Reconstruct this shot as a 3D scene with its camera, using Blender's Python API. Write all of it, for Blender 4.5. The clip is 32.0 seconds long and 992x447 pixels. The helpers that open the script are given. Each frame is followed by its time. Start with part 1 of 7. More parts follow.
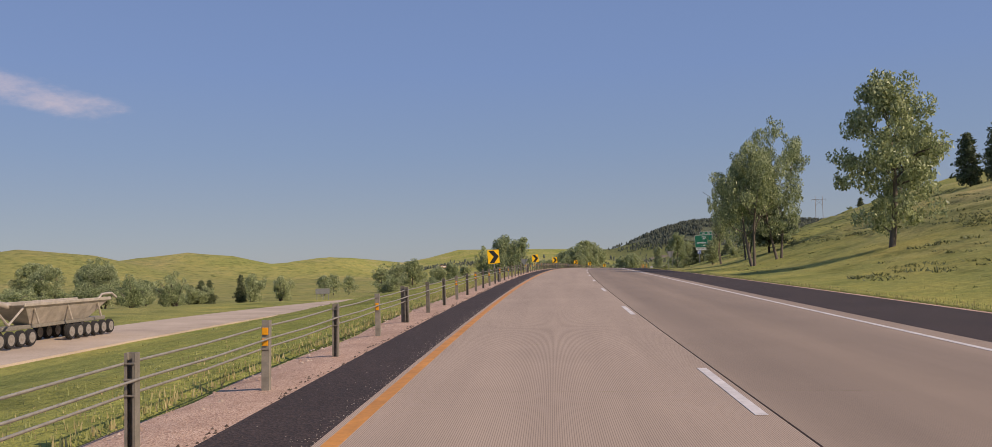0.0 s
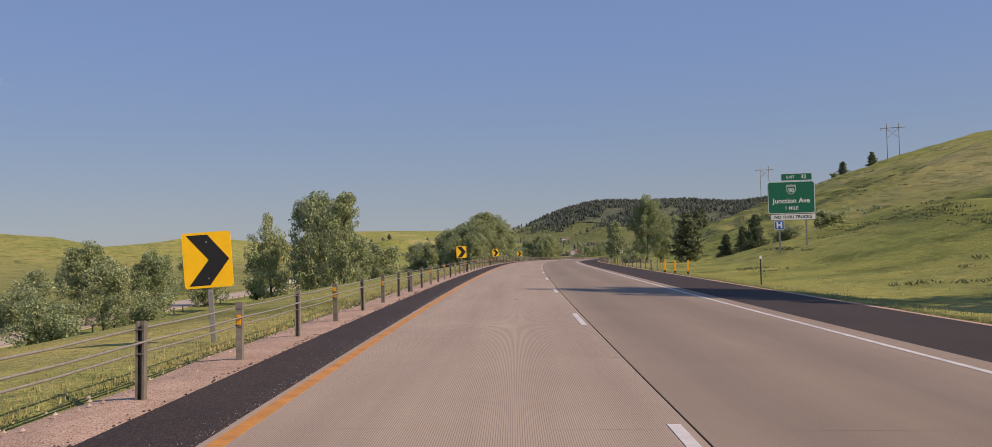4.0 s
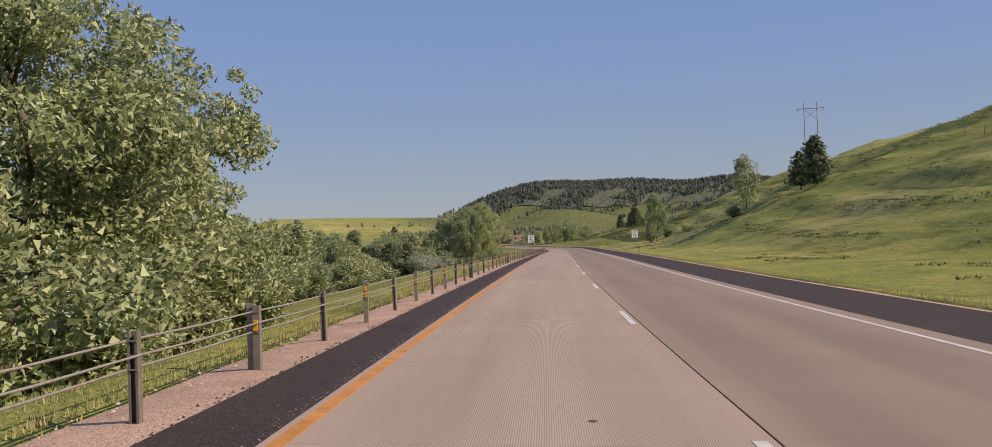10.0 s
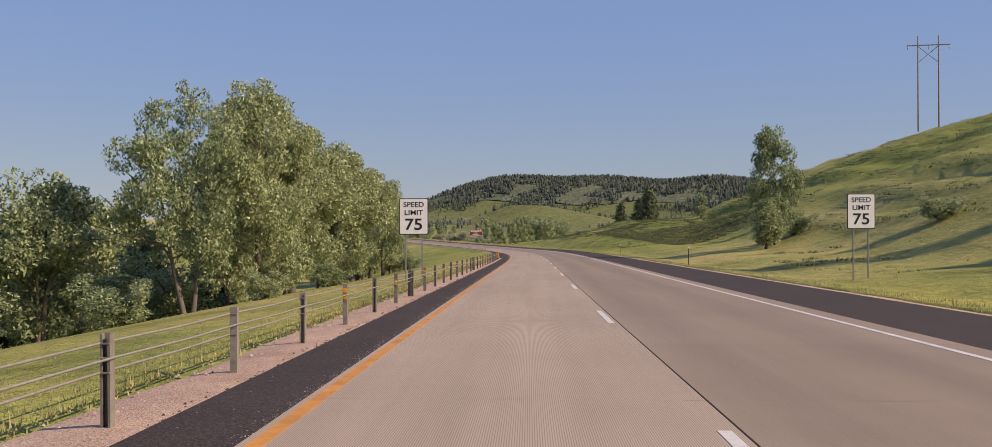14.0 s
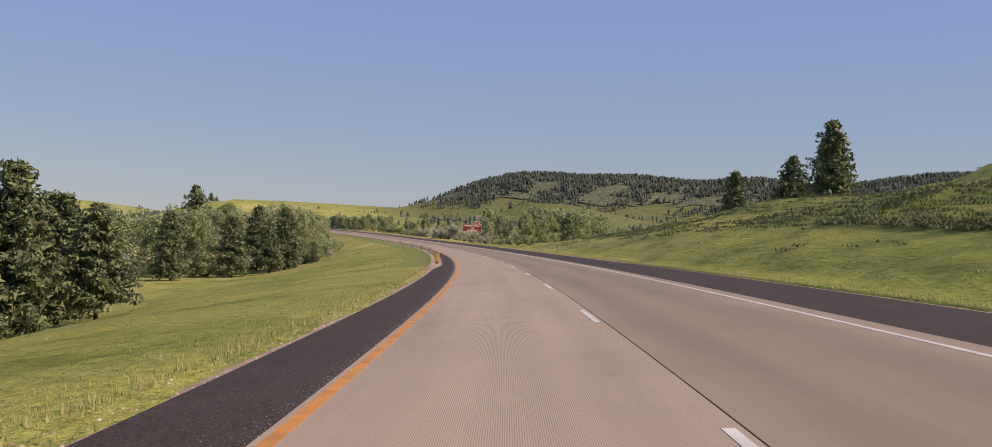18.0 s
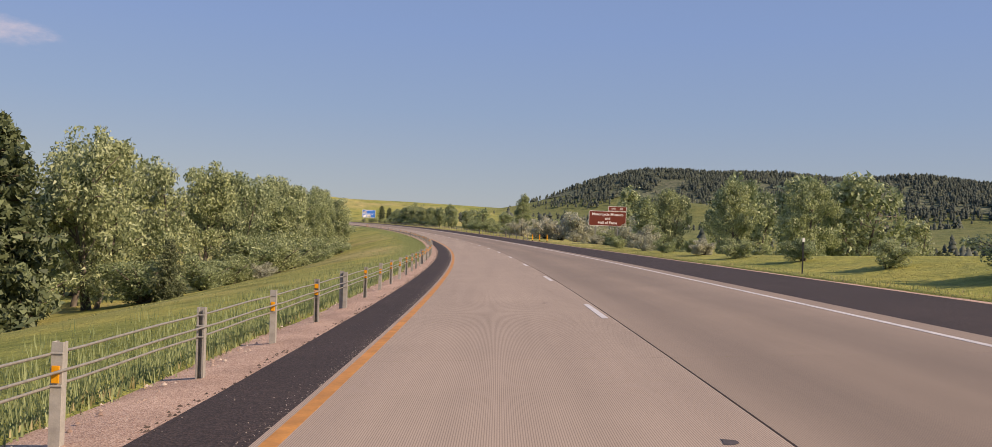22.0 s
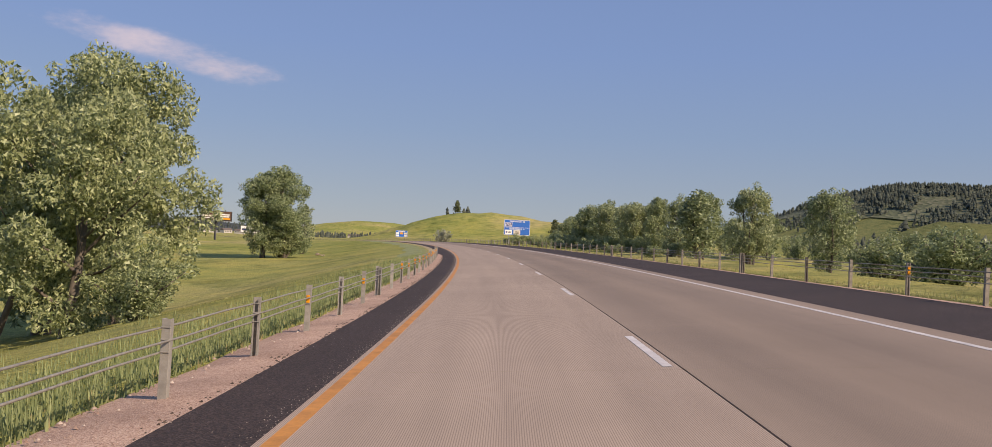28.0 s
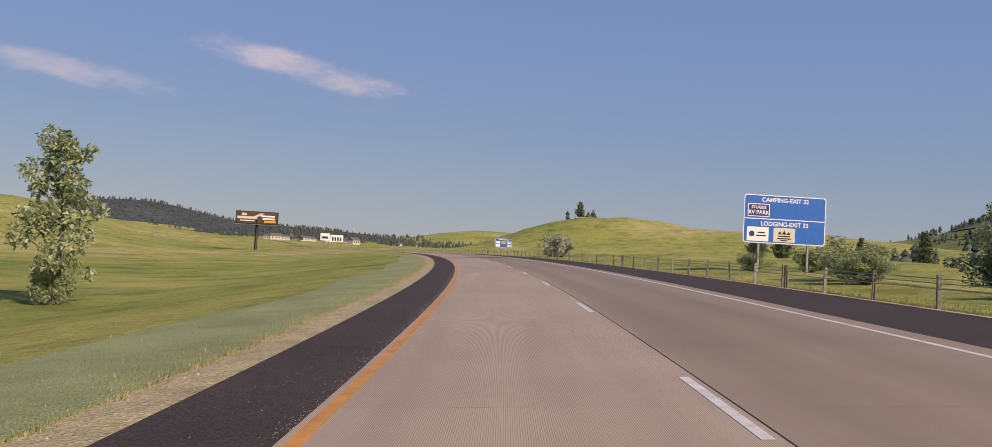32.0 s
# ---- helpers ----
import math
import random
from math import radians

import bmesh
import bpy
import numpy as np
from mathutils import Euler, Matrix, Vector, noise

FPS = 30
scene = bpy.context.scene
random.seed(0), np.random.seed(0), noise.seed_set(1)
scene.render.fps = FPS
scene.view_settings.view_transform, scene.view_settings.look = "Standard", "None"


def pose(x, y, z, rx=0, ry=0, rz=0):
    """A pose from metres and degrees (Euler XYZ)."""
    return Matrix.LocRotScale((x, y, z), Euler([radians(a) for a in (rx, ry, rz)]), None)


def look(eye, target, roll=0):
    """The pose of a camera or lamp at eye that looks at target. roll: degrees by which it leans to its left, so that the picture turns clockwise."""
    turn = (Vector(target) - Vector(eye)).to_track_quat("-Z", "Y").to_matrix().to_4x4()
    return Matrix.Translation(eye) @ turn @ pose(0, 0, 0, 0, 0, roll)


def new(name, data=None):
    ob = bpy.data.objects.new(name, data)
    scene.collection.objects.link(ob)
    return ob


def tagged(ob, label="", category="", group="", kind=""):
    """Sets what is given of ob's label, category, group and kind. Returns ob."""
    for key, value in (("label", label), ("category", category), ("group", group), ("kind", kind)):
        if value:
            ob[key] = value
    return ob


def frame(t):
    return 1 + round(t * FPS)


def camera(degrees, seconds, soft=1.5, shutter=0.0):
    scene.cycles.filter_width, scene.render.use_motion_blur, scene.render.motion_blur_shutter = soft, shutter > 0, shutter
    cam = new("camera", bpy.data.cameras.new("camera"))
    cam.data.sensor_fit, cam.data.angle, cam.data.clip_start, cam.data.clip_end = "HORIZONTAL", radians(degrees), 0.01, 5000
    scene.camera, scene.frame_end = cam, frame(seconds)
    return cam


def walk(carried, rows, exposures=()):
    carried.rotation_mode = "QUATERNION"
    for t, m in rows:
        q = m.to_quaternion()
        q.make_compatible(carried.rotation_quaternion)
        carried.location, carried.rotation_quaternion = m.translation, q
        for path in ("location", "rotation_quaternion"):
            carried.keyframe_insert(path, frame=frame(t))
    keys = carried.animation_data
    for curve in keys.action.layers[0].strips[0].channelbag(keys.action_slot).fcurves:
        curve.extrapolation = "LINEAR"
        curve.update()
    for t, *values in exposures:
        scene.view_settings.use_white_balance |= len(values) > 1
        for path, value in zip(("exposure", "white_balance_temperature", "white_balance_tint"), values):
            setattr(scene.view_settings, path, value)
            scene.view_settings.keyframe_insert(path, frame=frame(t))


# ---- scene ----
cam = camera(60.05, 32.0, soft=0.55)
# t, x, y, z, tilt, lean, turn
ROWS = [
    (0, -0.086, -0.000, 1.461, 92.747, 1.506, 3.387),
    (0.5, 0.071, 15.842, 1.675, 92.589, 1.381, 2.536),
    (1, 0.379, 31.647, 1.852, 92.385, 1.266, 1.642),
    (1.5, 0.745, 47.408, 1.992, 92.160, 1.296, 0.850),
    (2, 1.233, 63.117, 2.094, 91.947, 1.362, 0.043),
    (2.5, 1.894, 78.768, 2.156, 91.810, 1.394, -0.973),
    (3, 2.739, 94.357, 2.175, 91.690, 1.422, -2.017),
    (3.5, 3.824, 109.880, 2.153, 91.524, 1.451, -2.817),
    (4, 5.055, 125.345, 2.097, 91.383, 1.471, -3.420),
    (4.5, 6.316, 140.766, 2.016, 91.348, 1.471, -3.839),
    (5, 7.651, 156.141, 1.918, 91.329, 1.469, -4.138),
    (5.5, 9.074, 171.471, 1.802, 91.254, 1.476, -4.391),
    (6, 10.586, 186.755, 1.665, 91.154, 1.499, -4.626),
    (6.5, 12.209, 201.993, 1.506, 91.039, 1.546, -4.923),
    (7, 13.972, 217.182, 1.323, 90.912, 1.607, -5.324),
    (7.5, 15.907, 232.322, 1.114, 90.773, 1.669, -5.815),
    (8, 18.014, 247.415, 0.886, 90.643, 1.746, -6.289),
    (8.5, 20.289, 262.465, 0.639, 90.554, 1.870, -6.680),
    (9, 22.735, 277.474, 0.377, 90.489, 2.011, -7.043),
    (9.5, 25.368, 292.441, 0.102, 90.439, 2.089, -7.367),
    (10, 28.160, 307.374, -0.181, 90.400, 2.144, -7.708),
    (10.5, 31.062, 322.283, -0.462, 90.349, 2.219, -8.092),
    (11, 34.069, 337.171, -0.737, 90.315, 2.215, -8.480),
    (11.5, 37.172, 352.040, -1.009, 90.331, 2.074, -8.959),
    (12, 40.319, 366.902, -1.281, 90.353, 1.823, -9.385),
    (12.5, 43.471, 381.764, -1.564, 90.341, 1.465, -9.660),
    (13, 46.609, 396.632, -1.861, 90.311, 1.047, -9.819),
    (13.5, 49.717, 411.510, -2.173, 90.250, 0.578, -9.832),
    (14, 52.807, 426.398, -2.495, 90.193, 0.159, -9.755),
    (14.5, 55.882, 441.296, -2.823, 90.172, -0.109, -9.585),
    (15, 58.981, 456.197, -3.153, 90.167, -0.322, -9.470),
    (15.5, 62.122, 471.098, -3.483, 90.180, -0.534, -9.495),
    (16, 65.279, 486.005, -3.813, 90.203, -0.730, -9.488),
    (16.5, 68.416, 500.925, -4.139, 90.240, -0.928, -9.352),
    (17, 71.486, 515.866, -4.461, 90.270, -1.144, -9.110),
    (17.5, 74.442, 530.838, -4.776, 90.276, -1.346, -8.867),
    (18, 77.193, 545.858, -5.086, 90.275, -1.545, -8.495),
    (18.5, 79.675, 560.935, -5.393, 90.275, -1.758, -7.934),
    (19, 81.875, 576.070, -5.699, 90.264, -1.929, -7.195),
    (19.5, 83.777, 591.261, -6.001, 90.221, -2.035, -6.146),
    (20, 85.385, 606.508, -6.290, 90.173, -2.080, -5.015),
    (20.5, 86.705, 621.809, -6.558, 90.141, -2.058, -3.966),
    (21, 87.743, 637.167, -6.801, 90.131, -2.037, -2.929),
    (21.5, 88.498, 652.584, -7.019, 90.157, -2.089, -1.906),
    (22, 88.979, 668.058, -7.215, 90.214, -2.178, -0.874),
    (22.5, 89.195, 683.585, -7.392, 90.308, -2.253, 0.199),
    (23, 89.158, 699.159, -7.549, 90.420, -2.333, 1.290),
    (23.5, 88.886, 714.771, -7.682, 90.534, -2.434, 2.422),
    (24, 88.334, 730.408, -7.791, 90.644, -2.531, 3.566),
    (24.5, 87.457, 746.056, -7.872, 90.729, -2.609, 4.607),
    (25, 86.304, 761.703, -7.921, 90.810, -2.667, 5.559),
    (25.5, 84.927, 777.346, -7.938, 90.908, -2.686, 6.467),
    (26, 83.305, 792.976, -7.926, 91.016, -2.688, 7.392),
    (26.5, 81.419, 808.581, -7.887, 91.145, -2.690, 8.400),
    (27, 79.255, 824.153, -7.822, 91.268, -2.689, 9.490),
    (27.5, 76.787, 839.679, -7.738, 91.361, -2.691, 10.704),
    (28, 73.993, 855.146, -7.639, 91.428, -2.694, 11.960),
    (28.5, 70.845, 870.538, -7.532, 91.448, -2.685, 13.126),
    (29, 67.391, 885.851, -7.418, 91.479, -2.697, 14.188),
    (29.5, 63.673, 901.082, -7.300, 91.611, -2.768, 15.142),
    (30, 59.709, 916.229, -7.181, 91.731, -2.874, 16.063),
    (30.5, 55.537, 931.297, -7.063, 91.726, -2.992, 16.997),
    (31, 51.118, 946.273, -6.949, 91.695, -3.086, 17.948),
    (31.5, 46.424, 961.145, -6.845, 91.718, -3.101, 18.971),
    (32, 41.483, 975.921, -6.746, 91.740, -3.064, 20.021),
]
walk(cam, [(t, pose(x, y, z, a, b, c)) for t, x, y, z, a, b, c in ROWS], exposures=[(0, -0.04, 7450, 22), (8, 0.04, 7450, 22), (14, 0.17, 7600, 22), (20, 0.22, 7850, 22), (25, 0.19, 7850, 22), (29, 0.08, 7550, 22), (32, 0.0, 7550, 22)])

# ---- light ----
SUN_DIR = Vector((0.737, -0.398, 0.547)).normalized()   # towards the sun
sun = new("sun", bpy.data.lights.new("sun", "SUN"))
sun.data.energy, sun.data.angle, sun.data.color = 4.6, radians(0.55), (1.0, 0.905, 0.76)
sun.matrix_world = look((0, 0, 300), Vector((0, 0, 300)) - SUN_DIR)

world = bpy.data.worlds.new("sky")
scene.world = world
world.use_nodes = True
wn, wl = world.node_tree.nodes, world.node_tree.links
bg = wn["Background"]
sky = wn.new("ShaderNodeTexSky")
sky.sky_type, sky.sun_disc = "NISHITA", False
sky.sun_elevation = math.asin(SUN_DIR.z)
sky.sun_rotation = math.atan2(SUN_DIR.x, SUN_DIR.y)
sky.altitude, sky.air_density, sky.dust_density, sky.ozone_density = 1100, 0.9, 0.5, 3.0
bg.inputs["Strength"].default_value = 0.107
wt = wn.new("ShaderNodeTexCoord")


def sky_dot(v):
    k = wn.new("ShaderNodeVectorMath")
    k.operation = "DOT_PRODUCT"
    wl.new(wt.outputs["Generated"], k.inputs[0])
    k.inputs[1].default_value = v
    return k.outputs["Value"]


def sky_math(op, a, b):
    k = wn.new("ShaderNodeMath")
    k.operation = op
    for i, v in enumerate((a, b)):
        if isinstance(v, (int, float)):
            k.inputs[i].default_value = v
        else:
            wl.new(v, k.inputs[i])
    return k.outputs[0]


def wisp(turn, up, length, width, lean, amount, colour):
    """A thin high cloud in one part of the sky, broken up by noise."""
    e = Matrix.Rotation(radians(turn), 3, "Z") @ Matrix.Rotation(radians(up), 3, "X")
    c, r, u = e @ Vector((0, 1, 0)), e @ Vector((1, 0, 0)), e @ Vector((0, 0, 1))
    q = radians(lean)
    r, u = r * math.cos(q) + u * math.sin(q), u * math.cos(q) - r * math.sin(q)
    nz = wn.new("ShaderNodeTexNoise")
    nz.inputs["Scale"].default_value, nz.inputs["Detail"].default_value, nz.inputs["Roughness"].default_value = 16, 7, .62
    mp = wn.new("ShaderNodeMapping")
    mp.inputs["Scale"].default_value = (1, 1, 2.6)
    wl.new(wt.outputs["Generated"], mp.inputs[0])
    wl.new(mp.outputs[0], nz.inputs["Vector"])
    a = sky_math("POWER", sky_math("DIVIDE", sky_dot(r), radians(length)), 2.0)
    b = sky_math("POWER", sky_math("DIVIDE", sky_dot(u), radians(width)), 2.0)
    m = sky_math("SUBTRACT", 1.15, sky_math("ADD", a, b))
    m = sky_math("ADD", m, sky_math("MULTIPLY", sky_math("SUBTRACT", nz.outputs[0], .54), 2.2))
    mr = wn.new("ShaderNodeMapRange")
    mr.interpolation_type = "SMOOTHSTEP"
    mr.inputs["From Min"].default_value, mr.inputs["From Max"].default_value, mr.inputs["To Max"].default_value = .25, 1.5, amount
    wl.new(m, mr.inputs["Value"])
    facing = sky_math("GREATER_THAN", sky_dot(c), .5)
    mx = wn.new("ShaderNodeMix")
    mx.data_type = "RGBA"
    wl.new(sky_math("MULTIPLY", mr.outputs[0], facing), mx.inputs[0])
    wl.new(colour, mx.inputs[6])
    mx.inputs[7].default_value = (7.6, 6.6, 6.6, 1)
    return mx.outputs[2]


# a veil of summer haze over the whole sky, paler towards the horizon
up_ = wn.new("ShaderNodeSeparateXYZ")
wl.new(wt.outputs["Generated"], up_.inputs[0])
haze = wn.new("ShaderNodeValToRGB")
while len(haze.color_ramp.elements) < 6:
    haze.color_ramp.elements.new(.5)
for e, (q, c) in zip(haze.color_ramp.elements, ((0.0, (2.5, 3.3, 4.0)), (.06, (2.2, 3.15, 4.3)), (.13, (1.8, 3.0, 4.9)), (.22, (1.55, 2.8, 5.4)), (.5, (1.2, 2.3, 5.0)), (1.0, (1.0, 2.0, 4.6)))):
    e.position, e.color = q, (*(v / 6 for v in c), 1)
wl.new(up_.outputs["Z"], haze.inputs[0])
full = wn.new("ShaderNodeVectorMath")
full.operation = "SCALE"
full.inputs["Scale"].default_value = 6.0
wl.new(haze.outputs[0], full.inputs[0])
veil = wn.new("ShaderNodeMix")
veil.data_type = "RGBA"
veil.inputs[0].default_value = 0.85
wl.new(sky.outputs[0], veil.inputs[6])
wl.new(full.outputs[0], veil.inputs[7])
top = wisp(33.4, 11.0, 8.2, 1.3, -10, .55, veil.outputs[2])
top = wisp(46.6, 9.3, 7.2, 1.0, -8, .4, top)
wl.new(top, bg.inputs["Color"])


# ---- materials ----
def nodes_of(name):
    m = bpy.data.materials.new(name)
    m.use_nodes = True
    return m, m.node_tree.nodes, m.node_tree.links, m.node_tree.nodes["Principled BSDF"]


def ramp(n, stops):
    r = n.new("ShaderNodeValToRGB")
    while len(r.color_ramp.elements) < len(stops):
        r.color_ramp.elements.new(0.5)
    for e, (p, c) in zip(r.color_ramp.elements, stops):
        e.position, e.color = p, (*c, 1) if len(c) == 3 else c
    return r


def noise_tex(n, l, vec, scale, detail=4, rough=0.6):
    t = n.new("ShaderNodeTexNoise")
    t.inputs["Scale"].default_value, t.inputs["Detail"].default_value, t.inputs["Roughness"].default_value = scale, detail, rough
    if vec is not None:
        l.new(vec, t.inputs["Vector"])
    return t


def mixc(n, l, a, b, fac, mode="MIX"):
    x = n.new("ShaderNodeMix")
    x.data_type, x.blend_type = "RGBA", mode
    for sock, v in ((0, fac), (6, a), (7, b)):
        if isinstance(v, (int, float)):
            x.inputs[sock].default_value = v
        elif isinstance(v, tuple):
            x.inputs[sock].default_value = (*v, 1)
        else:
            l.new(v, x.inputs[sock])
    return x.outputs[2]


def bump(n, l, b, height, strength, dist=0.02):
    k = n.new("ShaderNodeBump")
    k.inputs["Strength"].default_value, k.inputs["Distance"].default_value = strength, dist
    l.new(height, k.inputs["Height"])
    l.new(k.outputs[0], b.inputs["Normal"])


def simple(name, col, rough=0.6, metal=0.0, vary=0.15, scale=6.0, bumpy=0.0, rand=0.0, coords="Object"):
    """Paint, wood or metal: two scales of noise on a base colour."""
    m, n, l, b = nodes_of(name)
    tc = n.new("ShaderNodeTexCoord")
    a = noise_tex(n, l, tc.outputs[coords], scale)
    c = noise_tex(n, l, tc.outputs[coords], scale * 9, 3)
    lo = tuple(v * (1 - vary) for v in col)
    hi = tuple(min(1, v * (1 + vary)) for v in col)
    r = ramp(n, [(0.3, lo), (0.7, hi)])
    l.new(a.outputs[0], r.inputs[0])
    r2 = ramp(n, [(0.3, (1 - vary * 0.7,) * 3), (0.7, (1, 1, 1))])
    l.new(c.outputs[0], r2.inputs[0])
    out = mixc(n, l, r.outputs[0], r2.outputs[0], 1.0, "MULTIPLY")
    if rand:
        oi = n.new("ShaderNodeObjectInfo")
        r3 = ramp(n, [(0, (1 - rand,) * 3), (1, (1, 1, 1))])
        l.new(oi.outputs["Random"], r3.inputs[0])
        out = mixc(n, l, out, r3.outputs[0], 1.0, "MULTIPLY")
    l.new(out, b.inputs["Base Color"])
    b.inputs["Roughness"].default_value, b.inputs["Metallic"].default_value = rough, metal
    if bumpy:
        bump(n, l, b, c.outputs[0], bumpy, 0.01)
    return m


def concrete(name, col, grooves, tracks=0.0, edge=(0.0, 3.7)):
    """Tined concrete: u across the road, v along it, in metres."""
    m, n, l, b = nodes_of(name)
    uv = n.new("ShaderNodeUVMap")
    sep = n.new("ShaderNodeSeparateXYZ")
    l.new(uv.outputs[0], sep.inputs[0])
    mp = n.new("ShaderNodeMapping")
    mp.inputs["Scale"].default_value = (1.0, 0.05, 1)
    l.new(uv.outputs[0], mp.inputs[0])
    long_ = noise_tex(n, l, mp.outputs[0], 1.1, 5)
    big = noise_tex(n, l, uv.outputs[0], 0.35, 4)
    fine = noise_tex(n, l, uv.outputs[0], 60, 3, 0.7)
    r = ramp(n, [(0.25, tuple(v * 0.84 for v in col)), (0.75, tuple(v * 1.1 for v in col))])
    l.new(long_.outputs[0], r.inputs[0])
    r2 = ramp(n, [(0.3, (0.9, 0.9, 0.9)), (0.7, (1, 1, 1))])
    l.new(big.outputs[0], r2.inputs[0])
    r3 = ramp(n, [(0.3, (0.8, 0.8, 0.8)), (0.65, (1, 1, 1))])
    l.new(fine.outputs[0], r3.inputs[0])
    c = mixc(n, l, r.outputs[0], r2.outputs[0], 1.0, "MULTIPLY")
    c = mixc(n, l, c, r3.outputs[0], 1.0, "MULTIPLY")
    if tracks:   # two polished wheel tracks along the lane
        wob = noise_tex(n, l, mp.outputs[0], 0.6, 3)
        sh = n.new("ShaderNodeMath")
        sh.operation = "MULTIPLY_ADD"
        sh.inputs[1].default_value = 0.5
        l.new(wob.outputs[0], sh.inputs[0])
        l.new(sep.outputs[0], sh.inputs[2])
        mr = n.new("ShaderNodeMapRange")
        mr.inputs[1].default_value, mr.inputs[2].default_value = edge[0] + 0.25, edge[1] + 0.25
        l.new(sh.outputs[0], mr.inputs[0])
        lo = 1 - tracks
        tr = ramp(n, [(0.03, (1, 1, 1)), (0.15, (lo, lo, lo)), (0.3, (lo, lo, lo)), (0.47, (1, 0.99, 0.97)), (0.62, (lo, lo, lo)), (0.76, (lo, lo, lo)), (0.93, (1, 1, 1))])
        tr.color_ramp.interpolation = "B_SPLINE"
        l.new(mr.outputs[0], tr.inputs[0])
        c = mixc(n, l, c, tr.outputs[0], 1.0, "MULTIPLY")
    if grooves:
        w = n.new("ShaderNodeTexWave")
        w.wave_type, w.bands_direction = "BANDS", "X"
        w.inputs["Scale"].default_value, w.inputs["Distortion"].default_value = 16.4, 0.1
        w.inputs["Detail"].default_value = 1
        l.new(uv.outputs[0], w.inputs["Vector"])
        g = ramp(n, [(0.0, (0.30, 0.28, 0.26)), (0.5, (1, 1, 1))])
        l.new(w.outputs[0], g.inputs[0])
        c = mixc(n, l, c, g.outputs[0], grooves, "MULTIPLY")
    oi = n.new("ShaderNodeObjectInfo")
    ro = ramp(n, [(0, (0.955, 0.955, 0.95)), (1, (1, 1, 1))])
    l.new(oi.outputs["Random"], ro.inputs[0])
    c = mixc(n, l, c, ro.outputs[0], 1.0, "MULTIPLY")
    l.new(c, b.inputs["Base Color"])
    b.inputs["Roughness"].default_value = 0.85
    bump(n, l, b, fine.outputs[0], 0.25, 0.004)
    return m


def grain(name, cols, scale, big=0.4, rough=0.95, strength=0.6, dist=0.02, coords="Object"):
    """Crushed stone, asphalt or gravel: cells of several colours."""
    m, n, l, b = nodes_of(name)
    tc = n.new("ShaderNodeTexCoord")
    v = n.new("ShaderNodeTexVoronoi")
    v.inputs["Scale"].default_value = scale
    l.new(tc.outputs[coords], v.inputs["Vector"])
    sep = n.new("ShaderNodeSeparateColor")
    l.new(v.outputs["Color"], sep.inputs[0])
    r = ramp(n, [(i / (len(cols) - 1), c) for i, c in enumerate(cols)])
    l.new(sep.outputs[0], r.inputs[0])
    a = noise_tex(n, l, tc.outputs[coords], big, 5)
    r2 = ramp(n, [(0.3, (0.72, 0.7, 0.7)), (0.7, (1.1, 1.1, 1.1))])
    l.new(a.outputs[0], r2.inputs[0])
    l.new(mixc(n, l, r.outputs[0], r2.outputs[0], 1.0, "MULTIPLY"), b.inputs["Base Color"])
    b.inputs["Roughness"].default_value = rough
    bump(n, l, b, v.outputs["Distance"], strength, dist)
    return m


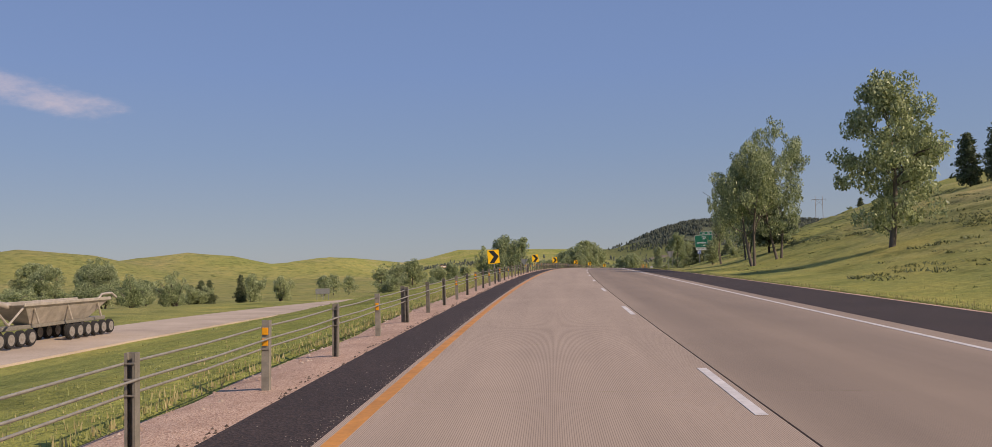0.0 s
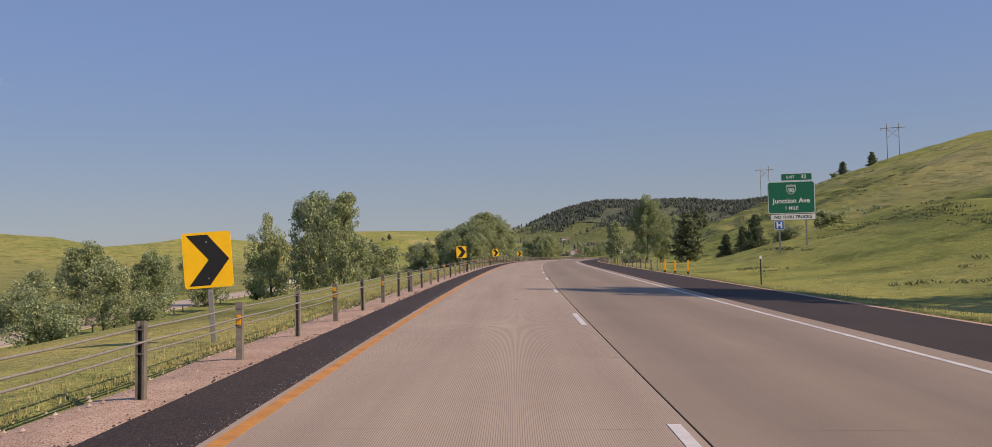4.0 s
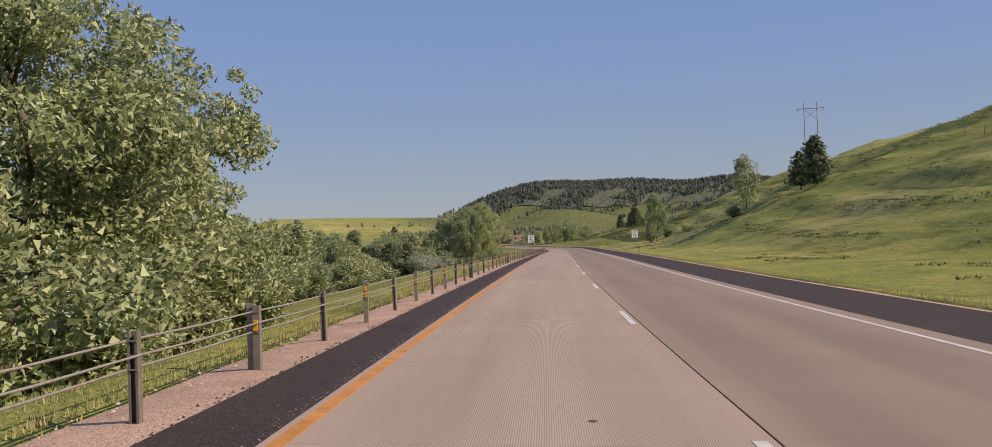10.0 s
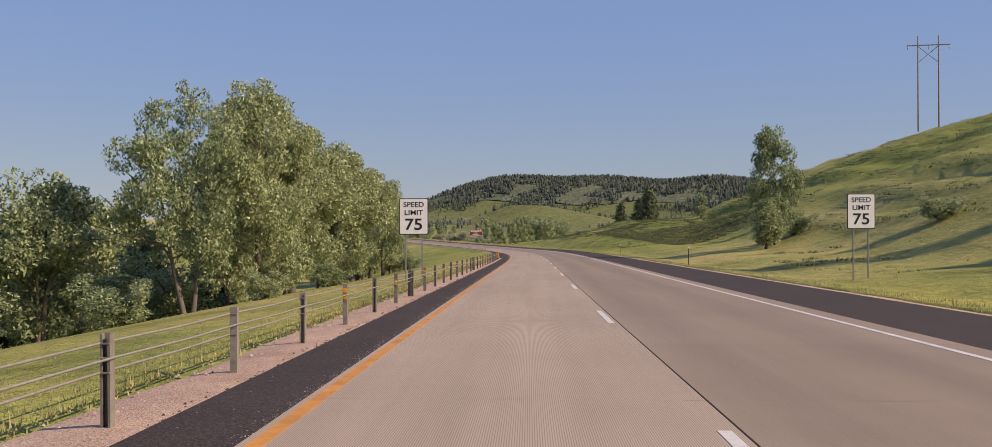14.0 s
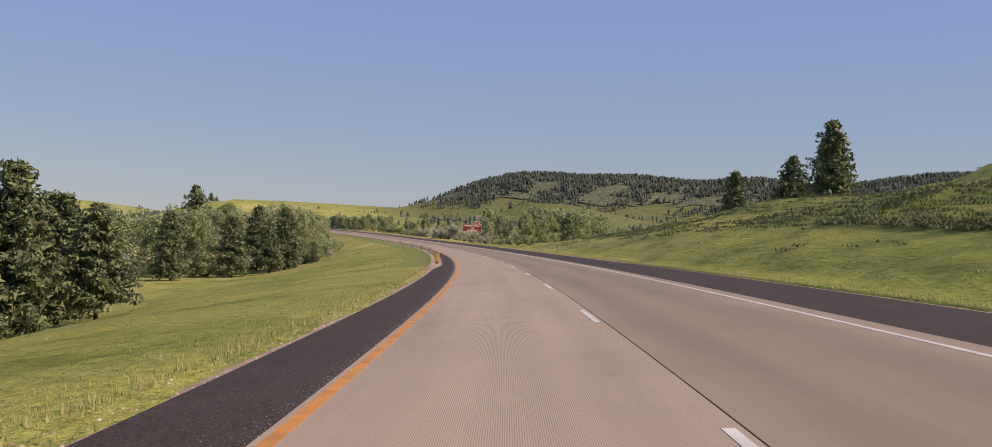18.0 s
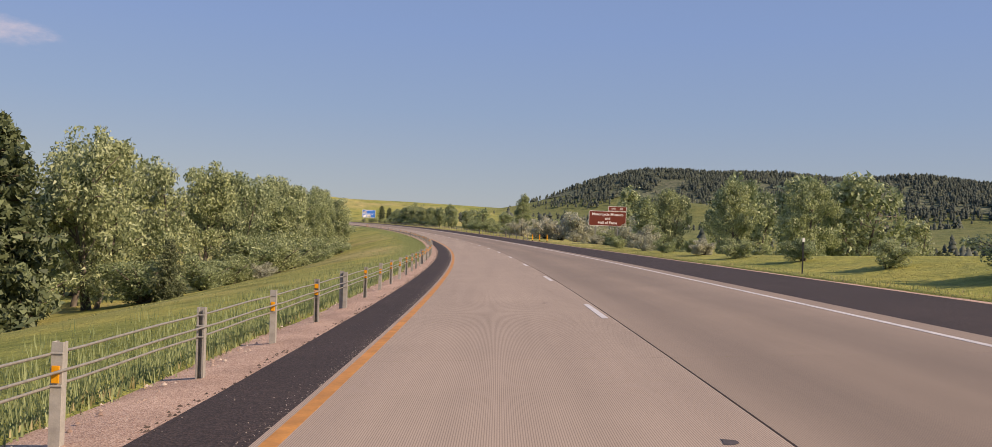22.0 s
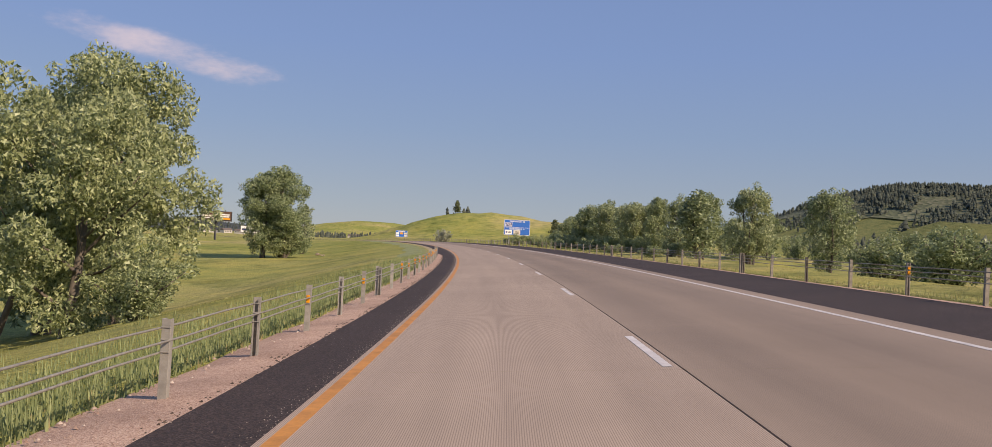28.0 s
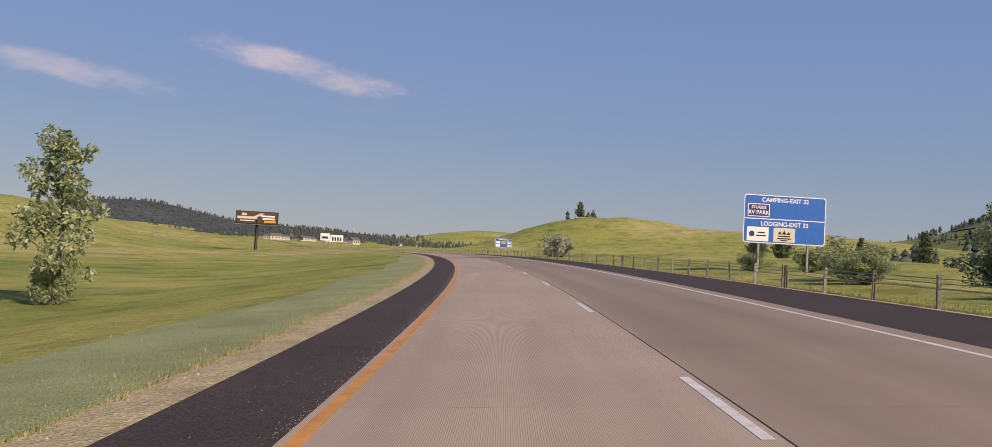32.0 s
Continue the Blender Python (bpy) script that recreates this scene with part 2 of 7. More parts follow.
def meadow(name):
    """Prairie grass: green, with straw-coloured streaks and darker clumps."""
    m, n, l, b = nodes_of(name)
    tc = n.new("ShaderNodeTexCoord")
    P = tc.outputs["Object"]
    mp = n.new("ShaderNodeMapping")
    mp.inputs["Scale"].default_value = (1, 1, 2.6)
    l.new(P, mp.inputs[0])
    big = noise_tex(n, l, mp.outputs[0], 0.011, 6, 0.62)
    mid = noise_tex(n, l, mp.outputs[0], 0.11, 7, 0.68)
    fine = noise_tex(n, l, P, 2.6, 6, 0.75)
    blade = noise_tex(n, l, P, 22.0, 3, 0.8)
    base = ramp(n, [(0.26, (0.19, 0.24, 0.075)), (0.41, (0.262, 0.29, 0.096)), (0.53, (0.318, 0.322, 0.125)), (0.64, (0.395, 0.36, 0.185))])
    l.new(big.outputs[0], base.inputs[0])
    r2 = ramp(n, [(0.30, (0.52, 0.58, 0.44)), (0.46, (0.95, 0.97, 0.87)), (0.68, (1.28, 1.14, 0.98))])
    l.new(mid.outputs[0], r2.inputs[0])
    r3 = ramp(n, [(0.28, (0.64, 0.68, 0.62)), (0.62, (1.2, 1.17, 1.1))])
    l.new(fine.outputs[0], r3.inputs[0])
    r4 = ramp(n, [(0.3, (0.7, 0.72, 0.68)), (0.65, (1.17, 1.14, 1.1))])
    l.new(blade.outputs[0], r4.inputs[0])
    mp2 = n.new("ShaderNodeMapping")
    mp2.inputs["Scale"].default_value = (.30, .30, 2.4)
    l.new(P, mp2.inputs[0])
    # streaks along the contours, the low parts darkened to paint shade under ledges
    ledge = noise_tex(n, l, mp2.outputs[0], .5, 6, .66)
    r5 = ramp(n, [(0.36, (0.60, 0.62, 0.56)), (0.47, (1.0, 1.0, 1.0)), (0.66, (1.16, 1.10, 1.05))])
    l.new(ledge.outputs[0], r5.inputs[0])
    xyz = n.new("ShaderNodeSeparateXYZ")
    l.new(P, xyz.inputs[0])
    both_ = n.new("ShaderNodeMath")
    both_.operation = "MULTIPLY"
    for k, (axis, a, b_) in enumerate((("X", 70, 170), ("Y", 900, 1120))):
        r = n.new("ShaderNodeMapRange")
        r.inputs["From Min"].default_value, r.inputs["From Max"].default_value = a, b_
        l.new(xyz.outputs[axis], r.inputs["Value"])
        l.new(r.outputs[0], both_.inputs[k])
    # valley below the ridge: distance haze put into a duller, greyer grass colour
    dulled = mixc(n, l, base.outputs[0], (.155, .178, .088), both_.outputs[0])
    west = n.new("ShaderNodeMath")
    west.operation = "MULTIPLY"
    for k, (axis, a, b_, to) in enumerate((("X", -30, -75, .6), ("Y", 940, 780, 1))):
        r = n.new("ShaderNodeMapRange")
        r.inputs["From Min"].default_value, r.inputs["From Max"].default_value, r.inputs["To Max"].default_value = a, b_, to
        l.new(xyz.outputs[axis], r.inputs["Value"])
        l.new(r.outputs[0], west.inputs[k])
    # duller olive tint over the fields to the west
    dulled = mixc(n, l, dulled, (.215, .218, .108), west.outputs[0])
    c = mixc(n, l, dulled, r2.outputs[0], 1.0, "MULTIPLY")
    c = mixc(n, l, c, r5.outputs[0], .8, "MULTIPLY")
    c = mixc(n, l, c, r3.outputs[0], 1.0, "MULTIPLY")
    c = mixc(n, l, c, r4.outputs[0], 1.0, "MULTIPLY")
    l.new(c, b.inputs["Base Color"])
    b.inputs["Roughness"].default_value = 0.95
    b.inputs["Specular IOR Level"].default_value = 0.1
    bump(n, l, b, mid.outputs[0], 0.5, 1.2)
    k = [x for x in n if x.type == "BUMP"][0]
    k3 = n.new("ShaderNodeBump")
    k3.inputs["Strength"].default_value, k3.inputs["Distance"].default_value = .45, .7
    l.new(ledge.outputs[0], k3.inputs["Height"])
    l.new(k.outputs[0], k3.inputs["Normal"])
    k = k3
    k2 = n.new("ShaderNodeBump")
    k2.inputs["Strength"].default_value, k2.inputs["Distance"].default_value = 0.7, 0.25
    l.new(fine.outputs[0], k2.inputs["Height"])
    l.new(k.outputs[0], k2.inputs["Normal"])
    l.new(k2.outputs[0], b.inputs["Normal"])
    return m


def leafy(name, dark, light, gloss=0.45, through_=0.42):
    """Leaves: each its own shade, a little light passing through."""
    m, n, l, b = nodes_of(name)
    g = n.new("ShaderNodeNewGeometry")
    r = ramp(n, [(0.0, dark), (0.55, tuple((a + c) / 2 for a, c in zip(dark, light))), (1.0, light)])
    l.new(g.outputs["Random Per Island"], r.inputs[0])
    oi = n.new("ShaderNodeObjectInfo")
    r2 = ramp(n, [(0, (0.82, 0.86, 0.8)), (1, (1.12, 1.08, 1.0))])
    l.new(oi.outputs["Random"], r2.inputs[0])
    c = mixc(n, l, r.outputs[0], r2.outputs[0], 1.0, "MULTIPLY")
    l.new(c, b.inputs["Base Color"])
    b.inputs["Roughness"].default_value = gloss
    b.inputs["Specular IOR Level"].default_value = 0.35
    t = n.new("ShaderNodeBsdfTranslucent")
    l.new(c, t.inputs[0])
    mx = n.new("ShaderNodeMixShader")
    mx.inputs[0].default_value = through_
    l.new(b.outputs[0], mx.inputs[1])
    l.new(t.outputs[0], mx.inputs[2])
    l.new(mx.outputs[0], n["Material Output"].inputs[0])
    return m


M_CONC = concrete("tined_concrete", (0.505, 0.392, 0.296), 0.6)
M_CONC2 = concrete("worn_concrete", (0.372, 0.285, 0.210), 0.30, 0.20, (1.87, 6.0))
M_ASPH = grain("dark_sealed_shoulder", [(0.020, 0.0125, 0.010), (0.035, 0.022, 0.0175), (0.076, 0.051, 0.041)], 55, 0.5, 0.9, 0.5, 0.01)
M_GRAV = grain("pink_gravel", [(0.31, 0.185, 0.13), (0.50, 0.33, 0.235), (0.62, 0.45, 0.335), (0.44, 0.27, 0.185)], 62, 0.9, 0.95, 0.55, 0.012)
M_DIRTROAD = grain("pale_far_concrete", [(0.46, 0.37, 0.275), (0.53, 0.43, 0.325)], 12, 0.15, 0.9, 0.1, 0.01)
M_DRY = grain("dry_straw_dirt", [(0.38, 0.27, 0.155), (0.50, 0.385, 0.225), (0.31, 0.29, 0.12), (0.56, 0.45, 0.29)], 22, 1.3, 0.95, 0.9, 0.02)
M_SOWN = grain("blue_green_short_grass", [(0.22, 0.265, 0.11), (0.29, 0.33, 0.15), (0.25, 0.29, 0.105), (0.34, 0.355, 0.175)], 30, 0.5, 0.95, 0.8, 0.03)
# canopy colour carries the blue-grey cast of haze over the far mountains
M_FOREST = grain("hazed_forest_canopy", [(0.035, 0.046, 0.046), (0.07, 0.085, 0.082), (0.05, 0.064, 0.064)], 0.09, 0.006, 0.95, 0.9, 6.0)
# floor under the ridge pines: a dark grass colour with their shade in it
M_FLOOR = grain("shaded_forest_floor", [(0.08, 0.10, 0.05), (0.125, 0.145, 0.075), (0.17, 0.175, 0.105)], 0.22, 0.012, 0.95, 0.8, 1.0)
M_GRASS = meadow("meadow_grass")
M_YELLOW = simple("yellow_line_paint", (0.60, 0.255, 0.045), 0.6, 0, 0.22, 3, 0.1)
M_WHITE = simple("white_line_paint", (0.66, 0.62, 0.57), 0.6, 0, 0.18, 3, 0.1)
M_JOINT = simple("joint_sealant", (0.03, 0.026, 0.024), 0.7)
M_STEEL = simple("weathered_galvanised_steel", (0.30, 0.275, 0.225), 0.6, 0.2, 0.25, 9, 0.1, 0.45)
M_ZINC = simple("bright_galvanised_steel", (0.46, 0.44, 0.385), 0.55, 0.2, 0.2, 9, 0.1, 0.35)
M_CABLE = simple("galvanised_cable", (0.34, 0.32, 0.27), 0.5, 0.3, 0.2, 20)
M_GALV = simple("galvanised_sign_post", (0.30, 0.30, 0.29), 0.5, 0.5, 0.2, 10)
M_AMBER = simple("amber_reflector", (0.80, 0.33, 0.01), 0.35, 0, 0.1, 20)
M_ORANGE = simple("orange_marker_sheeting", (0.85, 0.36, 0.01), 0.4, 0, 0.08, 10)
M_BLACK = simple("black_sheeting", (0.012, 0.012, 0.013), 0.5)
M_SIGNY = simple("yellow_sign_sheeting", (0.92, 0.52, 0.01), 0.4, 0, 0.05, 4)
M_GREEN = simple("green_sign_sheeting", (0.0, 0.155, 0.085), 0.4, 0, 0.08, 3)
M_BROWN = simple("brown_sign_sheeting", (0.16, 0.032, 0.016), 0.4, 0, 0.08, 3)
M_BLUE = simple("blue_sign_sheeting", (0.0, 0.115, 0.47), 0.6, 0, 0.08, 3)
M_SWHITE = simple("white_sign_sheeting", (0.80, 0.79, 0.76), 0.4, 0, 0.05, 3)
M_BARK = simple("grey_bark", (0.15, 0.125, 0.10), 0.9, 0, 0.35, 3, 0.6)
M_PBARK = simple("dark_pine_bark", (0.085, 0.06, 0.045), 0.9, 0, 0.35, 3, 0.6)
M_LEAF = leafy("cottonwood_leaf", (0.125, 0.17, 0.075), (0.54, 0.60, 0.345), 0.42, 0.36)
M_LEAF2 = leafy("willow_leaf", (0.13, 0.175, 0.082), (0.54, 0.60, 0.36), 0.42, 0.36)
M_SILVER = leafy("silver_olive_leaf", (0.28, 0.29, 0.22), (0.66, 0.66, 0.54))
M_NEEDLE = leafy("pine_needles", (0.055, 0.078, 0.040), (0.215, 0.25, 0.13), 0.6, 0.15)
M_BLADE = leafy("verge_grass_blade", (0.21, 0.25, 0.09), (0.37, 0.39, 0.17), 0.7, 0.3)
M_BRUSH = leafy("low_brush_leaf", (0.085, 0.105, 0.048), (0.19, 0.21, 0.10), 0.7, 0.2)
M_BLUEGR = leafy("blue_green_verge_blade", (0.215, 0.265, 0.115), (0.40, 0.44, 0.215), 0.7, 0.3)
M_STRAW = leafy("dry_grass_blade", (0.33, 0.275, 0.12), (0.56, 0.475, 0.26), 0.8, 0.3)
# greyer and bluer than the near needles: distance haze put into the colour
M_FAR = leafy("hazed_pine_needles", (0.036, 0.048, 0.039), (0.10, 0.118, 0.092), 0.8, 0.0)


# ---- plan of the road ----
CURVE = [-0.7866, -0.7002, -0.6041, -0.5101, -0.6978, -0.5345, -0.4507, -0.6987, -0.6858, -0.6753, -0.3187, -0.0177, -0.0097, -0.1309, 0.3028, 1.0171, 1.1908, 1.1448, 1.1322, 1.1182, 1.2240, 1.0732, 1.1092, 1.2592, 1.1549, 1.1272, 1.0711, 1.3854, 1.2250, 1.1201, 1.1020, 1.1160, 1.1000, 0.9276, 0.4726, 0.2987, 0.2787, 0.2909, 0.2986, 0.3013]  # 1/km, every 40 m
GRADE = [2.3349, 1.4727, 0.5764, -0.3714, -0.8958, -1.5033, -1.8488, -1.7884, -2.1202, -2.1611, -2.0478, -1.9268, -1.3092, -0.7964, -0.0929, 0.5294, 0.7729, 0.6849, 0.4598, -0.0066, -0.6311, -1.0, -1.0, -0.8, -0.5, -0.3, -0.2]  # percent, every 60 m
BANK = [-2.316, -1.197, -0.133, 0.306, 0.322, -0.162, -0.832, -0.542, -0.950, -1.239, -1.614, -1.351, -1.246, -0.991, -0.762, -0.533, -0.319, -0.129, 0.043, 0.207]  # crown, percent, every 80 m
TILT = [2.619, 2.619, 2.444, 2.444, 2.793, 3.317, 1.396, -1.222, -3.667, -3.842, -4.191, -4.541, -4.716, -4.891, -4.191, -3.492, -2.619, -1.746, -0.873, 0.000]  # superelevation, percent, every 80 m
DASH0 = 7.69
S0, S_END, STEP = -60.0, 1500.0, 2.0


def glide(first, gap, values, x):
    """A smooth curve through evenly spaced values."""
    v = np.asarray(values, float)
    u = np.clip((np.asarray(x, float) - first) / gap, 0, len(v) - 1 - 1e-9)
    i = u.astype(int)
    f = u - i
    a, b, c, d = (v[np.clip(i + k, 0, len(v) - 1)] for k in (-1, 0, 1, 2))
    return b + 0.5 * f * (c - a + f * (2 * a - 5 * b + 4 * c - d + f * (3 * (b - c) + d - a)))


GRID = np.arange(S0, S_END + STEP, STEP)
run = lambda a: np.concatenate([[0], np.cumsum((a[1:] + a[:-1]) / 2 * STEP)])
I0 = int(-S0 / STEP)
PSI = run(glide(S0, 40, CURVE, GRID) * 1e-3)
PSI -= PSI[I0]
RX, RY, RZ = run(-np.sin(PSI)), run(np.cos(PSI)), run(glide(S0, 60, GRADE, GRID) * 1e-2)
RX, RY, RZ = RX - RX[I0], RY - RY[I0], RZ - RZ[I0]
RT = glide(S0, 80, TILT, GRID) * 1e-2
RB = glide(S0, 80, BANK, GRID) * 1e-2 + RT


def line(s):
    """The road's reference line: x, y, z, heading, bank; straight on past both ends."""
    s = np.asarray(s, float)
    x, y, z, p, b = (np.interp(s, GRID, a) for a in (RX, RY, RZ, PSI, RB))
    over = np.where(s > S_END, s - S_END, np.where(s < S0, s - S0, 0))
    return x - np.sin(p) * over, y + np.cos(p) * over, z, p, b


def sway(s, d):
    """Rise of the land beside the road where the road leans into its bends."""
    return -np.interp(s, GRID, RT) * d * (1 - stair((np.abs(d) - 40) / 80))


def on_road(s, d, h=0.0):
    x, y, z, p, b = line(s)
    return np.stack(np.broadcast_arrays(x + np.cos(p) * d, y + np.sin(p) * d, z - b * d + h), -1)


def stair(x):
    x = np.clip(x, 0, 1)
    return x * x * (3 - 2 * x)


# right-hand side: s, toe of the hill, its slope, its crest, depth of the fall, lean of the verge
RIGHT = [(-300, 16, .28, 22, 0, .03), (60, 16, .29, 26, 0, .03), (150, 17, .30, 30, 0, .03), (225, 18, .27, 34, 0, .03), (290, 34, .30, 36, .6, 0), (340, 24, .37, 48, .2, .03),
         (450, 18, .41, 60, 0, .04), (560, 24, .36, 52, 0, .10), (604, 40, .42, 48, 0, .27), (644, 46, .42, 40, 0, .26), (676, 52, .26, 20, 0, .17), (712, 60, .08, 6, .5, .05), (750, 80, .02, 1, 4.5, 0),
         (900, 90, .01, 1, 4.2, 0), (1000, 70, .03, 3, 2.6, 0), (1080, 34, .05, 4, 1, 0), (1200, 26, .05, 5, .6, 0), (1400, 24, .05, 5, .5, 0), (1600, 30, .04, 4, .5, 0), (2200, 60, .02, 3, 1, 0)]
# left-hand side: s, fall, its width, level of the fields beyond
LEFT = [(-300, 4.4, 26, -4.4), (60, 4.6, 26, -4.8), (130, 5.6, 30, -6), (200, 7.2, 38, -7.4), (330, 7, 34, -8), (517, 9, 46, -10), (600, 6, 42, -8),
        (700, 4.6, 32, -6), (830, 5, 26, -5), (930, 3.6, 22, -3.6), (1000, 2, 20, -2.5), (1060, 2, 20, -3), (1150, 2, 25, -3), (1250, 2, 30, -2), (1450, 1, 30, 2), (1700, 1, 30, -4), (2200, 1, 30, -14)]
# hills out in the country: x, y, height, half-lengths, turn in degrees
COUNTRY = [(-430, 700, 30, 105, 85, 10), (-358, 855, 30, 92, 80, 0), (-226, 905, 14.5, 50, 70, 10), (-238, 1000, 14, 60, 110, 5), (-205, 1140, 10, 60, 120, -10), (-560, 800, 26, 120, 120, 10),
           (-212, 1277, 10, 42, 30, 20), (-355, 1290, 16, 105, 70, 25), (-440, 1380, 14, 120, 90, 20),
           (330, 1560, 12, 130, 90, -25), (285, 1590, 17, 50, 60, -10), (345, 1575, 13, 95, 80, -15), (520, 1250, 14, 140, 120, 0), (-80, 1450, 17.5, 62, 60, 0), (5, 1430, 11, 80, 60, -10), (95, 1400, 8, 100, 80, -20)]
RIDGE = [(300, 2090, 31, 150, 150, -30), (420, 2010, 43, 210, 200, -38), (560, 1950, 4, 90, 110, -38), (690, 1850, 13, 70, 120, -40), (900, 1660, 14, 110, 120, -45), (760, 1800, 61, 420, 240, -40), (1120, 1380, 61, 380, 260, -52), (1450, 900, 72, 420, 300, -70)]
SKYLINE = [(-2050, 3150, 95, 310, 300, 45), (-1700, 3400, 28, 330, 260, 35), (-1330, 3520, 22, 380, 220, 15), (-880, 3400, 54, 240, 220, 5), (-640, 3480, 14, 200, 200, 5), (-330, 3480, 40, 190, 200, 0), (-60, 3560, 22, 220, 200, 0), (240, 3500, 22, 260, 200, -10)]
HILLS = COUNTRY + RIDGE + SKYLINE
PLAIN = -9.0   # level of the open country beyond the banks


# the other carriageway: s, d of its middle, level against this road
OPP = [(-420, -33, -4.3), (56, -33, -4.3), (130, -40, -5.6), (200, -50, -7), (360, -76, -7.3), (480, -100, -8.6), (600, -128, -9), (760, -170, -8)]


def row_mix(rows, s, k):
    t = [r[0] for r in rows]
    return np.interp(s, t, [r[k] for r in rows])


def hill_side(s, d):
    """Rise of the hill on the right-hand side, and the beat of the cattle steps along it."""
    e = np.maximum(d - row_mix(RIGHT, s, 1), 0)
    crest = np.maximum(row_mix(RIGHT, s, 3), 0.3)
    climb = row_mix(RIGHT, s, 2) * (np.sqrt(e * e + 9) - 3)
    rise = crest * np.tanh(climb / crest) + row_mix(RIGHT, s, 5) * np.clip(d - 12.5, 0, 20)
    return rise, rise * 2.1 + 2 * np.sin(s * .05 + d * .03) + 1.3 * np.sin(s * .023 - d * .05)


def lie(s, d):
    """Where the ground stands: x, y, z at s along the road and d to the right of it."""
    s, d = np.broadcast_arrays(np.asarray(s, float), np.asarray(d, float))
    x0, y0, z0, p, b = line(s)
    w = 1 - stair((np.abs(d) - 220) / 520)
    x = x0 + d * (np.cos(p) * w + (1 - w))
    y = y0 + d * np.sin(p) * w
    z = z0 - (b - np.interp(s, GRID, RT)) * d * (1 - stair((np.abs(d) - 12) / 30)) + sway(s, d)
    # right
    rise, step = hill_side(s, d)
    fall = row_mix(RIGHT, s, 4) * (stair((d - 10.5) / 34) + 1.1 * stair((d - 50) / 60))
    ledges = .55 * np.sin(step) * (.4 + .6 * np.sin(s * .031 + d * .043) ** 2)
    rise = rise + ledges * stair((rise - 1.5) / 4) * (1 - stair((d - 140) / 60))
    # left
    g = np.maximum(-d - 3.9, 0)
    low = -row_mix(LEFT, s, 1) * stair(g / row_mix(LEFT, s, 2) * 0.92 + 0.02 * (g > 0))
    far = (row_mix(LEFT, s, 3) + row_mix(LEFT, s, 1)) * stair((g - 40) / 120) - np.maximum(row_mix(LEFT, s, 3) + 9, 0) * stair((g - 230) / 160) * stair((s - 900) / 100)
    drop = 1.7 * stair((g - 1.0) / 4.5) * (1 - stair((g - 8) / 12)) * stair((s - 240) / 40) * (1 - stair((s - 350) / 30))
    z = z + np.where(d > 0, rise - fall, low + far - drop)
    level = np.where(d < 0, stair((-d - 95) / 130), stair((d - 520) / 500) * stair((y - 1300) / 500))
    level = np.maximum(level, stair((s - 1450) / 200))
    z = z + level * (PLAIN - z)
    # ditch and lumps
    z = z - 0.25 * np.exp(-((d - 13.5) / 2.0) ** 2)
    lump = np.sin(s * .11 + d * .07) * np.sin(s * .043 - d * .13) + 0.6 * np.sin(s * .21 + 1.3) * np.sin(d * .19 + s * .05)
    z = z + lump * 0.35 * stair((np.abs(d) - 14) / 30) * np.where(d > 0, 1.6, 0.8)
    out = np.maximum(stair((np.abs(d) - 90) / 160), stair((s - 1450) / 200))
    for hx, hy, hh, ra, rb, deg in HILLS:
        c, q = math.cos(radians(deg)), math.sin(radians(deg))
        u, v = (x - hx) * c + (y - hy) * q, -(x - hx) * q + (y - hy) * c
        z = z + np.maximum(stair((np.abs(d) - 45) / 90), stair((s - 1450) / 200)) * hh * np.exp(-((u / ra) ** 2 + (v / rb) ** 2) ** 1.2 * 1.1)
    # the country rises towards the north
    z = z + out * (22 * stair((y - 1450) / 700) + 16 * stair((y - 2100) / 900)) * stair((x / np.maximum(y, 1) + .17) / .09)
    # shelf of the other carriageway
    near = (1 - stair((np.abs(d - row_mix(OPP, s, 1)) - 8) / 9)) * (1 - stair((s - 700) / 80))
    z = z + near * (z0 + row_mix(OPP, s, 2) + sway(s, d) - .06 - z)
    # bed under the pavement
    z = z - 0.05 - 0.35 * ((d > -2.8) & (d < 9.4)) - 0.12 * ((d > -4.0) & (d <= -2.8)) - 0.12 * ((d >= 9.4) & (d < 10.25))
    return x, y, z


def ground(s, d):
    x, y, z = lie(s, d)
    return Vector((float(x), float(y), float(z)))


def heading(s):
    return math.degrees(float(line(s)[3]))


# ---- building helpers ----
def mesh_from(name, verts, faces, mat, smooth=False, uv=None):
    me = bpy.data.meshes.new(name)
    me.from_pydata([tuple(v) for v in verts], [], [tuple(f) for f in faces])
    if mat:
        me.materials.append(mat)
    if uv is not None:
        lay = me.uv_layers.new(name="UVMap")
        idx = np.empty(len(me.loops), dtype=np.int64)
        me.loops.foreach_get("vertex_index", idx)
        lay.data.foreach_set("uv", np.asarray(uv, np.float32)[idx].ravel())
    if smooth:
        me.polygons.foreach_set("use_smooth", [True] * len(me.polygons))
    me.update()
    return me


def part(name, data, mat, parent, label=""):
    """One mesh object under a thing; data is a bmesh or a mesh."""
    if isinstance(data, bmesh.types.BMesh):
        me = bpy.data.meshes.new(name)
        data.to_mesh(me)
        data.free()
    else:
        me = data
    if mat is not None and not me.materials:
        me.materials.append(mat)
    ob = new(name, me)
    ob.parent = parent
    if label:
        ob["label"] = label
    return ob


def thing(name, m, label, category, group="", kind=""):
    ob = new(name)
    ob.matrix_basis = m
    return tagged(ob, label, category, group, kind)


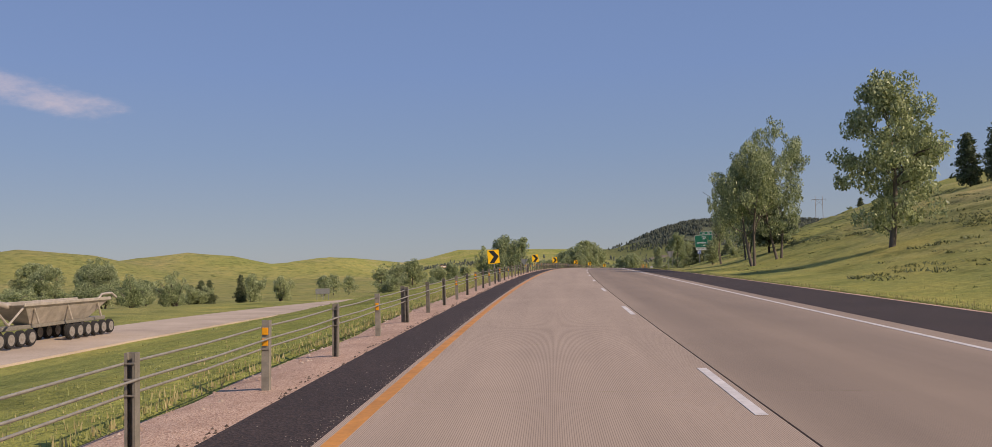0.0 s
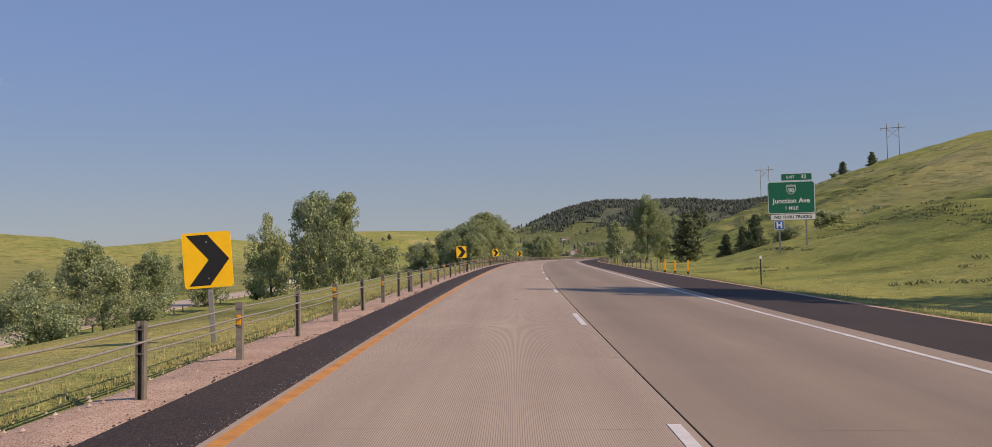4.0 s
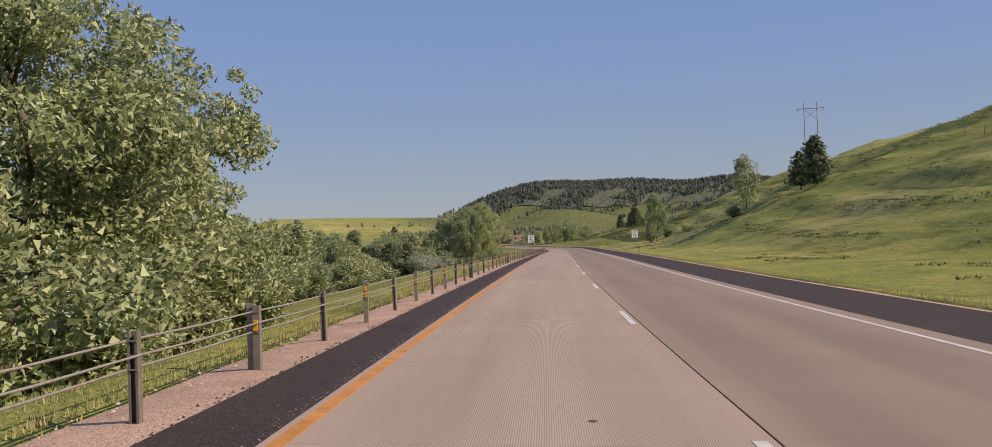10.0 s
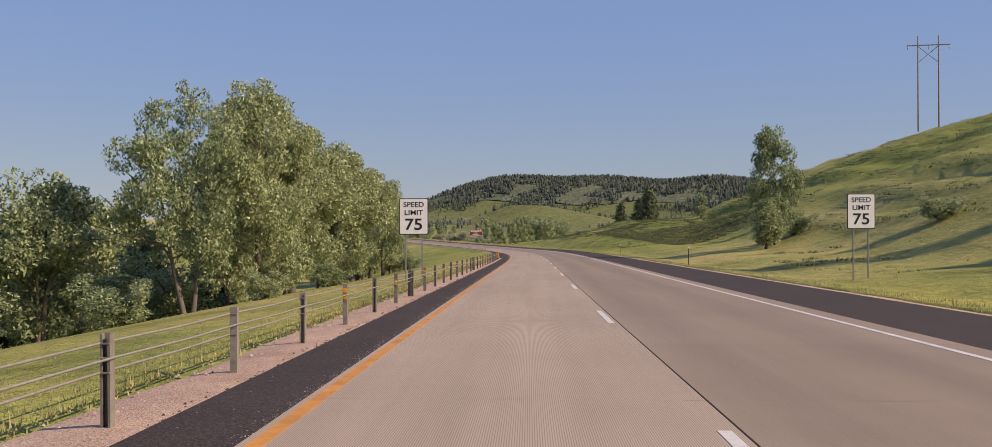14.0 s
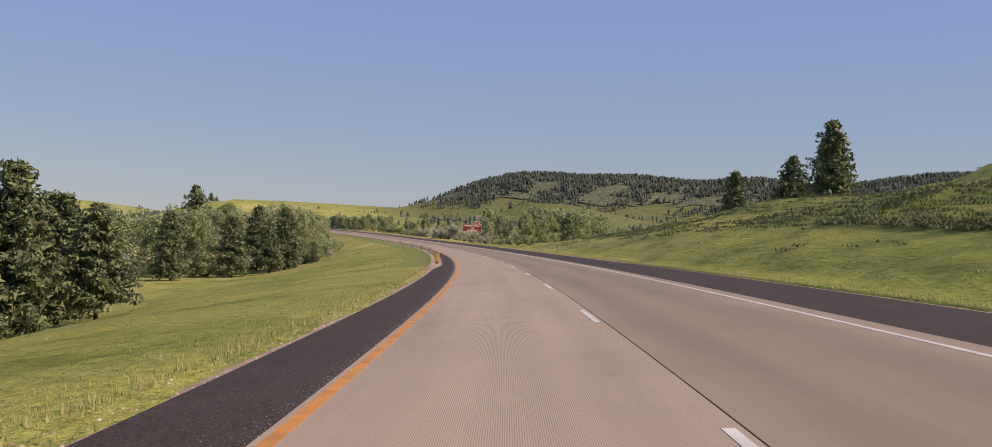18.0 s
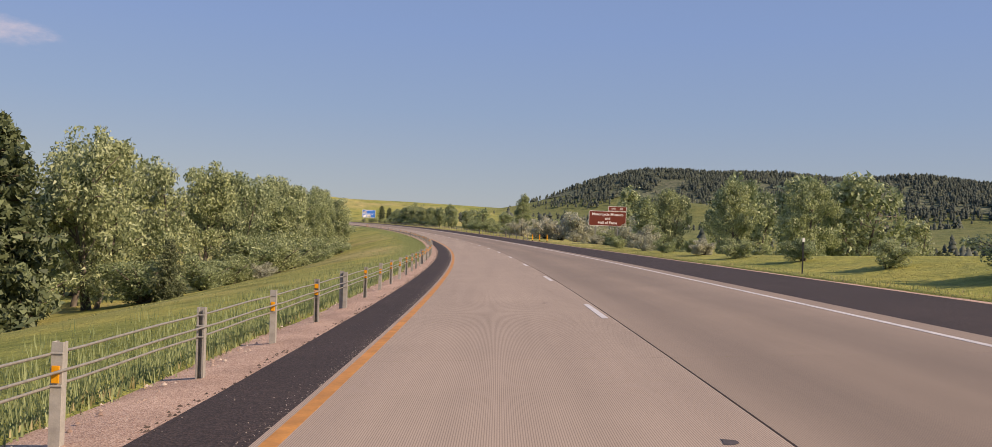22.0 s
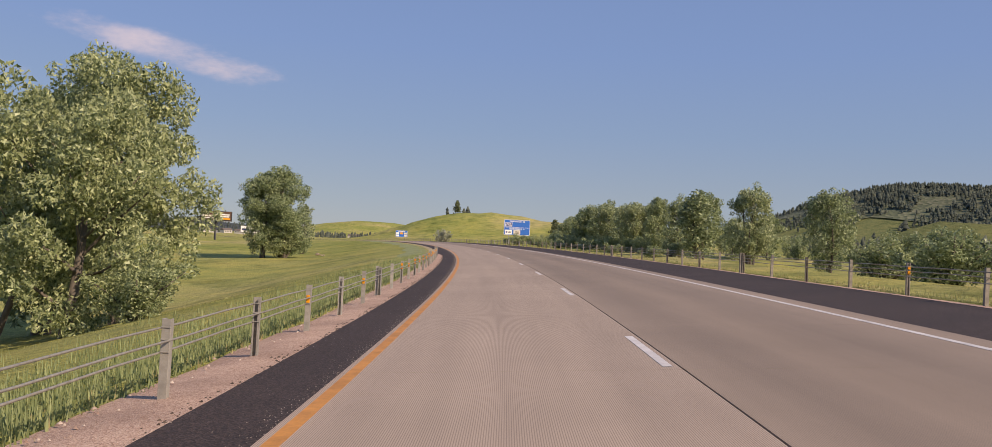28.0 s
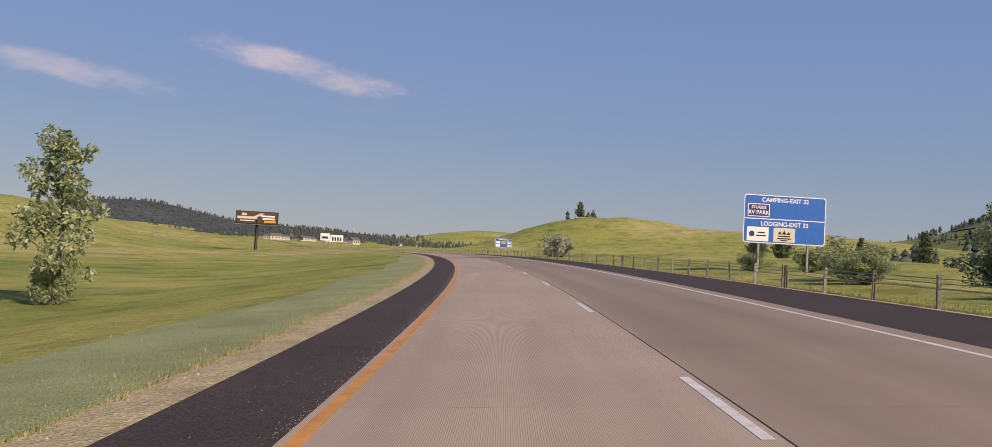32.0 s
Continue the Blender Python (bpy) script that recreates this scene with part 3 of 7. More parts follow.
def box(bm, x0, x1, y0, y1, z0, z1, bev=0.0):
    r = bmesh.ops.create_cube(bm, size=1, matrix=Matrix.Translation(((x0 + x1) / 2, (y0 + y1) / 2, (z0 + z1) / 2)) @ Matrix.Diagonal((x1 - x0, y1 - y0, z1 - z0, 1)))
    if bev:
        es = list({e for v in r["verts"] for e in v.link_edges})
        bmesh.ops.bevel(bm, geom=es, offset=bev, segments=1, affect="EDGES")
    return bm


def boxm(*a, **k):
    return box(bmesh.new(), *a, **k)


def tube(pts, radii, sides=6):
    """Vertices and faces of a tube along points, its radius changing."""
    pts = [Vector(p) for p in pts]
    V, F = [], []
    for i, (p, r) in enumerate(zip(pts, radii)):
        t = (pts[min(i + 1, len(pts) - 1)] - pts[max(i - 1, 0)]).normalized()
        a = t.cross(Vector((0.13, 0.31, 0.94)))
        a = a.normalized() if a.length > 1e-3 else Vector((1, 0, 0))
        b = t.cross(a)
        for k in range(sides):
            th = 2 * math.pi * k / sides
            V.append(p + (a * math.cos(th) + b * math.sin(th)) * r)
    for i in range(len(pts) - 1):
        for k in range(sides):
            F.append((i * sides + k, i * sides + (k + 1) % sides, (i + 1) * sides + (k + 1) % sides, (i + 1) * sides + k))
    F.append(tuple(range((len(pts) - 1) * sides, len(pts) * sides)))
    return V, F


def join(pieces):
    V, F = [], []
    for v, f in pieces:
        o = len(V)
        V += list(v)
        F += [tuple(i + o for i in q) for q in f]
    return V, F


def ribbon(s_list, d_list, h, thick, mat, name, z_of=on_road):
    """A strip laid along the road, with sides."""
    s = np.asarray(s_list, float)
    top = [z_of(s, d, h) for d in d_list]
    cols = [top[0] - np.array([0, 0, thick])] + top + [top[-1] - np.array([0, 0, thick])]
    dd = [d_list[0]] + list(d_list) + [d_list[-1]]
    n, k = len(s), len(cols)
    V = np.stack(cols, 1).reshape(-1, 3)
    UV = np.stack([np.tile(np.array(dd), n), np.repeat(s, k)], -1)
    F = [(i * k + j, i * k + j + 1, (i + 1) * k + j + 1, (i + 1) * k + j) for i in range(n - 1) for j in range(k - 1)]
    return mesh_from(name, V, F, mat, False, UV)


# ---- ground ----
rows_s = np.concatenate([np.arange(-420, -60, 24), np.arange(-60, 1160, 5), np.arange(1160, 1520, 10), np.arange(1520, 2400, 40), np.arange(2400, 4600, 110)])
cols_d = np.array([-4300, -3300, -2600, -2100, -1700, -1400, -1200, -1040, -900, -780, -690, -610, -540, -480, -430, -385, -345, -310, -280, -250, -225, -200, -178, -158,
                   -140, -124, -110, -97, -86, -76, -67, -59, -52, -46, -40.5, -35.5, -31, -27, -23.5, -20.5, -17.7, -15.2, -13, -11, -9.3, -7.9, -6.7, -5.7, -4.9, -4.3, -3.9, -3.5, -2.85, -2.75,
                   1, 5, 9.35, 9.45, 10.2, 10.3, 10.7, 11.4, 12.4, 13.6, 15, 16.6, 18.4, 20.4, 22.4, 24.4, 26.4, 28.4, 30.4, 32.4, 34.4, 36.4, 38.4, 40.4, 42.4, 44.4, 46.4, 48.4, 50.4, 52.4, 54.4, 56.4, 58.4, 60.4, 62.4, 64.4, 66.4, 68.6, 71, 73.5, 76, 78.5, 81, 84, 87, 90, 93, 96, 100, 104, 108, 114, 121, 135, 150, 167, 186, 207, 230,
                   256, 285, 318, 355, 396, 440, 490, 545, 605, 670, 740, 820, 910, 1010, 1120, 1240, 1380, 1540, 1740, 2000, 2400, 3000, 3700, 4500])
SS, DD = np.meshgrid(rows_s, cols_d, indexing="ij")
GX, GY, GZ = lie(SS, DD)
nr, nc = SS.shape
F = [(i * nc + j, i * nc + j + 1, (i + 1) * nc + j + 1, (i + 1) * nc + j) for i in range(nr - 1) for j in range(nc - 1)]
ground_ob = new("ground", mesh_from("ground", np.stack([GX, GY, GZ], -1).reshape(-1, 3), F, M_GRASS, True))
tagged(ground_ob, "rolling green prairie grass with straw-coloured patches", "ground", kind="structure")

# ---- pavement ----
D_Y, D_SEAM, D_W, D_DASH = -1.78, 1.87, 6.0, 1.74
E_L, E_R, SH_L, SH_R = -1.93, 6.5, -2.85, 9.45
s_mid = np.concatenate([np.arange(-60, 1500, 4.0), np.arange(1500, 2300, 40)])
shoulder_l = new("shoulder_left", ribbon(s_mid, [SH_L - .02, -2.6, E_L + .004], -0.012, .3, M_ASPH, "shoulder_left"))
tagged(shoulder_l, "narrow dark sealed asphalt shoulder beside the yellow line", "shoulder", kind="structure")
shoulder_r = new("shoulder_right", ribbon(s_mid, [E_R - .004, 8, SH_R], -0.012, .3, M_ASPH, "shoulder_right"))
tagged(shoulder_r, "wide dark sealed asphalt shoulder beside the white line", "shoulder", kind="structure")

for a, b in ((530, 616), (936, 1400)):
    e = np.arange(a, b, 4.0)
    out_ = -3.32 + .5 * (1 - stair(np.minimum(e - a, b - e) / 9))
    V = np.stack([on_road(e, out_, -.10), on_road(e, out_, -.0112), on_road(e, SH_L + .3, -.0108)], 1).reshape(-1, 3)
    F = [(i * 3 + j, (i + 1) * 3 + j, (i + 1) * 3 + j + 1, i * 3 + j + 1)[::-1] for i in range(len(e) - 1) for j in range(2)]
    tagged(new("shoulder_widening", mesh_from("shoulder_widening", V, F, M_ASPH)), "widened strip of the dark sealed asphalt shoulder", "shoulder", kind="structure")


jag = lambda s, base, amp: base + amp * (np.sin(s * .9) * .4 + np.sin(s * .37 + 2) * .4 + np.sin(s * 2.3) * .3)
sg = np.concatenate([np.arange(-60, 1000, 1.5), np.arange(1000, 1400, 5)])


def gravel_strip(name, inner, outer, amp, side, mat=M_GRAV, sg=sg):
    V, UV = [], []
    hs = (-.03, -.03, -.10) if side < 0 else (-.03, -.04, -.10)
    slim = np.where((sg > 535) & (sg < 612), .7, 1.0)
    for f, h, wob in ((0, hs[0], 0), (.5, hs[1], 0), (1, hs[2], amp)):
        d = jag(sg, inner + (outer - inner) * f * slim, wob)
        V.append(on_road(sg, d, h))
        UV.append(np.stack([d, sg], -1))
    k = 3
    V, UV = np.stack(V, 1).reshape(-1, 3), np.stack(UV, 1).reshape(-1, 2)
    F = [(i * k + j, i * k + j + 1, (i + 1) * k + j + 1, (i + 1) * k + j) for i in range(len(sg) - 1) for j in range(k - 1)]
    if side < 0:
        F = [q[::-1] for q in F]
    return new(name, mesh_from(name, V, F, mat, True, UV))


tagged(gravel_strip("gravel_verge_left", SH_L + .05, -3.95, .12, -1, M_GRAV, sg[sg < 944]), "pinkish crushed gravel under the cable barrier", "gravel", kind="structure")
tagged(gravel_strip("straw_verge_left", SH_L + .05, -4.5, .25, -1, M_DRY, sg[sg > 941]), "dry straw-coloured dirt and dead grass beside the shoulder", "verge", kind="structure")
sown = np.arange(938, 1120, 3.0)
strip = lambda s, d, h: np.stack(lie(s, d + .35 * np.sin(s * .23) * (d < -5)), -1) + np.array([0, 0, h + .0])
tagged(new("sown_verge_left", ribbon(sown, [-4.15, -4.7, -5.4, -6.2, -6.9], .02, .06, M_SOWN, "sown_verge_left", strip)), "pale blue-green newly sown grass along the shoulder", "grass", kind="structure")
tagged(gravel_strip("gravel_verge_right", SH_R - .05, 10.2, .10, 1), "thin pinkish gravel edge beside the dark shoulder", "gravel", kind="structure")


def lane(name, d0, d1, mat, label):
    """A lane of slabs with open joints; far stretches in one piece."""
    top = new(name, ribbon(np.concatenate([np.arange(1090, 1500, 6.0), np.arange(1500, 2300, 40)]), [d0, d1], 0, .28, mat, name))
    tagged(top, label, "road", kind="structure")
    L = 4.572
    for k in range(int((1090 + 55) / L)):
        a, b = -55 + k * L, -55 + (k + 1) * L - .004
        c = min(b, 1090)
        part("slab", ribbon([a, (a + c) / 2, c], [d0, (d0 + d1) / 2, d1], 0, .25, mat, "slab"), None, top)
    return top


lane("road_left_lane", E_L, D_SEAM - .012, M_CONC, "tan concrete lane with fine longitudinal grooves")
lane("road_right_lane", D_SEAM + .012, E_R, M_CONC2, "tan concrete lane with smooth wheel tracks")
seal = new("lane_seam", ribbon(s_mid, [D_SEAM - .03, D_SEAM + .03], -0.02, .2, M_JOINT, "lane_seam"))
tagged(seal, "dark sealed seam between the concrete lanes", "seam", kind="structure")
yl = new("yellow_edge_line", ribbon(np.arange(-55, 1400, 3.0), [D_Y - .08, D_Y + .058], .004, .003, M_YELLOW, "yellow_edge_line"))
tagged(yl, "worn orange-yellow edge line painted on the concrete", "road marking", kind="structure")
we = new("white_edge_line", ribbon(np.arange(-55, 1400, 3.0), [D_W - .058, D_W + .058], .004, .003, M_WHITE, "white_edge_line"))
tagged(we, "white edge line painted on the concrete", "road marking", kind="structure")
marks = thing("lane_dashes", Matrix(), "white broken lane line beside the seam", "road marking", kind="structure")
for k in range(-4, 108):
    a = DASH0 + 12.192 * k
    part("dash", ribbon([a, a + 1.5, a + 3.048], [D_DASH - .065, D_DASH + .05], .004, .003, M_WHITE, "dash"), None, marks)

# the other carriageway, lower down
def opp(s, e, h=0.0):
    s = np.asarray(s, float)
    x, y, _ = lie(s, row_mix(OPP, s, 1) + e)
    return np.stack([x, y, line(s)[2] + row_mix(OPP, s, 2) + sway(s, row_mix(OPP, s, 1) + e) + h], -1)


far_s = np.arange(-300, 740, 8.0)
tagged(new("road_opposite", ribbon(far_s, [-4.2, 4.2], .02, .2, M_DIRTROAD, "road_opposite", opp)), "pale tan carriageway down the slope beyond the median", "road", kind="structure")


# ---- cable barriers ----
def post_mesh(front, mat=M_STEEL, h=0.80, below=0.25):
    """A rolled steel channel: a web and two flanges, its back or its open side to the traffic."""
    bm = bmesh.new()
    w = -.036 if front else .032
    box(bm, -.044, .044, w, w + .005, -below, h, .0015)
    for x in (-.044, .039):
        box(bm, x, x + .005, -.036 if not front else -.031, .037 if front else .032, -below, h, .0015)
    for x in (-.038, .021):   # lips of the channel
        y = .033 if front else -.036
        box(bm, x, x + .017, y, y + .004, -below, h)
    for z in (.48, .60, .72):   # cable hooks
        box(bm, -.046, .046, (-.046 if front else -.048), -.037, z - .007, z + .007, .002)
    me = bpy.data.meshes.new("post")
    bm.to_mesh(me)
    bm.free()
    me.materials.append(mat)
    return me


POST, POST_OPEN = post_mesh(True), post_mesh(False)
POST_PALE, POST_PALE_OPEN = post_mesh(True, M_ZINC), post_mesh(False, M_ZINC)
REFL = bpy.data.meshes.new("reflector")
box(bmesh_r := bmesh.new(), -.030, .030, -.056, -.046, .50, .63, .004)
bmesh_r.to_mesh(REFL)
bmesh_r.free()
REFL.materials.append(M_AMBER)
REFL2 = bpy.data.meshes.new("reflector")
box(bmesh_r := bmesh.new(), -.035, .035, -.056, -.046, .52, .60, .004)
box(bmesh_r, -.035, .035, -.056, -.046, .64, .72, .004)
bmesh_r.to_mesh(REFL2)
bmesh_r.free()
REFL2.materials.append(M_AMBER)


def barrier(name, s0, s1, d, first, gap, label, ends, twin, every=5, shift=2, seed=1, closed=POST, opened=POST_OPEN):
    """Posts in a row with three cables; ends: marker posts at which ends."""
    rnd = random.Random(seed)
    top = thing(name, Matrix(), label, "barrier")
    lo, hi = math.ceil((s0 - first) / gap), math.floor((s1 - first) / gap)
    for k in range(lo, hi + 1):
        s = first + k * gap
        p = on_road(s, d, -.06)
        m = Matrix.Translation(Vector(p)) @ Euler((rnd.uniform(-.018, .018), rnd.uniform(-.02, .02), line(s)[3] + rnd.uniform(-.05, .05))).to_matrix().to_4x4()
        o = part("post", closed if k % 2 else opened, None, top)
        o.matrix_basis = m
        if (k + shift) % every == 0 and rnd.random() < .8:
            r = part("reflector", REFL if (k // every) % 2 else REFL2, None, o, "amber reflector")
        if twin and k % 9 == 4:
            t = part("splice_post", closed, None, top)
            t.matrix_basis = m @ pose(-.09, .05, .02, 0, 0, 8)
    ss = np.arange(s0, s1 + .1, gap / 2)
    for i, z in enumerate((.48, .60, .72)):
        off = (-.05, .05, -.05)[i]
        zz = np.full(len(ss), z) - .012 * (np.arange(len(ss)) % 2)
        near_a, near_b = stair((ss - s0) / 7), stair((s1 - ss) / 7)
        if "a" in ends:
            zz = zz * near_a + .06 * (1 - near_a)
        if "b" in ends:
            zz = zz * near_b + .06 * (1 - near_b)
        x, y, zr, p, b = line(ss)
        pts = [Vector(on_road(a, d + off, h - .06)) for a, h in zip(ss, zz)]
        part("cable", mesh_from("cable", *tube(pts, [.012] * len(pts), 5), M_CABLE, True), None, top)
        for kk in range(4, hi - lo, 31):
            s = first + (lo + kk) * gap + .7 + i * .25
            q = [Vector(on_road(s + u, d + off, z - .066)) for u in (0, .06, .10, .34, .38, .44)]
            part("turnbuckle", mesh_from("turnbuckle", *tube(q, [.012, .024, .018, .018, .026, .012], 6), M_CABLE, True), None, top)
    return top


barrier("cable_barrier", -24, 527, -3.25, 225.0, 3.037, "three-strand cable barrier on weathered steel posts in gravel", "b", True, 2, 1, 1)
barrier("cable_barrier", 625.5, 932, -3.41, 654.19, 3.066, "three-strand cable barrier with amber reflectors on steel posts", "ab", True, 1, 0, 2, POST_PALE, POST_PALE_OPEN)
barrier("cable_barrier", 186, 321, 10.0, 299.9, 3.4, "three-strand cable barrier beside the wide dark shoulder", "ab", False, 50, 0, 3)
barrier("cable_barrier", 786, 1290, 10.0, 884.9, 3.35, "long three-strand cable barrier in front of trees", "a", True, 50, 0, 4)


def marker_post(s, d, grey, h=.86, w=.12, lean=0):
    """A flat marker on a stub post at a barrier's end."""
    t = thing("marker_post", Matrix.Translation(Vector(on_road(s, d, -.06))) @ pose(0, 0, 0, 0, lean, heading(s)),
              "orange marker panel on a grey post at the barrier's end", "marker post", "barrier end markers")
    wide = .078 if grey else .045
    part("post", boxm(-wide, wide, 0, .08, -.25, h if grey else h - .06, .006), M_GALV, t)
    if grey:
        part("panel", boxm(-.03, .045, -.03, -.004, .15, h - .16, .01), M_ORANGE, t, "orange reflective panel")
    else:
        part("panel", boxm(-w / 2, w / 2, -.03, -.004, .13, h - .02, .01), M_ORANGE, t, "orange reflective panel")
    part("clamp", boxm(-.066, .066, -.05, .10, -.06, .13, .012), M_BLACK, t, "black clamp")
    part("bolt", boxm(-.018, .018, -.058, -.05, .03, .066, .004), M_GALV, t)
    return t


for s, d, g in ((525.4, -3.3, False), (525.9, -3.2, False), (528.7, -3.42, False), (620.8, -3.28, True), (622.8, -3.40, False), (624.8, -3.22, False), (931.6, -3.5, True), (933.7, -3.52, False), (181.0, 11.0, False), (182.4, 10.4, False), (184.5, 10.05, False),
                (322.4, 10.05, False), (324.2, 10.4, False), (326.0, 11.0, False), (778.0, 10.9, False), (780.6, 10.4, False), (784.0, 10.05, False)):
    marker_post(s, d, g)
for s in (935.7,):
    t = thing("end_post", Matrix.Translation(Vector(on_road(s, -3.4, -.06))) @ pose(0, 0, 0, 0, 2, heading(s)), "bare grey steel post at the barrier's end", "post")
    part("post", boxm(-.05, .05, -.03, .05, -.2, .86, .005), M_GALV, t)
    part("clamp", boxm(-.06, .06, -.05, .07, .06, .14, .01), M_BLACK, t)


def delineator(s, d):
    p = ground(s, d)
    t = thing("delineator", Matrix.Translation(p) @ pose(0, 0, 0, 0, 0, heading(s)), "thin dark roadside post with a small white reflector", "delineator", "delineators")
    part("post", boxm(-.025, .025, -.015, .015, -.25, 1.25, .004), M_BLACK, t)
    part("reflector", boxm(-.045, .045, -.025, -.014, 1.14, 1.28, .004), M_SWHITE, t, "white reflector")


for s, d in ((163.5, 11), (422.5, 11), (532, 11), (651.7, 10.9), (706, 11.0), (560, 11), (490, 11)):
    delineator(s, d)


# ---- trees ----
def leaf_cloud(rs, centres, radii, count, size, squash=0.85, droop=0.0):
    """Small pointed leaves scattered through clumps."""
    n = len(centres)
    w = np.asarray(radii) ** 2
    pick = rs.choice(n, count, p=w / w.sum())
    v = rs.normal(size=(count, 3))
    v /= np.linalg.norm(v, axis=1)[:, None]
    r = rs.uniform(0.35, 1.0, count) ** 0.6
    c = np.asarray(centres)[pick] + v * (np.asarray(radii)[pick] * r)[:, None] * np.array([1, 1, squash])
    a = rs.normal(size=(count, 3)) + v * .4
    a[:, 2] -= droop
    a /= np.linalg.norm(a, axis=1)[:, None]
    up = rs.normal(size=(count, 3)) + v * .9 + np.array([0, 0, .5])
    b = np.cross(a, up)
    b /= np.linalg.norm(b, axis=1)[:, None] + 1e-9
    L = size * rs.uniform(.6, 1.4, count)[:, None]
    W = L * .55
    V = np.stack([c - a * L * .45 + b * W * .5, c - a * L * .45 - b * W * .5, c + a * L * .55], 1).reshape(-1, 3)
    F = np.arange(count * 3).reshape(-1, 3)
    return V, F


def fast_mesh(name, V, F, mat):
    me = bpy.data.meshes.new(name)
    n = len(F)
    k = F.shape[1]
    me.vertices.add(len(V))
    me.vertices.foreach_set("co", np.asarray(V, np.float32).ravel())
    me.loops.add(n * k)
    me.loops.foreach_set("vertex_index", F.astype(np.int32).ravel())
    me.polygons.add(n)
    me.polygons.foreach_set("loop_start", np.arange(0, n * k, k, dtype=np.int32))
    me.materials.append(mat)
    me.update(calc_edges=True)
    return me


def broadleaf(seed, leaves, size, mat, wide=0.42, low=0.22, stems=1, open_=1.0):
    """A tree one unit tall: stems, limbs and clumps of leaves. Returns trunk and crown meshes."""
    rs = np.random.RandomState(seed)
    pieces, centres, radii = [], [], []
    lobe = rs.uniform(0, 6.283, 3)

    def hull(z, ph):
        u = np.clip((z - low * .7) / (1 - low * .7), 0, 1)
        round_ = np.clip(np.sin(math.pi * (u * .86 + .10)), .05, 1) ** .62
        return wide * round_ * (.92 + .13 * np.sin(3 * ph + lobe[0] + 5 * u) + .10 * np.sin(5 * ph + lobe[1] - 9 * u) + .06 * np.sin(11 * u + lobe[2]))

    for k in range(stems):
        th = 2 * math.pi * (k / stems + rs.uniform(0, .3))
        lean = (0.05 if stems == 1 else .20) * rs.uniform(.7, 1.3)
        tip = Vector((math.cos(th) * lean, math.sin(th) * lean, .78 * rs.uniform(.9, 1.06)))
        base = Vector((math.cos(th) * .012 * stems, math.sin(th) * .012 * stems, -.02))
        bend = Vector(rs.normal(size=3) * .035)
        P = [base.lerp(tip, u) + bend * math.sin(u * math.pi) for u in np.linspace(0, 1, 8)]
        r0 = .020 if stems == 1 else .014
        pieces.append(tube(P, [r0 * (1.25 - u * 1.1) + .002 for u in np.linspace(0, 1, 8)], 6))
        for j in range(rs.randint(11, 15) if stems == 1 else rs.randint(7, 10)):
            u = rs.uniform(low * .9, .97)
            p0 = base.lerp(tip, u) + bend * math.sin(u * math.pi)
            ph = rs.uniform(0, 2 * math.pi)
            reach = wide * (.35 + .75 * math.sin(min(1, (1.08 - u) / .75) * math.pi * .62)) * rs.uniform(.55, 1.15)
            up = rs.uniform(.05, .32) * (1.1 - u * .5)
            reach = min(reach, float(hull(p0.z + up, ph))) if open_ > .9 else reach
            p2 = p0 + Vector((math.cos(ph) * reach, math.sin(ph) * reach, up))
            p1 = p0.lerp(p2, .5) + Vector((0, 0, rs.uniform(-.02, .05)))
            pieces.append(tube([p0, p1, p2], [r0 * (1 - u * .6) * .55, r0 * .3, .0016], 3))
            for q, rr in ((p2, rs.uniform(.06, .115)), (p1.lerp(p2, .5), rs.uniform(.055, .10)), (p1, rs.uniform(.04, .075))):
                if rs.uniform() < open_:
                    centres.append(np.array(q) + rs.normal(size=3) * .03)
                    radii.append(rr)
        centres.append(np.array(tip) + np.array([0, 0, .08]))
        radii.append(.12)
        for e in range(4):
            centres.append(np.array(tip) + rs.normal(size=3) * np.array([.1, .1, .06]))
            radii.append(rs.uniform(.06, .1))
    for e in range(int((64 if stems == 1 else 60) * open_)):
        u = rs.uniform(0, 1)
        zz = low * .75 + (1.0 - low * .75) * u
        ph, rr = rs.uniform(0, 6.283), math.sqrt(rs.uniform(.01, 1))
        env = float(hull(zz, ph))
        centres.append(np.array([math.cos(ph) * rr * env, math.sin(ph) * rr * env, zz]) + rs.normal(size=3) * .03)
        radii.append(rs.uniform(.045, .10))
    for e in range(int(len(centres) * .7)):
        c = np.array(centres[rs.randint(len(centres))]) + rs.normal(size=3) * np.array([.075, .075, .06])
        if .14 < c[2] < 1.0:
            centres.append(c)
            radii.append(rs.uniform(.03, .065))
    C = np.array(centres)
    C[:, :2] /= np.maximum(np.hypot(C[:, 0], C[:, 1]) / (wide * 1.05), 1)[:, None]
    if open_ > .9:   # a full crown with a lumpy outline
        C[:, :2] /= np.maximum(np.hypot(C[:, 0], C[:, 1]) / hull(C[:, 2], np.arctan2(C[:, 1], C[:, 0])), 1)[:, None]
    V, F = leaf_cloud(rs, C, radii, leaves, size)
    zmax = np.percentile(V[:, 2], 99.7)
    tv, tf = join(pieces)
    return mesh_from("trunk", [v / zmax for v in tv], tf, M_BARK, True), fast_mesh("crown", V / zmax, F, mat)


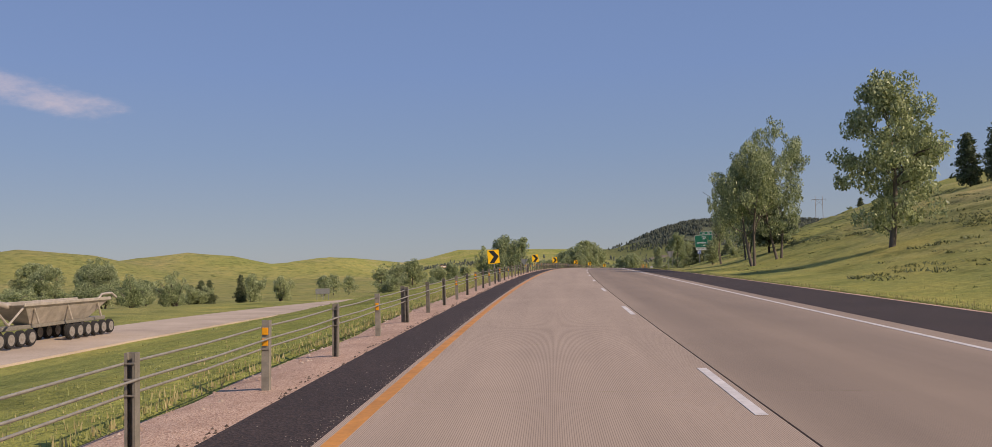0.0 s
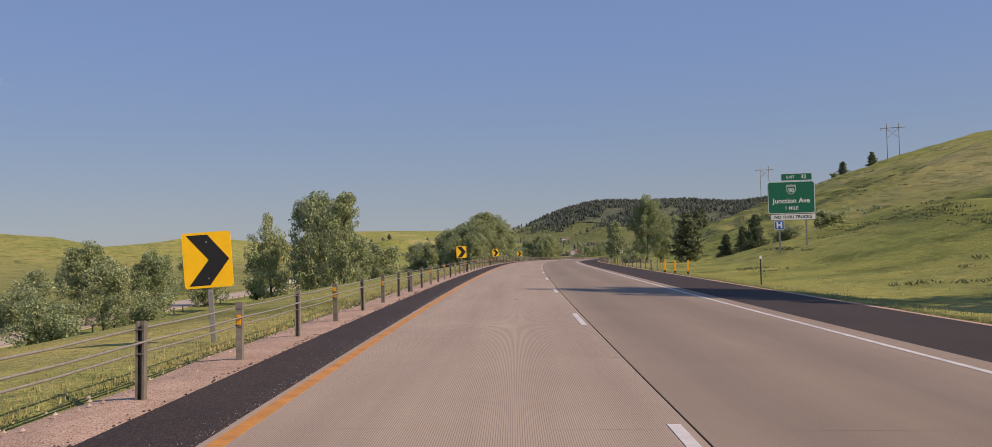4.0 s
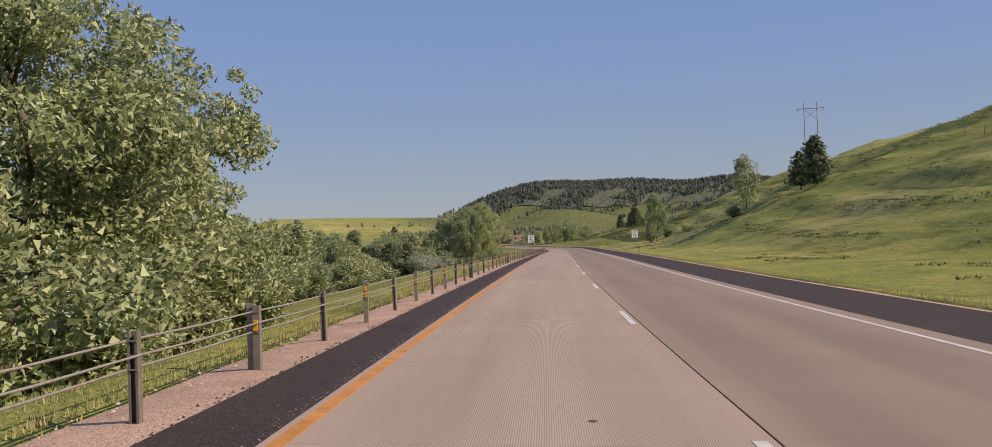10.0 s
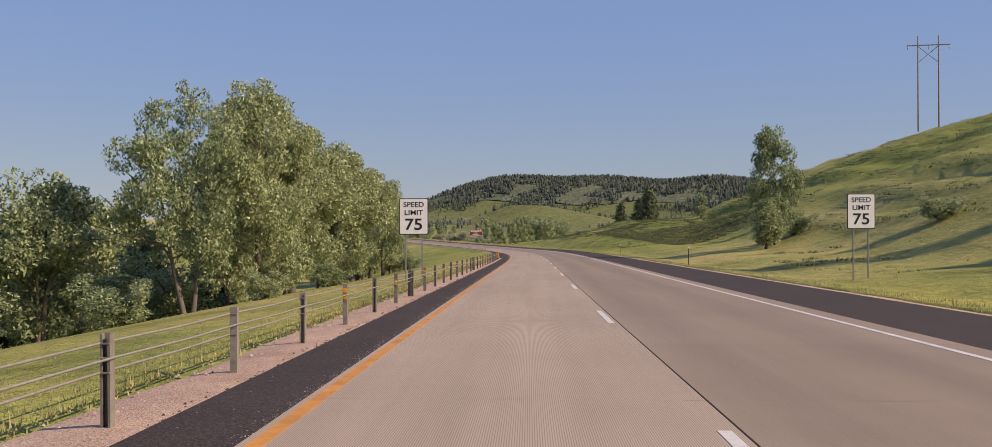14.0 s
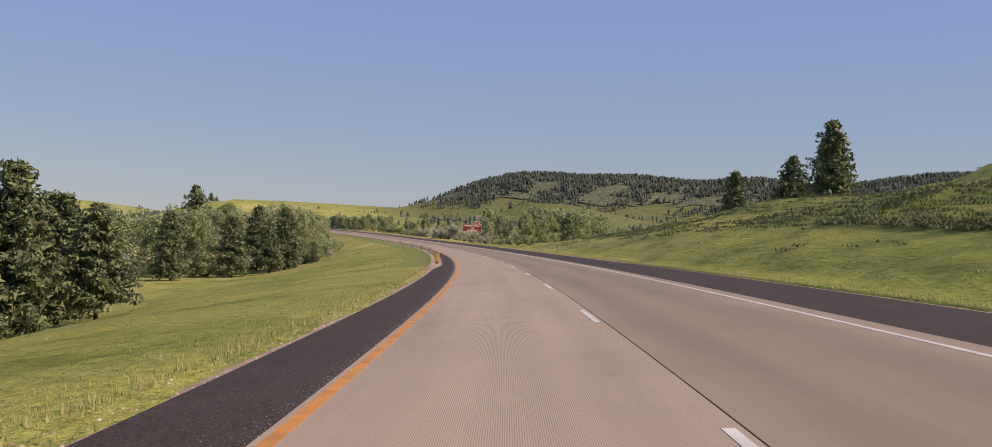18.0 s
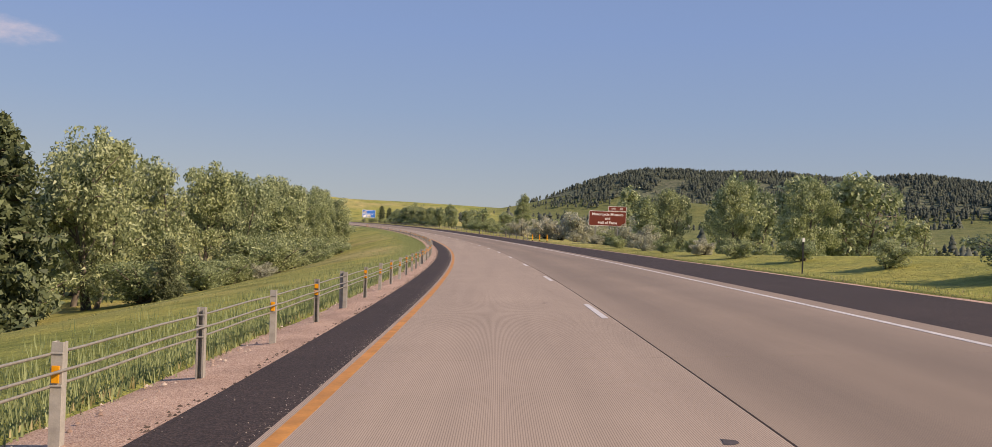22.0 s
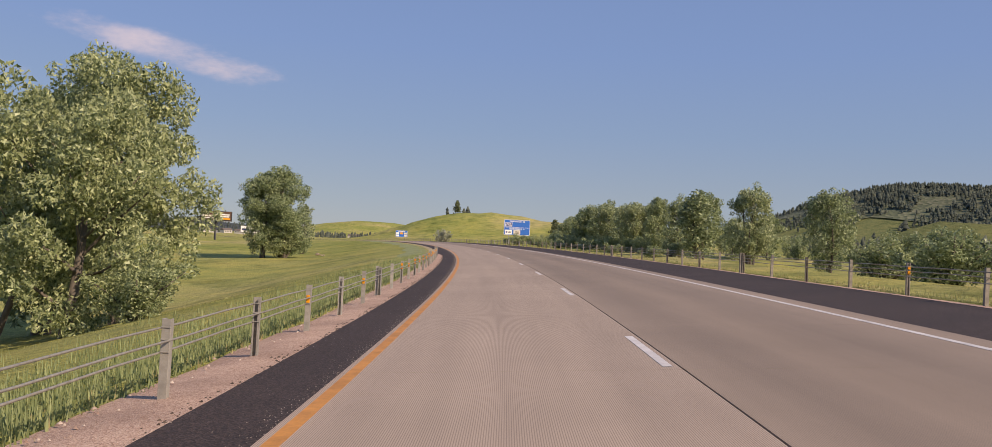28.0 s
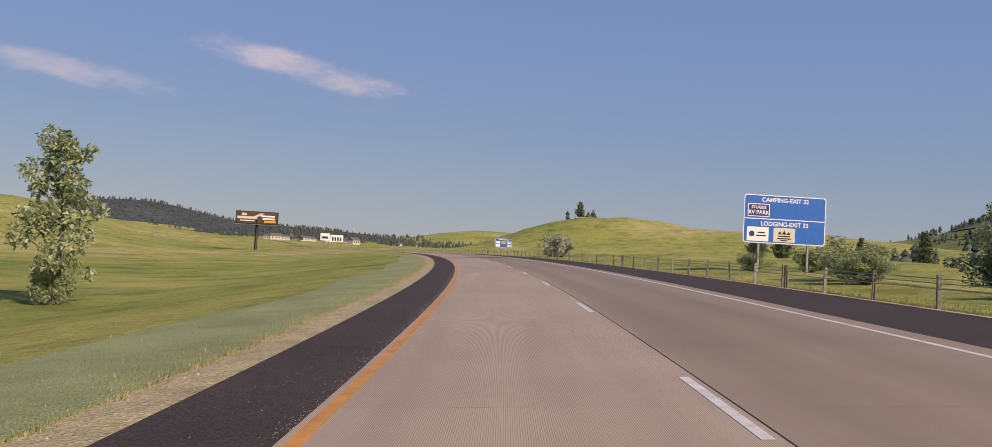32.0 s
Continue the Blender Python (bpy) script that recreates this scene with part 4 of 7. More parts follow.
def bushy(seed, leaves, size, mat):
    """A shrub one unit tall, leafy to the ground."""
    rs = np.random.RandomState(seed)
    pieces, centres, radii = [], [], []
    for k in range(11):
        th, R = rs.uniform(0, 2 * math.pi), rs.uniform(.1, .62)
        tip = Vector((math.cos(th) * R, math.sin(th) * R, rs.uniform(.45, .9) * (1.12 - R * .5)))
        mid = Vector((tip.x * .45, tip.y * .45, tip.z * .6))
        pieces.append(tube([Vector((tip.x * .05, tip.y * .05, -.03)), mid, tip], [.03, .018, .005], 5))
        for q, rr in ((tip, .15), (mid, .2), (mid.lerp(tip, .5), .18), (Vector((mid.x * 1.3, mid.y * 1.3, mid.z * .5)), .17)):
            centres.append(np.array(q) + rs.normal(size=3) * .04)
            radii.append(rr * rs.uniform(.6, 1.15))
    V, F = leaf_cloud(rs, centres, radii, leaves, size)
    V[:, 2] = np.maximum(V[:, 2], -.02)
    zmax = np.percentile(V[:, 2], 99.5)
    tv, tf = join(pieces)
    return mesh_from("trunk", [v / zmax for v in tv], tf, M_BARK, True), fast_mesh("crown", V / zmax, F, mat)


def pine(seed, per, size, mat, wide=.27, low=.10):
    """A pine one unit tall: whorls of drooping boughs with tufts of needles."""
    rs = np.random.RandomState(seed)
    pieces = [tube([(0, 0, -.02), (rs.normal() * .008, rs.normal() * .008, .5), (0, 0, .99)], [.019, .012, .002], 7)]
    centres, radii = [], []
    z = low
    while z < .97:
        f = (z - low) / (1 - low)
        reach = wide * (1.02 - f) ** .62 * (0.75 + .25 * min(1, f * 6)) * rs.uniform(.8, 1.12)
        n = rs.randint(4, 7)
        a0 = rs.uniform(0, 6.28)
        for k in range(n):
            th = a0 + 6.283 * k / n + rs.uniform(-.3, .3)
            R = reach * rs.uniform(.6, 1.18)
            e = Vector((math.cos(th) * R, math.sin(th) * R, z + R * rs.uniform(-.10, .28)))
            s_ = Vector((0, 0, z))
            pieces.append(tube([s_, s_.lerp(e, .55) - Vector((0, 0, .008)), e], [.006, .004, .0012], 4))
            for u in (.45, .72, 1.0):
                centres.append(np.array(s_.lerp(e, u)) + rs.normal(size=3) * .01)
                radii.append((.042 + .04 * (1 - f)) * rs.uniform(.7, 1.25))
        z += rs.uniform(.032, .05)
    centres.append(np.array([0, 0, .98]))
    radii.append(.02)
    V, F = leaf_cloud(rs, centres, radii, per, size, .6)
    tv, tf = join(pieces)
    return mesh_from("trunk", tv, tf, M_PBARK, True), fast_mesh("crown", V, F, mat)


def both(make, near, far, size_near, size_far, best=0, size_best=0):
    """Builds of one kind: finer leaves the nearer the road passes, coarse ones for the rest."""
    a, b = make(near, size_near), make(far, size_far)
    return (make(best, size_best), a, b) if best else (a, a, b)


KINDS = {
    "cotton": [both(lambda n, z, i=i: broadleaf(11 + i, n, z, M_LEAF, .36 + .04 * (i % 3), .13), 16000, 3600, .026, .046, 38000, .0178) for i in range(4)],
    "stems": [both(lambda n, z, i=i: broadleaf(31 + i, n, z, M_LEAF2, .32, .12, 3), 16000, 3600, .026, .046, 38000, .0178) for i in range(3)],
    "slim": [both(lambda n, z, i=i: broadleaf(51 + i, n, z, M_LEAF2, .17, .14), 5500, 2200, .036, .052, 13000, .0225) for i in range(3)],
    "open": [both(lambda n, z, i=i: broadleaf(61 + i, n, z, M_LEAF, .40, .34, 2, .6), 8500, 2500, .028, .050, 20000, .0195) for i in range(2)],
    "sparse": [both(lambda n, z, i=i: broadleaf(58 + i, n, z, M_LEAF2, .21, .10, 1, .34), 3800, 2000, .034, .05, 5200, .029) for i in range(2)],
    "bush": [both(lambda n, z, i=i: bushy(71 + i, n, z, M_LEAF), 9500, 1900, .040, .088) for i in range(3)],
    "silver": [both(lambda n, z, i=i: bushy(81 + i, n, z, M_SILVER), 5200, 1900, .053, .088) for i in range(3)],
    "pine": [both(lambda n, z, i=i: pine(91 + i, n, z, M_NEEDLE, .30 + .05 * (i % 2), .08 + .06 * (i % 2)), 8500, 3400, .040, .058) for i in range(3)],
    "fir": [both(lambda n, z, i=i: pine(101 + i, n, z, M_NEEDLE, .30, .04), 7500, 2400, .037, .066) for i in range(2)],
}
# how far the feet of the trees lie below the road
LOW_L = [(0, 5), (245, 5), (300, 3.1), (341, 2.4), (476, 2.1), (545, 2.2), (620, 3), (726, 3.2), (760, 3.5), (820, 3.5), (870, 2.8), (911, 1.6), (1011, 1.3), (1040, 1)]
LOW_R = [(700, 2), (740, 3.2), (800, 3.2), (841, 3), (900, 1.2), (950, 2.2), (985, 2.0), (1007, 1.2), (1060, 1)]
WORDS = {"cotton": ("tall green cottonwood with a broad leafy crown on the grass", "tree"), "stems": ("several-stemmed green broadleaf tree on the grass", "tree"),
         "slim": ("slender young green poplar on the grass", "tree"), "sparse": ("thin young cottonwood with gaps between its leafy sprays", "tree"), "open": ("leaning open-crowned cottonwood with bare limbs showing", "tree"),
         "bush": ("rounded dark green shrub on the grass", "shrub"), "silver": ("silvery grey-green wild olive bush beside the road", "shrub"),
         "pine": ("dark green ponderosa pine with drooping boughs", "pine tree"), "fir": ("dense dark green conifer leafy to the ground", "conifer")}
NAMES = {"cotton": "cottonwood_tree", "stems": "broadleaf_tree", "slim": "poplar_tree", "open": "cottonwood_tree", "sparse": "cottonwood_tree", "bush": "shrub", "silver": "olive_bush", "pine": "pine_tree", "fir": "conifer"}
tree_rnd = random.Random(77)


def plant(kind, s, d, height, wide=1.0, which=None, lift=0.0):
    k = tree_rnd.randrange(len(KINDS[kind])) if which is None else which % len(KINDS[kind])
    p = ground(s, d) + Vector((0, 0, lift - .03))
    tab = LOW_L if d < 0 else LOW_R if 700 < s < 1060 else None
    if kind in ("cotton", "stems", "open") and wide < .95:
        wide = min(wide * 1.18, 1.1)
    if tab and abs(d) < 62:
        want = float(line(s)[2] + sway(s, d)) + height - float(np.interp(s, [r[0] for r in tab], [r[1] for r in tab])) - p.z
        height = max(want, height * .55)
    sc = Matrix.Diagonal((height * wide, height * wide, height, 1))
    m = Matrix.Translation(p) @ pose(0, 0, 0, tree_rnd.uniform(-2, 2), tree_rnd.uniform(-2, 2), tree_rnd.uniform(0, 360))
    t = thing(NAMES[kind], m @ sc, *WORDS[kind], group="")
    a, b = KINDS[kind][k][0 if -20.6 < d < 23 and s < 1046 and height > 8 or s == 1011 or 555 < s < 574 and -27 < d < 0 else 1 if -46 < d < 36 and s < 1050 or s < 260 and -125 < d < 0 else 2]
    part("trunk", a, None, t)
    part("crown", b, None, t)
    return t


# right-hand slope at the start
for a in (("cotton", 65, 23.9, 12.7, .66, 1), ("cotton", 104, 38, 11.6, .66, 2), ("open", 90, 18.6, 12.6, .62, 0), ("open", 92, 21.6, 14.4, .5, 1), ("open", 120, 19.4, 10.6, .36, 1), ("open", 112, 21.6, 12.6, .42, 0), ("cotton", 146, 27, 15.0, .62, 0),
          ("pine", 110, 24, 8.2, 1.0), ("slim", 131, 19.5, 3.6, 1.6),
          ("pine", 150, 63, 9, .9), ("pine", 146, 66, 10, .9), ("pine", 156, 71, 9, .9), ("bush", 160, 26, 1.5, 1.3), ("bush", 236, 36.4, 2.6, 1.6), ("bush", 240, 33, 2.4, 1.5), ("bush", 244, 40, 2.6, 1.5), ("bush", 262, 52, 2.6, 1.8), ("bush", 270, 56, 2.4, 1.8),
          # by the exit sign and after
          ("cotton", 283, 18.4, 12.0, .6, 0), ("stems", 289, 21.5, 9.6, .6, 1), ("slim", 282, 12.5, 7.6, 1.0), ("pine", 278, 25, 8.8, 1.15), ("fir", 268, 30, 4.6, 1.1), ("fir", 266, 32.5, 5.2, 1.0), ("fir", 259, 33, 6.4, 1.0), ("bush", 276, 14.5, 1.7, 1.6), ("bush", 271, 15.5, 1.8, 1.7), ("bush", 286, 15, 2.0, 1.4),
          ("pine", 451, 42.4, 7.9, 1.1), ("pine", 459, 42.0, 6.6, 1.0), ("pine", 462, 45, 8.5, 1.0), ("cotton", 475, 36.1, 10.2, .62), ("cotton", 512, 23.1, 11.2, .5), ("slim", 509, 21.5, 4.6, 1.5), ("bush", 516, 26, 2.4, 1.4),
          ("slim", 604, 39.8, 5.2, 1.5), ("pine", 676, 42.2, 8.2, 1.0), ("pine", 644, 40.1, 9.4, 1.0), ("pine", 657, 41.5, 7.4, 1.0), ("pine", 664, 47, 5, 1.0), ("pine", 670, 50, 5.4, 1.0), ("slim", 682, 47, 4, 1.4),
          ("bush", 462, 31, 2.0, 1.6), ("bush", 488, 27, 1.8, 1.6), ("bush", 536, 30, 1.8, 1.6), 
          ("pine", 487, 103, 7.2, 1.1), ("pine", 500, 118, 8.5, 1.1), ("pine", 520, 126, 3.5, 1.1), ("bush", 470, 96, 2.2, 1.3)):
    plant(*a)
# left-hand side, down the bank
for a in (("bush", 172, -71.9, 6.2, .7), ("bush", 178, -68, 5.4, .8), ("fir", 176, -76, 6.5, .8), ("pine", 199, -101, 5.2, .9), ("bush", 207, -108, 4.5, 1), ("cotton", 150, -92, 9.5, .95), ("stems", 158, -99, 9, .9), ("cotton", 140, -98, 9, .9), ("stems", 130, -104, 8.5, 1), ("cotton", 116, -90, 8.6, .9), ("stems", 146, -88, 8, 1), ("bush", 142, -80, 4.4, 1.3), ("cotton", 154, -96, 9, .95), ("bush", 138, -86, 4.8, 1.3), ("bush", 164, -80, 4, 1.3), ("fir", 168, -79, 5.2, 1), ("bush", 150, -84, 5, 1.2), ("stems", 136, -92, 8.4, 1), ("bush", 122, -84, 4, 1.4), ("bush", 112, -80, 3.6, 1.5), ("bush", 132, -66, 5.6, .9), ("bush", 126, -70, 5, .9), ("cotton", 100, -96, 8, 1), ("stems", 186, -118, 7, 1), ("cotton", 212, -122, 7.5, 1), ("pine", 228, -116, 7, 1),
          ("cotton", 220, -50, 7.4, .8), ("stems", 232, -58, 6.6, .8), ("bush", 214, -54, 3.2, 1.2), ("stems", 300, -112, 8, .9), ("cotton", 340, -128, 9, .9), ("cotton", 361, -131, 9, .9), ("bush", 190, -36, 2.8, 1.2), ("slim", 236, -13, 5.4, 1.7), ("slim", 246, -21, 3.6, 1.5), ("cotton", 208, -36.5, 6.4, .7), ("stems", 204, -39, 5.4, .8), ("bush", 199, -33, 2.8, 1.1),
          ("stems", 238, -29.6, 14.2, .55), ("cotton", 222, -21.0, 13.0, .52), ("stems", 228, -24, 12.5, .5), ("cotton", 233, -33, 11, .5), ("stems", 244, -26, 9.5, .6), ("cotton", 250, -32, 9, .7), ("bush", 224, -17, 3.4, 1.1), ("bush", 229, -17, 2.8, 1.1), ("stems", 256, -36, 8.5, .7),
          ("slim", 262, -46, 5.6, 1.3), ("bush", 258, -52, 4.4, .9), ("bush", 330, -96, 4, 1),
          ("cotton", 308, -17, 8.2, .75), ("stems", 312, -17, 8.8, .8), ("cotton", 317, -15.9, 10.2, .85), ("open", 322, -19, 12.2, .9), ("cotton", 328, -17.5, 13.6, .98), ("cotton", 335, -16.5, 13.4, .98, 1), ("cotton", 342, -15.4, 12.6, .85, 2), ("stems", 334, -22, 11.4, .9), ("cotton", 347, -18, 10.2, .8), ("open", 312, -22, 8.4, .7), ("stems", 322, -25, 9.5, .7),
          ("cotton", 334, -33, 6.4, .9), ("stems", 341, -36, 6.4, .9), ("cotton", 338, -29, 6.0, .8), ("cotton", 346, -30, 9, .7), ("bush", 306, -12.5, 2.4, 1.3), ("bush", 318, -12.2, 4.4, 1.1), ("bush", 326, -12.8, 4.8, 1.1), ("bush", 333, -12.6, 4.6, 1.1), ("bush", 340, -12.8, 4.2, 1.1), ("bush", 347, -13.5, 3.4, 1.2),
          ("cotton", 417, -77.5, 16.0, .9), ("stems", 424, -74, 15.0, .85), ("cotton", 426, -67, 14, .85), ("stems", 412, -75, 11, .9), ("bush", 412, -76, 4.5, 1.2), ("bush", 421, -69, 4.5, 1.2), ("cotton", 279, -34, 2.0, .8), ("cotton", 414, -137, 14.5, .75), ("pine", 459, -155, 6.2, 1), ("stems", 362, -34, 7.2, .9), ("cotton", 370, -30, 6.8, .9), ("stems", 378, -35, 7.0, .9), ("cotton", 386, -28, 6.6, .9), ("stems", 393, -33, 6.8, .9), ("slim", 398, -27, 6.2, 1.5), ("stems", 402, -36, 6.6, 1), ("bush", 366, -20, 2.2, 1.4), ("bush", 380, -20, 2.2, 1.4), ("bush", 394, -21, 2.4, 1.4),
          ("stems", 430, -27, 2.0, 1.4), ("cotton", 438, -31, 1.8, 1.4), ("pine", 446, -27, 4.4, 1.2), ("cotton", 453, -30, 4.4, 1.0), ("stems", 459, -26, 6.6, .85), ("stems", 424, -27, 2.2, 1.3), ("cotton", 406, -25, 5.2, 1), ("pine", 441, -37, 6.6, 1.1), ("pine", 450, -38, 2.8, 1.2), ("pine", 452, -25, 4.6, 1.2), ("stems", 472, -24, 7.2, .8), ("stems", 415, -30, 5.8, 1), ("pine", 410, -34, 4.8, 1.3), ("pine", 416, -38, 5.2, 1.3), ("stems", 422, -33, 5.0, 1.1), ("bush", 412, -24, 2.6, 1.5), ("bush", 420, -25, 2.8, 1.5), ("silver", 428, -18.5, 2.3, 1.2), ("silver", 434, -17, 2.0, 1.3), ("silver", 440, -20, 2.4, 1.3), ("bush", 446, -21, 3.0, 1.5), ("bush", 450, -18, 2.6, 1.5), ("bush", 455, -23, 3.6, 1.4),
          ("pine", 462, -33, 4.4, 1.1), ("pine", 470, -36, 4.6, 1.1), ("stems", 466, -28, 6.6, 1.0), ("pine", 486, -44, 6.0, 1.1), ("pine", 494, -47, 6.2, 1.1), ("stems", 496, -38, 7.4, .9), ("cotton", 502, -36, 7.8, .8), ("stems", 508, -40, 7.6, .9), ("pine", 517, -55, 5.8, 1.1), ("pine", 524, -52, 5.6, 1.1), ("pine", 490, -27, 5.2, 1.1), ("pine", 498, -25, 5.6, 1.1), ("stems", 505, -24, 7.0, .8), ("bush", 476, -24, 3, 1.4), ("bush", 484, -22, 3, 1.4),
          ("cotton", 476, -14.5, 12.2, .66), ("cotton", 480, -17.5, 11.6, .62), ("stems", 484, -15.5, 10.6, .7), ("cotton", 487, -15.5, 11.8, .85), ("cotton", 494, -14.5, 11.0, .85), ("open", 472, -16.5, 11.2, .6), ("bush", 466, -11, 2.4, 1.3), ("bush", 478, -11, 2.6, 1.4), ("bush", 458, -13, 2.6, 1.4),
          ("cotton", 561, -21, 15.0, .6), ("cotton", 566, -23.5, 16.4, .6), ("stems", 572, -26, 15.4, .55), ("cotton", 557, -25, 15.6, .6), ("stems", 563, -31, 15, .6), ("cotton", 567, -20.4, 13.2, .6), ("stems", 580, -28, 8.5, .9), ("bush", 560, -17, 2.6, 1.5), ("bush", 568, -18, 2.6, 1.5), ("bush", 576, -21, 2.8, 1.5),
          ("pine", 611, -31.5, 10.5, 1.0), ("pine", 606, -35, 9, 1.1), ("pine", 615, -27.3, 7.6, 1.1), ("pine", 622, -33, 9, 1.1), ("fir", 600, -29, 6.5, 1.1), ("pine", 632, -38, 9, 1), ("pine", 700, -44, 10, 1), 
          ("pine", 712, -36, 9.5, 1), ("cotton", 722, -44, 10.5, .8), ("stems", 730, -46, 11, .8), ("cotton", 738, -50, 12, .8), ("stems", 748, -44, 12, .8), ("cotton", 757, -46, 12.4, .8), ("stems", 766, -40, 12, .8), ("pine", 718, -30, 7, 1.1), ("silver", 757, -19, 2.2, 1.5), ("bush", 776, -18.5, 2.6, 1.5), ("bush", 790, -16.5, 2.4, 1.5), ("bush", 808, -15, 2.4, 1.5), ("bush", 818, -14.5, 2.2, 1.5), ("cotton", 716, -50, 10, .9), ("stems", 722, -60, 11, .9), ("cotton", 730, -62, 11, .9), ("stems", 740, -64, 11.5, .9), ("cotton", 750, -58, 12, .9), ("stems", 712, -64, 10.5, .9), ("bush", 714, -46, 2.6, 1.5), ("bush", 722, -42, 2.6, 1.5), ("silver", 728, -38, 2.4, 1.6), ("silver", 716, -55, 2.6, 1.6), ("pine", 726, -27.8, 11.4, .95), ("pine", 737, -34, 12.2, .9), ("pine", 775, -51, 18.0, .75), ("stems", 745, -30, 13, .7), ("cotton", 752, -34, 12.5, .7), ("stems", 760, -30, 12, .7), ("cotton", 768, -27, 12.2, .65), ("stems", 776, -25, 11.6, .7), ("cotton", 786, -24, 11.8, .8), ("stems", 794, -22.5, 11.6, .8), ("cotton", 803, -24, 12.4, .8), ("open", 806, -19.5, 10.8, .65), ("stems", 812, -21, 10.6, .75), ("cotton", 815, -24, 10.4, .75), ("stems", 824, -24, 9.4, .75), ("stems", 832, -22, 8.6, .8), ("cotton", 820, -19, 10.6, .6), ("slim", 830, -16.4, 10.0, 1.3),
          ("bush", 768, -19.5, 4.2, 1.5), ("bush", 774, -18.5, 4.0, 1.5), ("bush", 780, -18, 4.2, 1.4), ("bush", 788, -17.4, 4.0, 1.5), ("bush", 796, -18.4, 4.2, 1.4), ("bush", 804, -17, 3.8, 1.5), ("bush", 812, -17.5, 4.0, 1.4), ("bush", 822, -16.5, 3.8, 1.4), ("bush", 835, -18, 3.8, 1.4), ("bush", 846, -16.5, 3.6, 1.4), ("bush", 742, -25, 3.2, 1.5), ("bush", 752, -23, 3.0, 1.5), ("bush", 762, -23, 2.8, 1.5), ("silver", 770, -21, 2.6, 1.6), ("bush", 733, -30, 2.6, 1.5), ("fir", 740, -22.5, 4.6, .9), ("bush", 784, -18, 2.6, 1.4), ("bush", 766, -22.5, 4.6, 1.2), ("bush", 773, -22, 5.0, 1.2), ("bush", 779, -21.5, 4.8, 1.2), ("bush", 786, -20.5, 4.6, 1.2), ("bush", 798, -17, 2.6, 1.4),
          ("stems", 846, -19, 10.2, .8), ("cotton", 852, -20, 10.4, .8), ("stems", 862, -20, 9.6, .8), ("cotton", 868, -23, 9.8, .8), ("slim", 842, -17, 8, 1.3), ("open", 838, -22, 11, .7),
          ("cotton", 902, -19, 11.4, .72), ("cotton", 909, -19.4, 12.6, .74), ("stems", 911, -24, 11, .7), ("open", 905, -24, 11.4, .7), ("bush", 900, -15, 2.6, 1.3),
          ("cotton", 1011, -27.1, 14.2, 1.02, 1), ("stems", 1011.8, -29.4, 13.2, .95, 0), ("bush", 1010.4, -26.0, 5.6, .9), ("sparse", 1038, -24.4, 8.8, 1.0), ("bush", 1038, -24.8, 2.2, .7), ("bush", 1080, -90, 3, 1.2), ("bush", 1150, -112, 3.6, 1.4), ("bush", 1120, -120, 3.2, 1.6), ("bush", 1160, -100, 3.4, 1.6), ("bush", 1135, -140, 4, 1.4)):
    plant(*a)
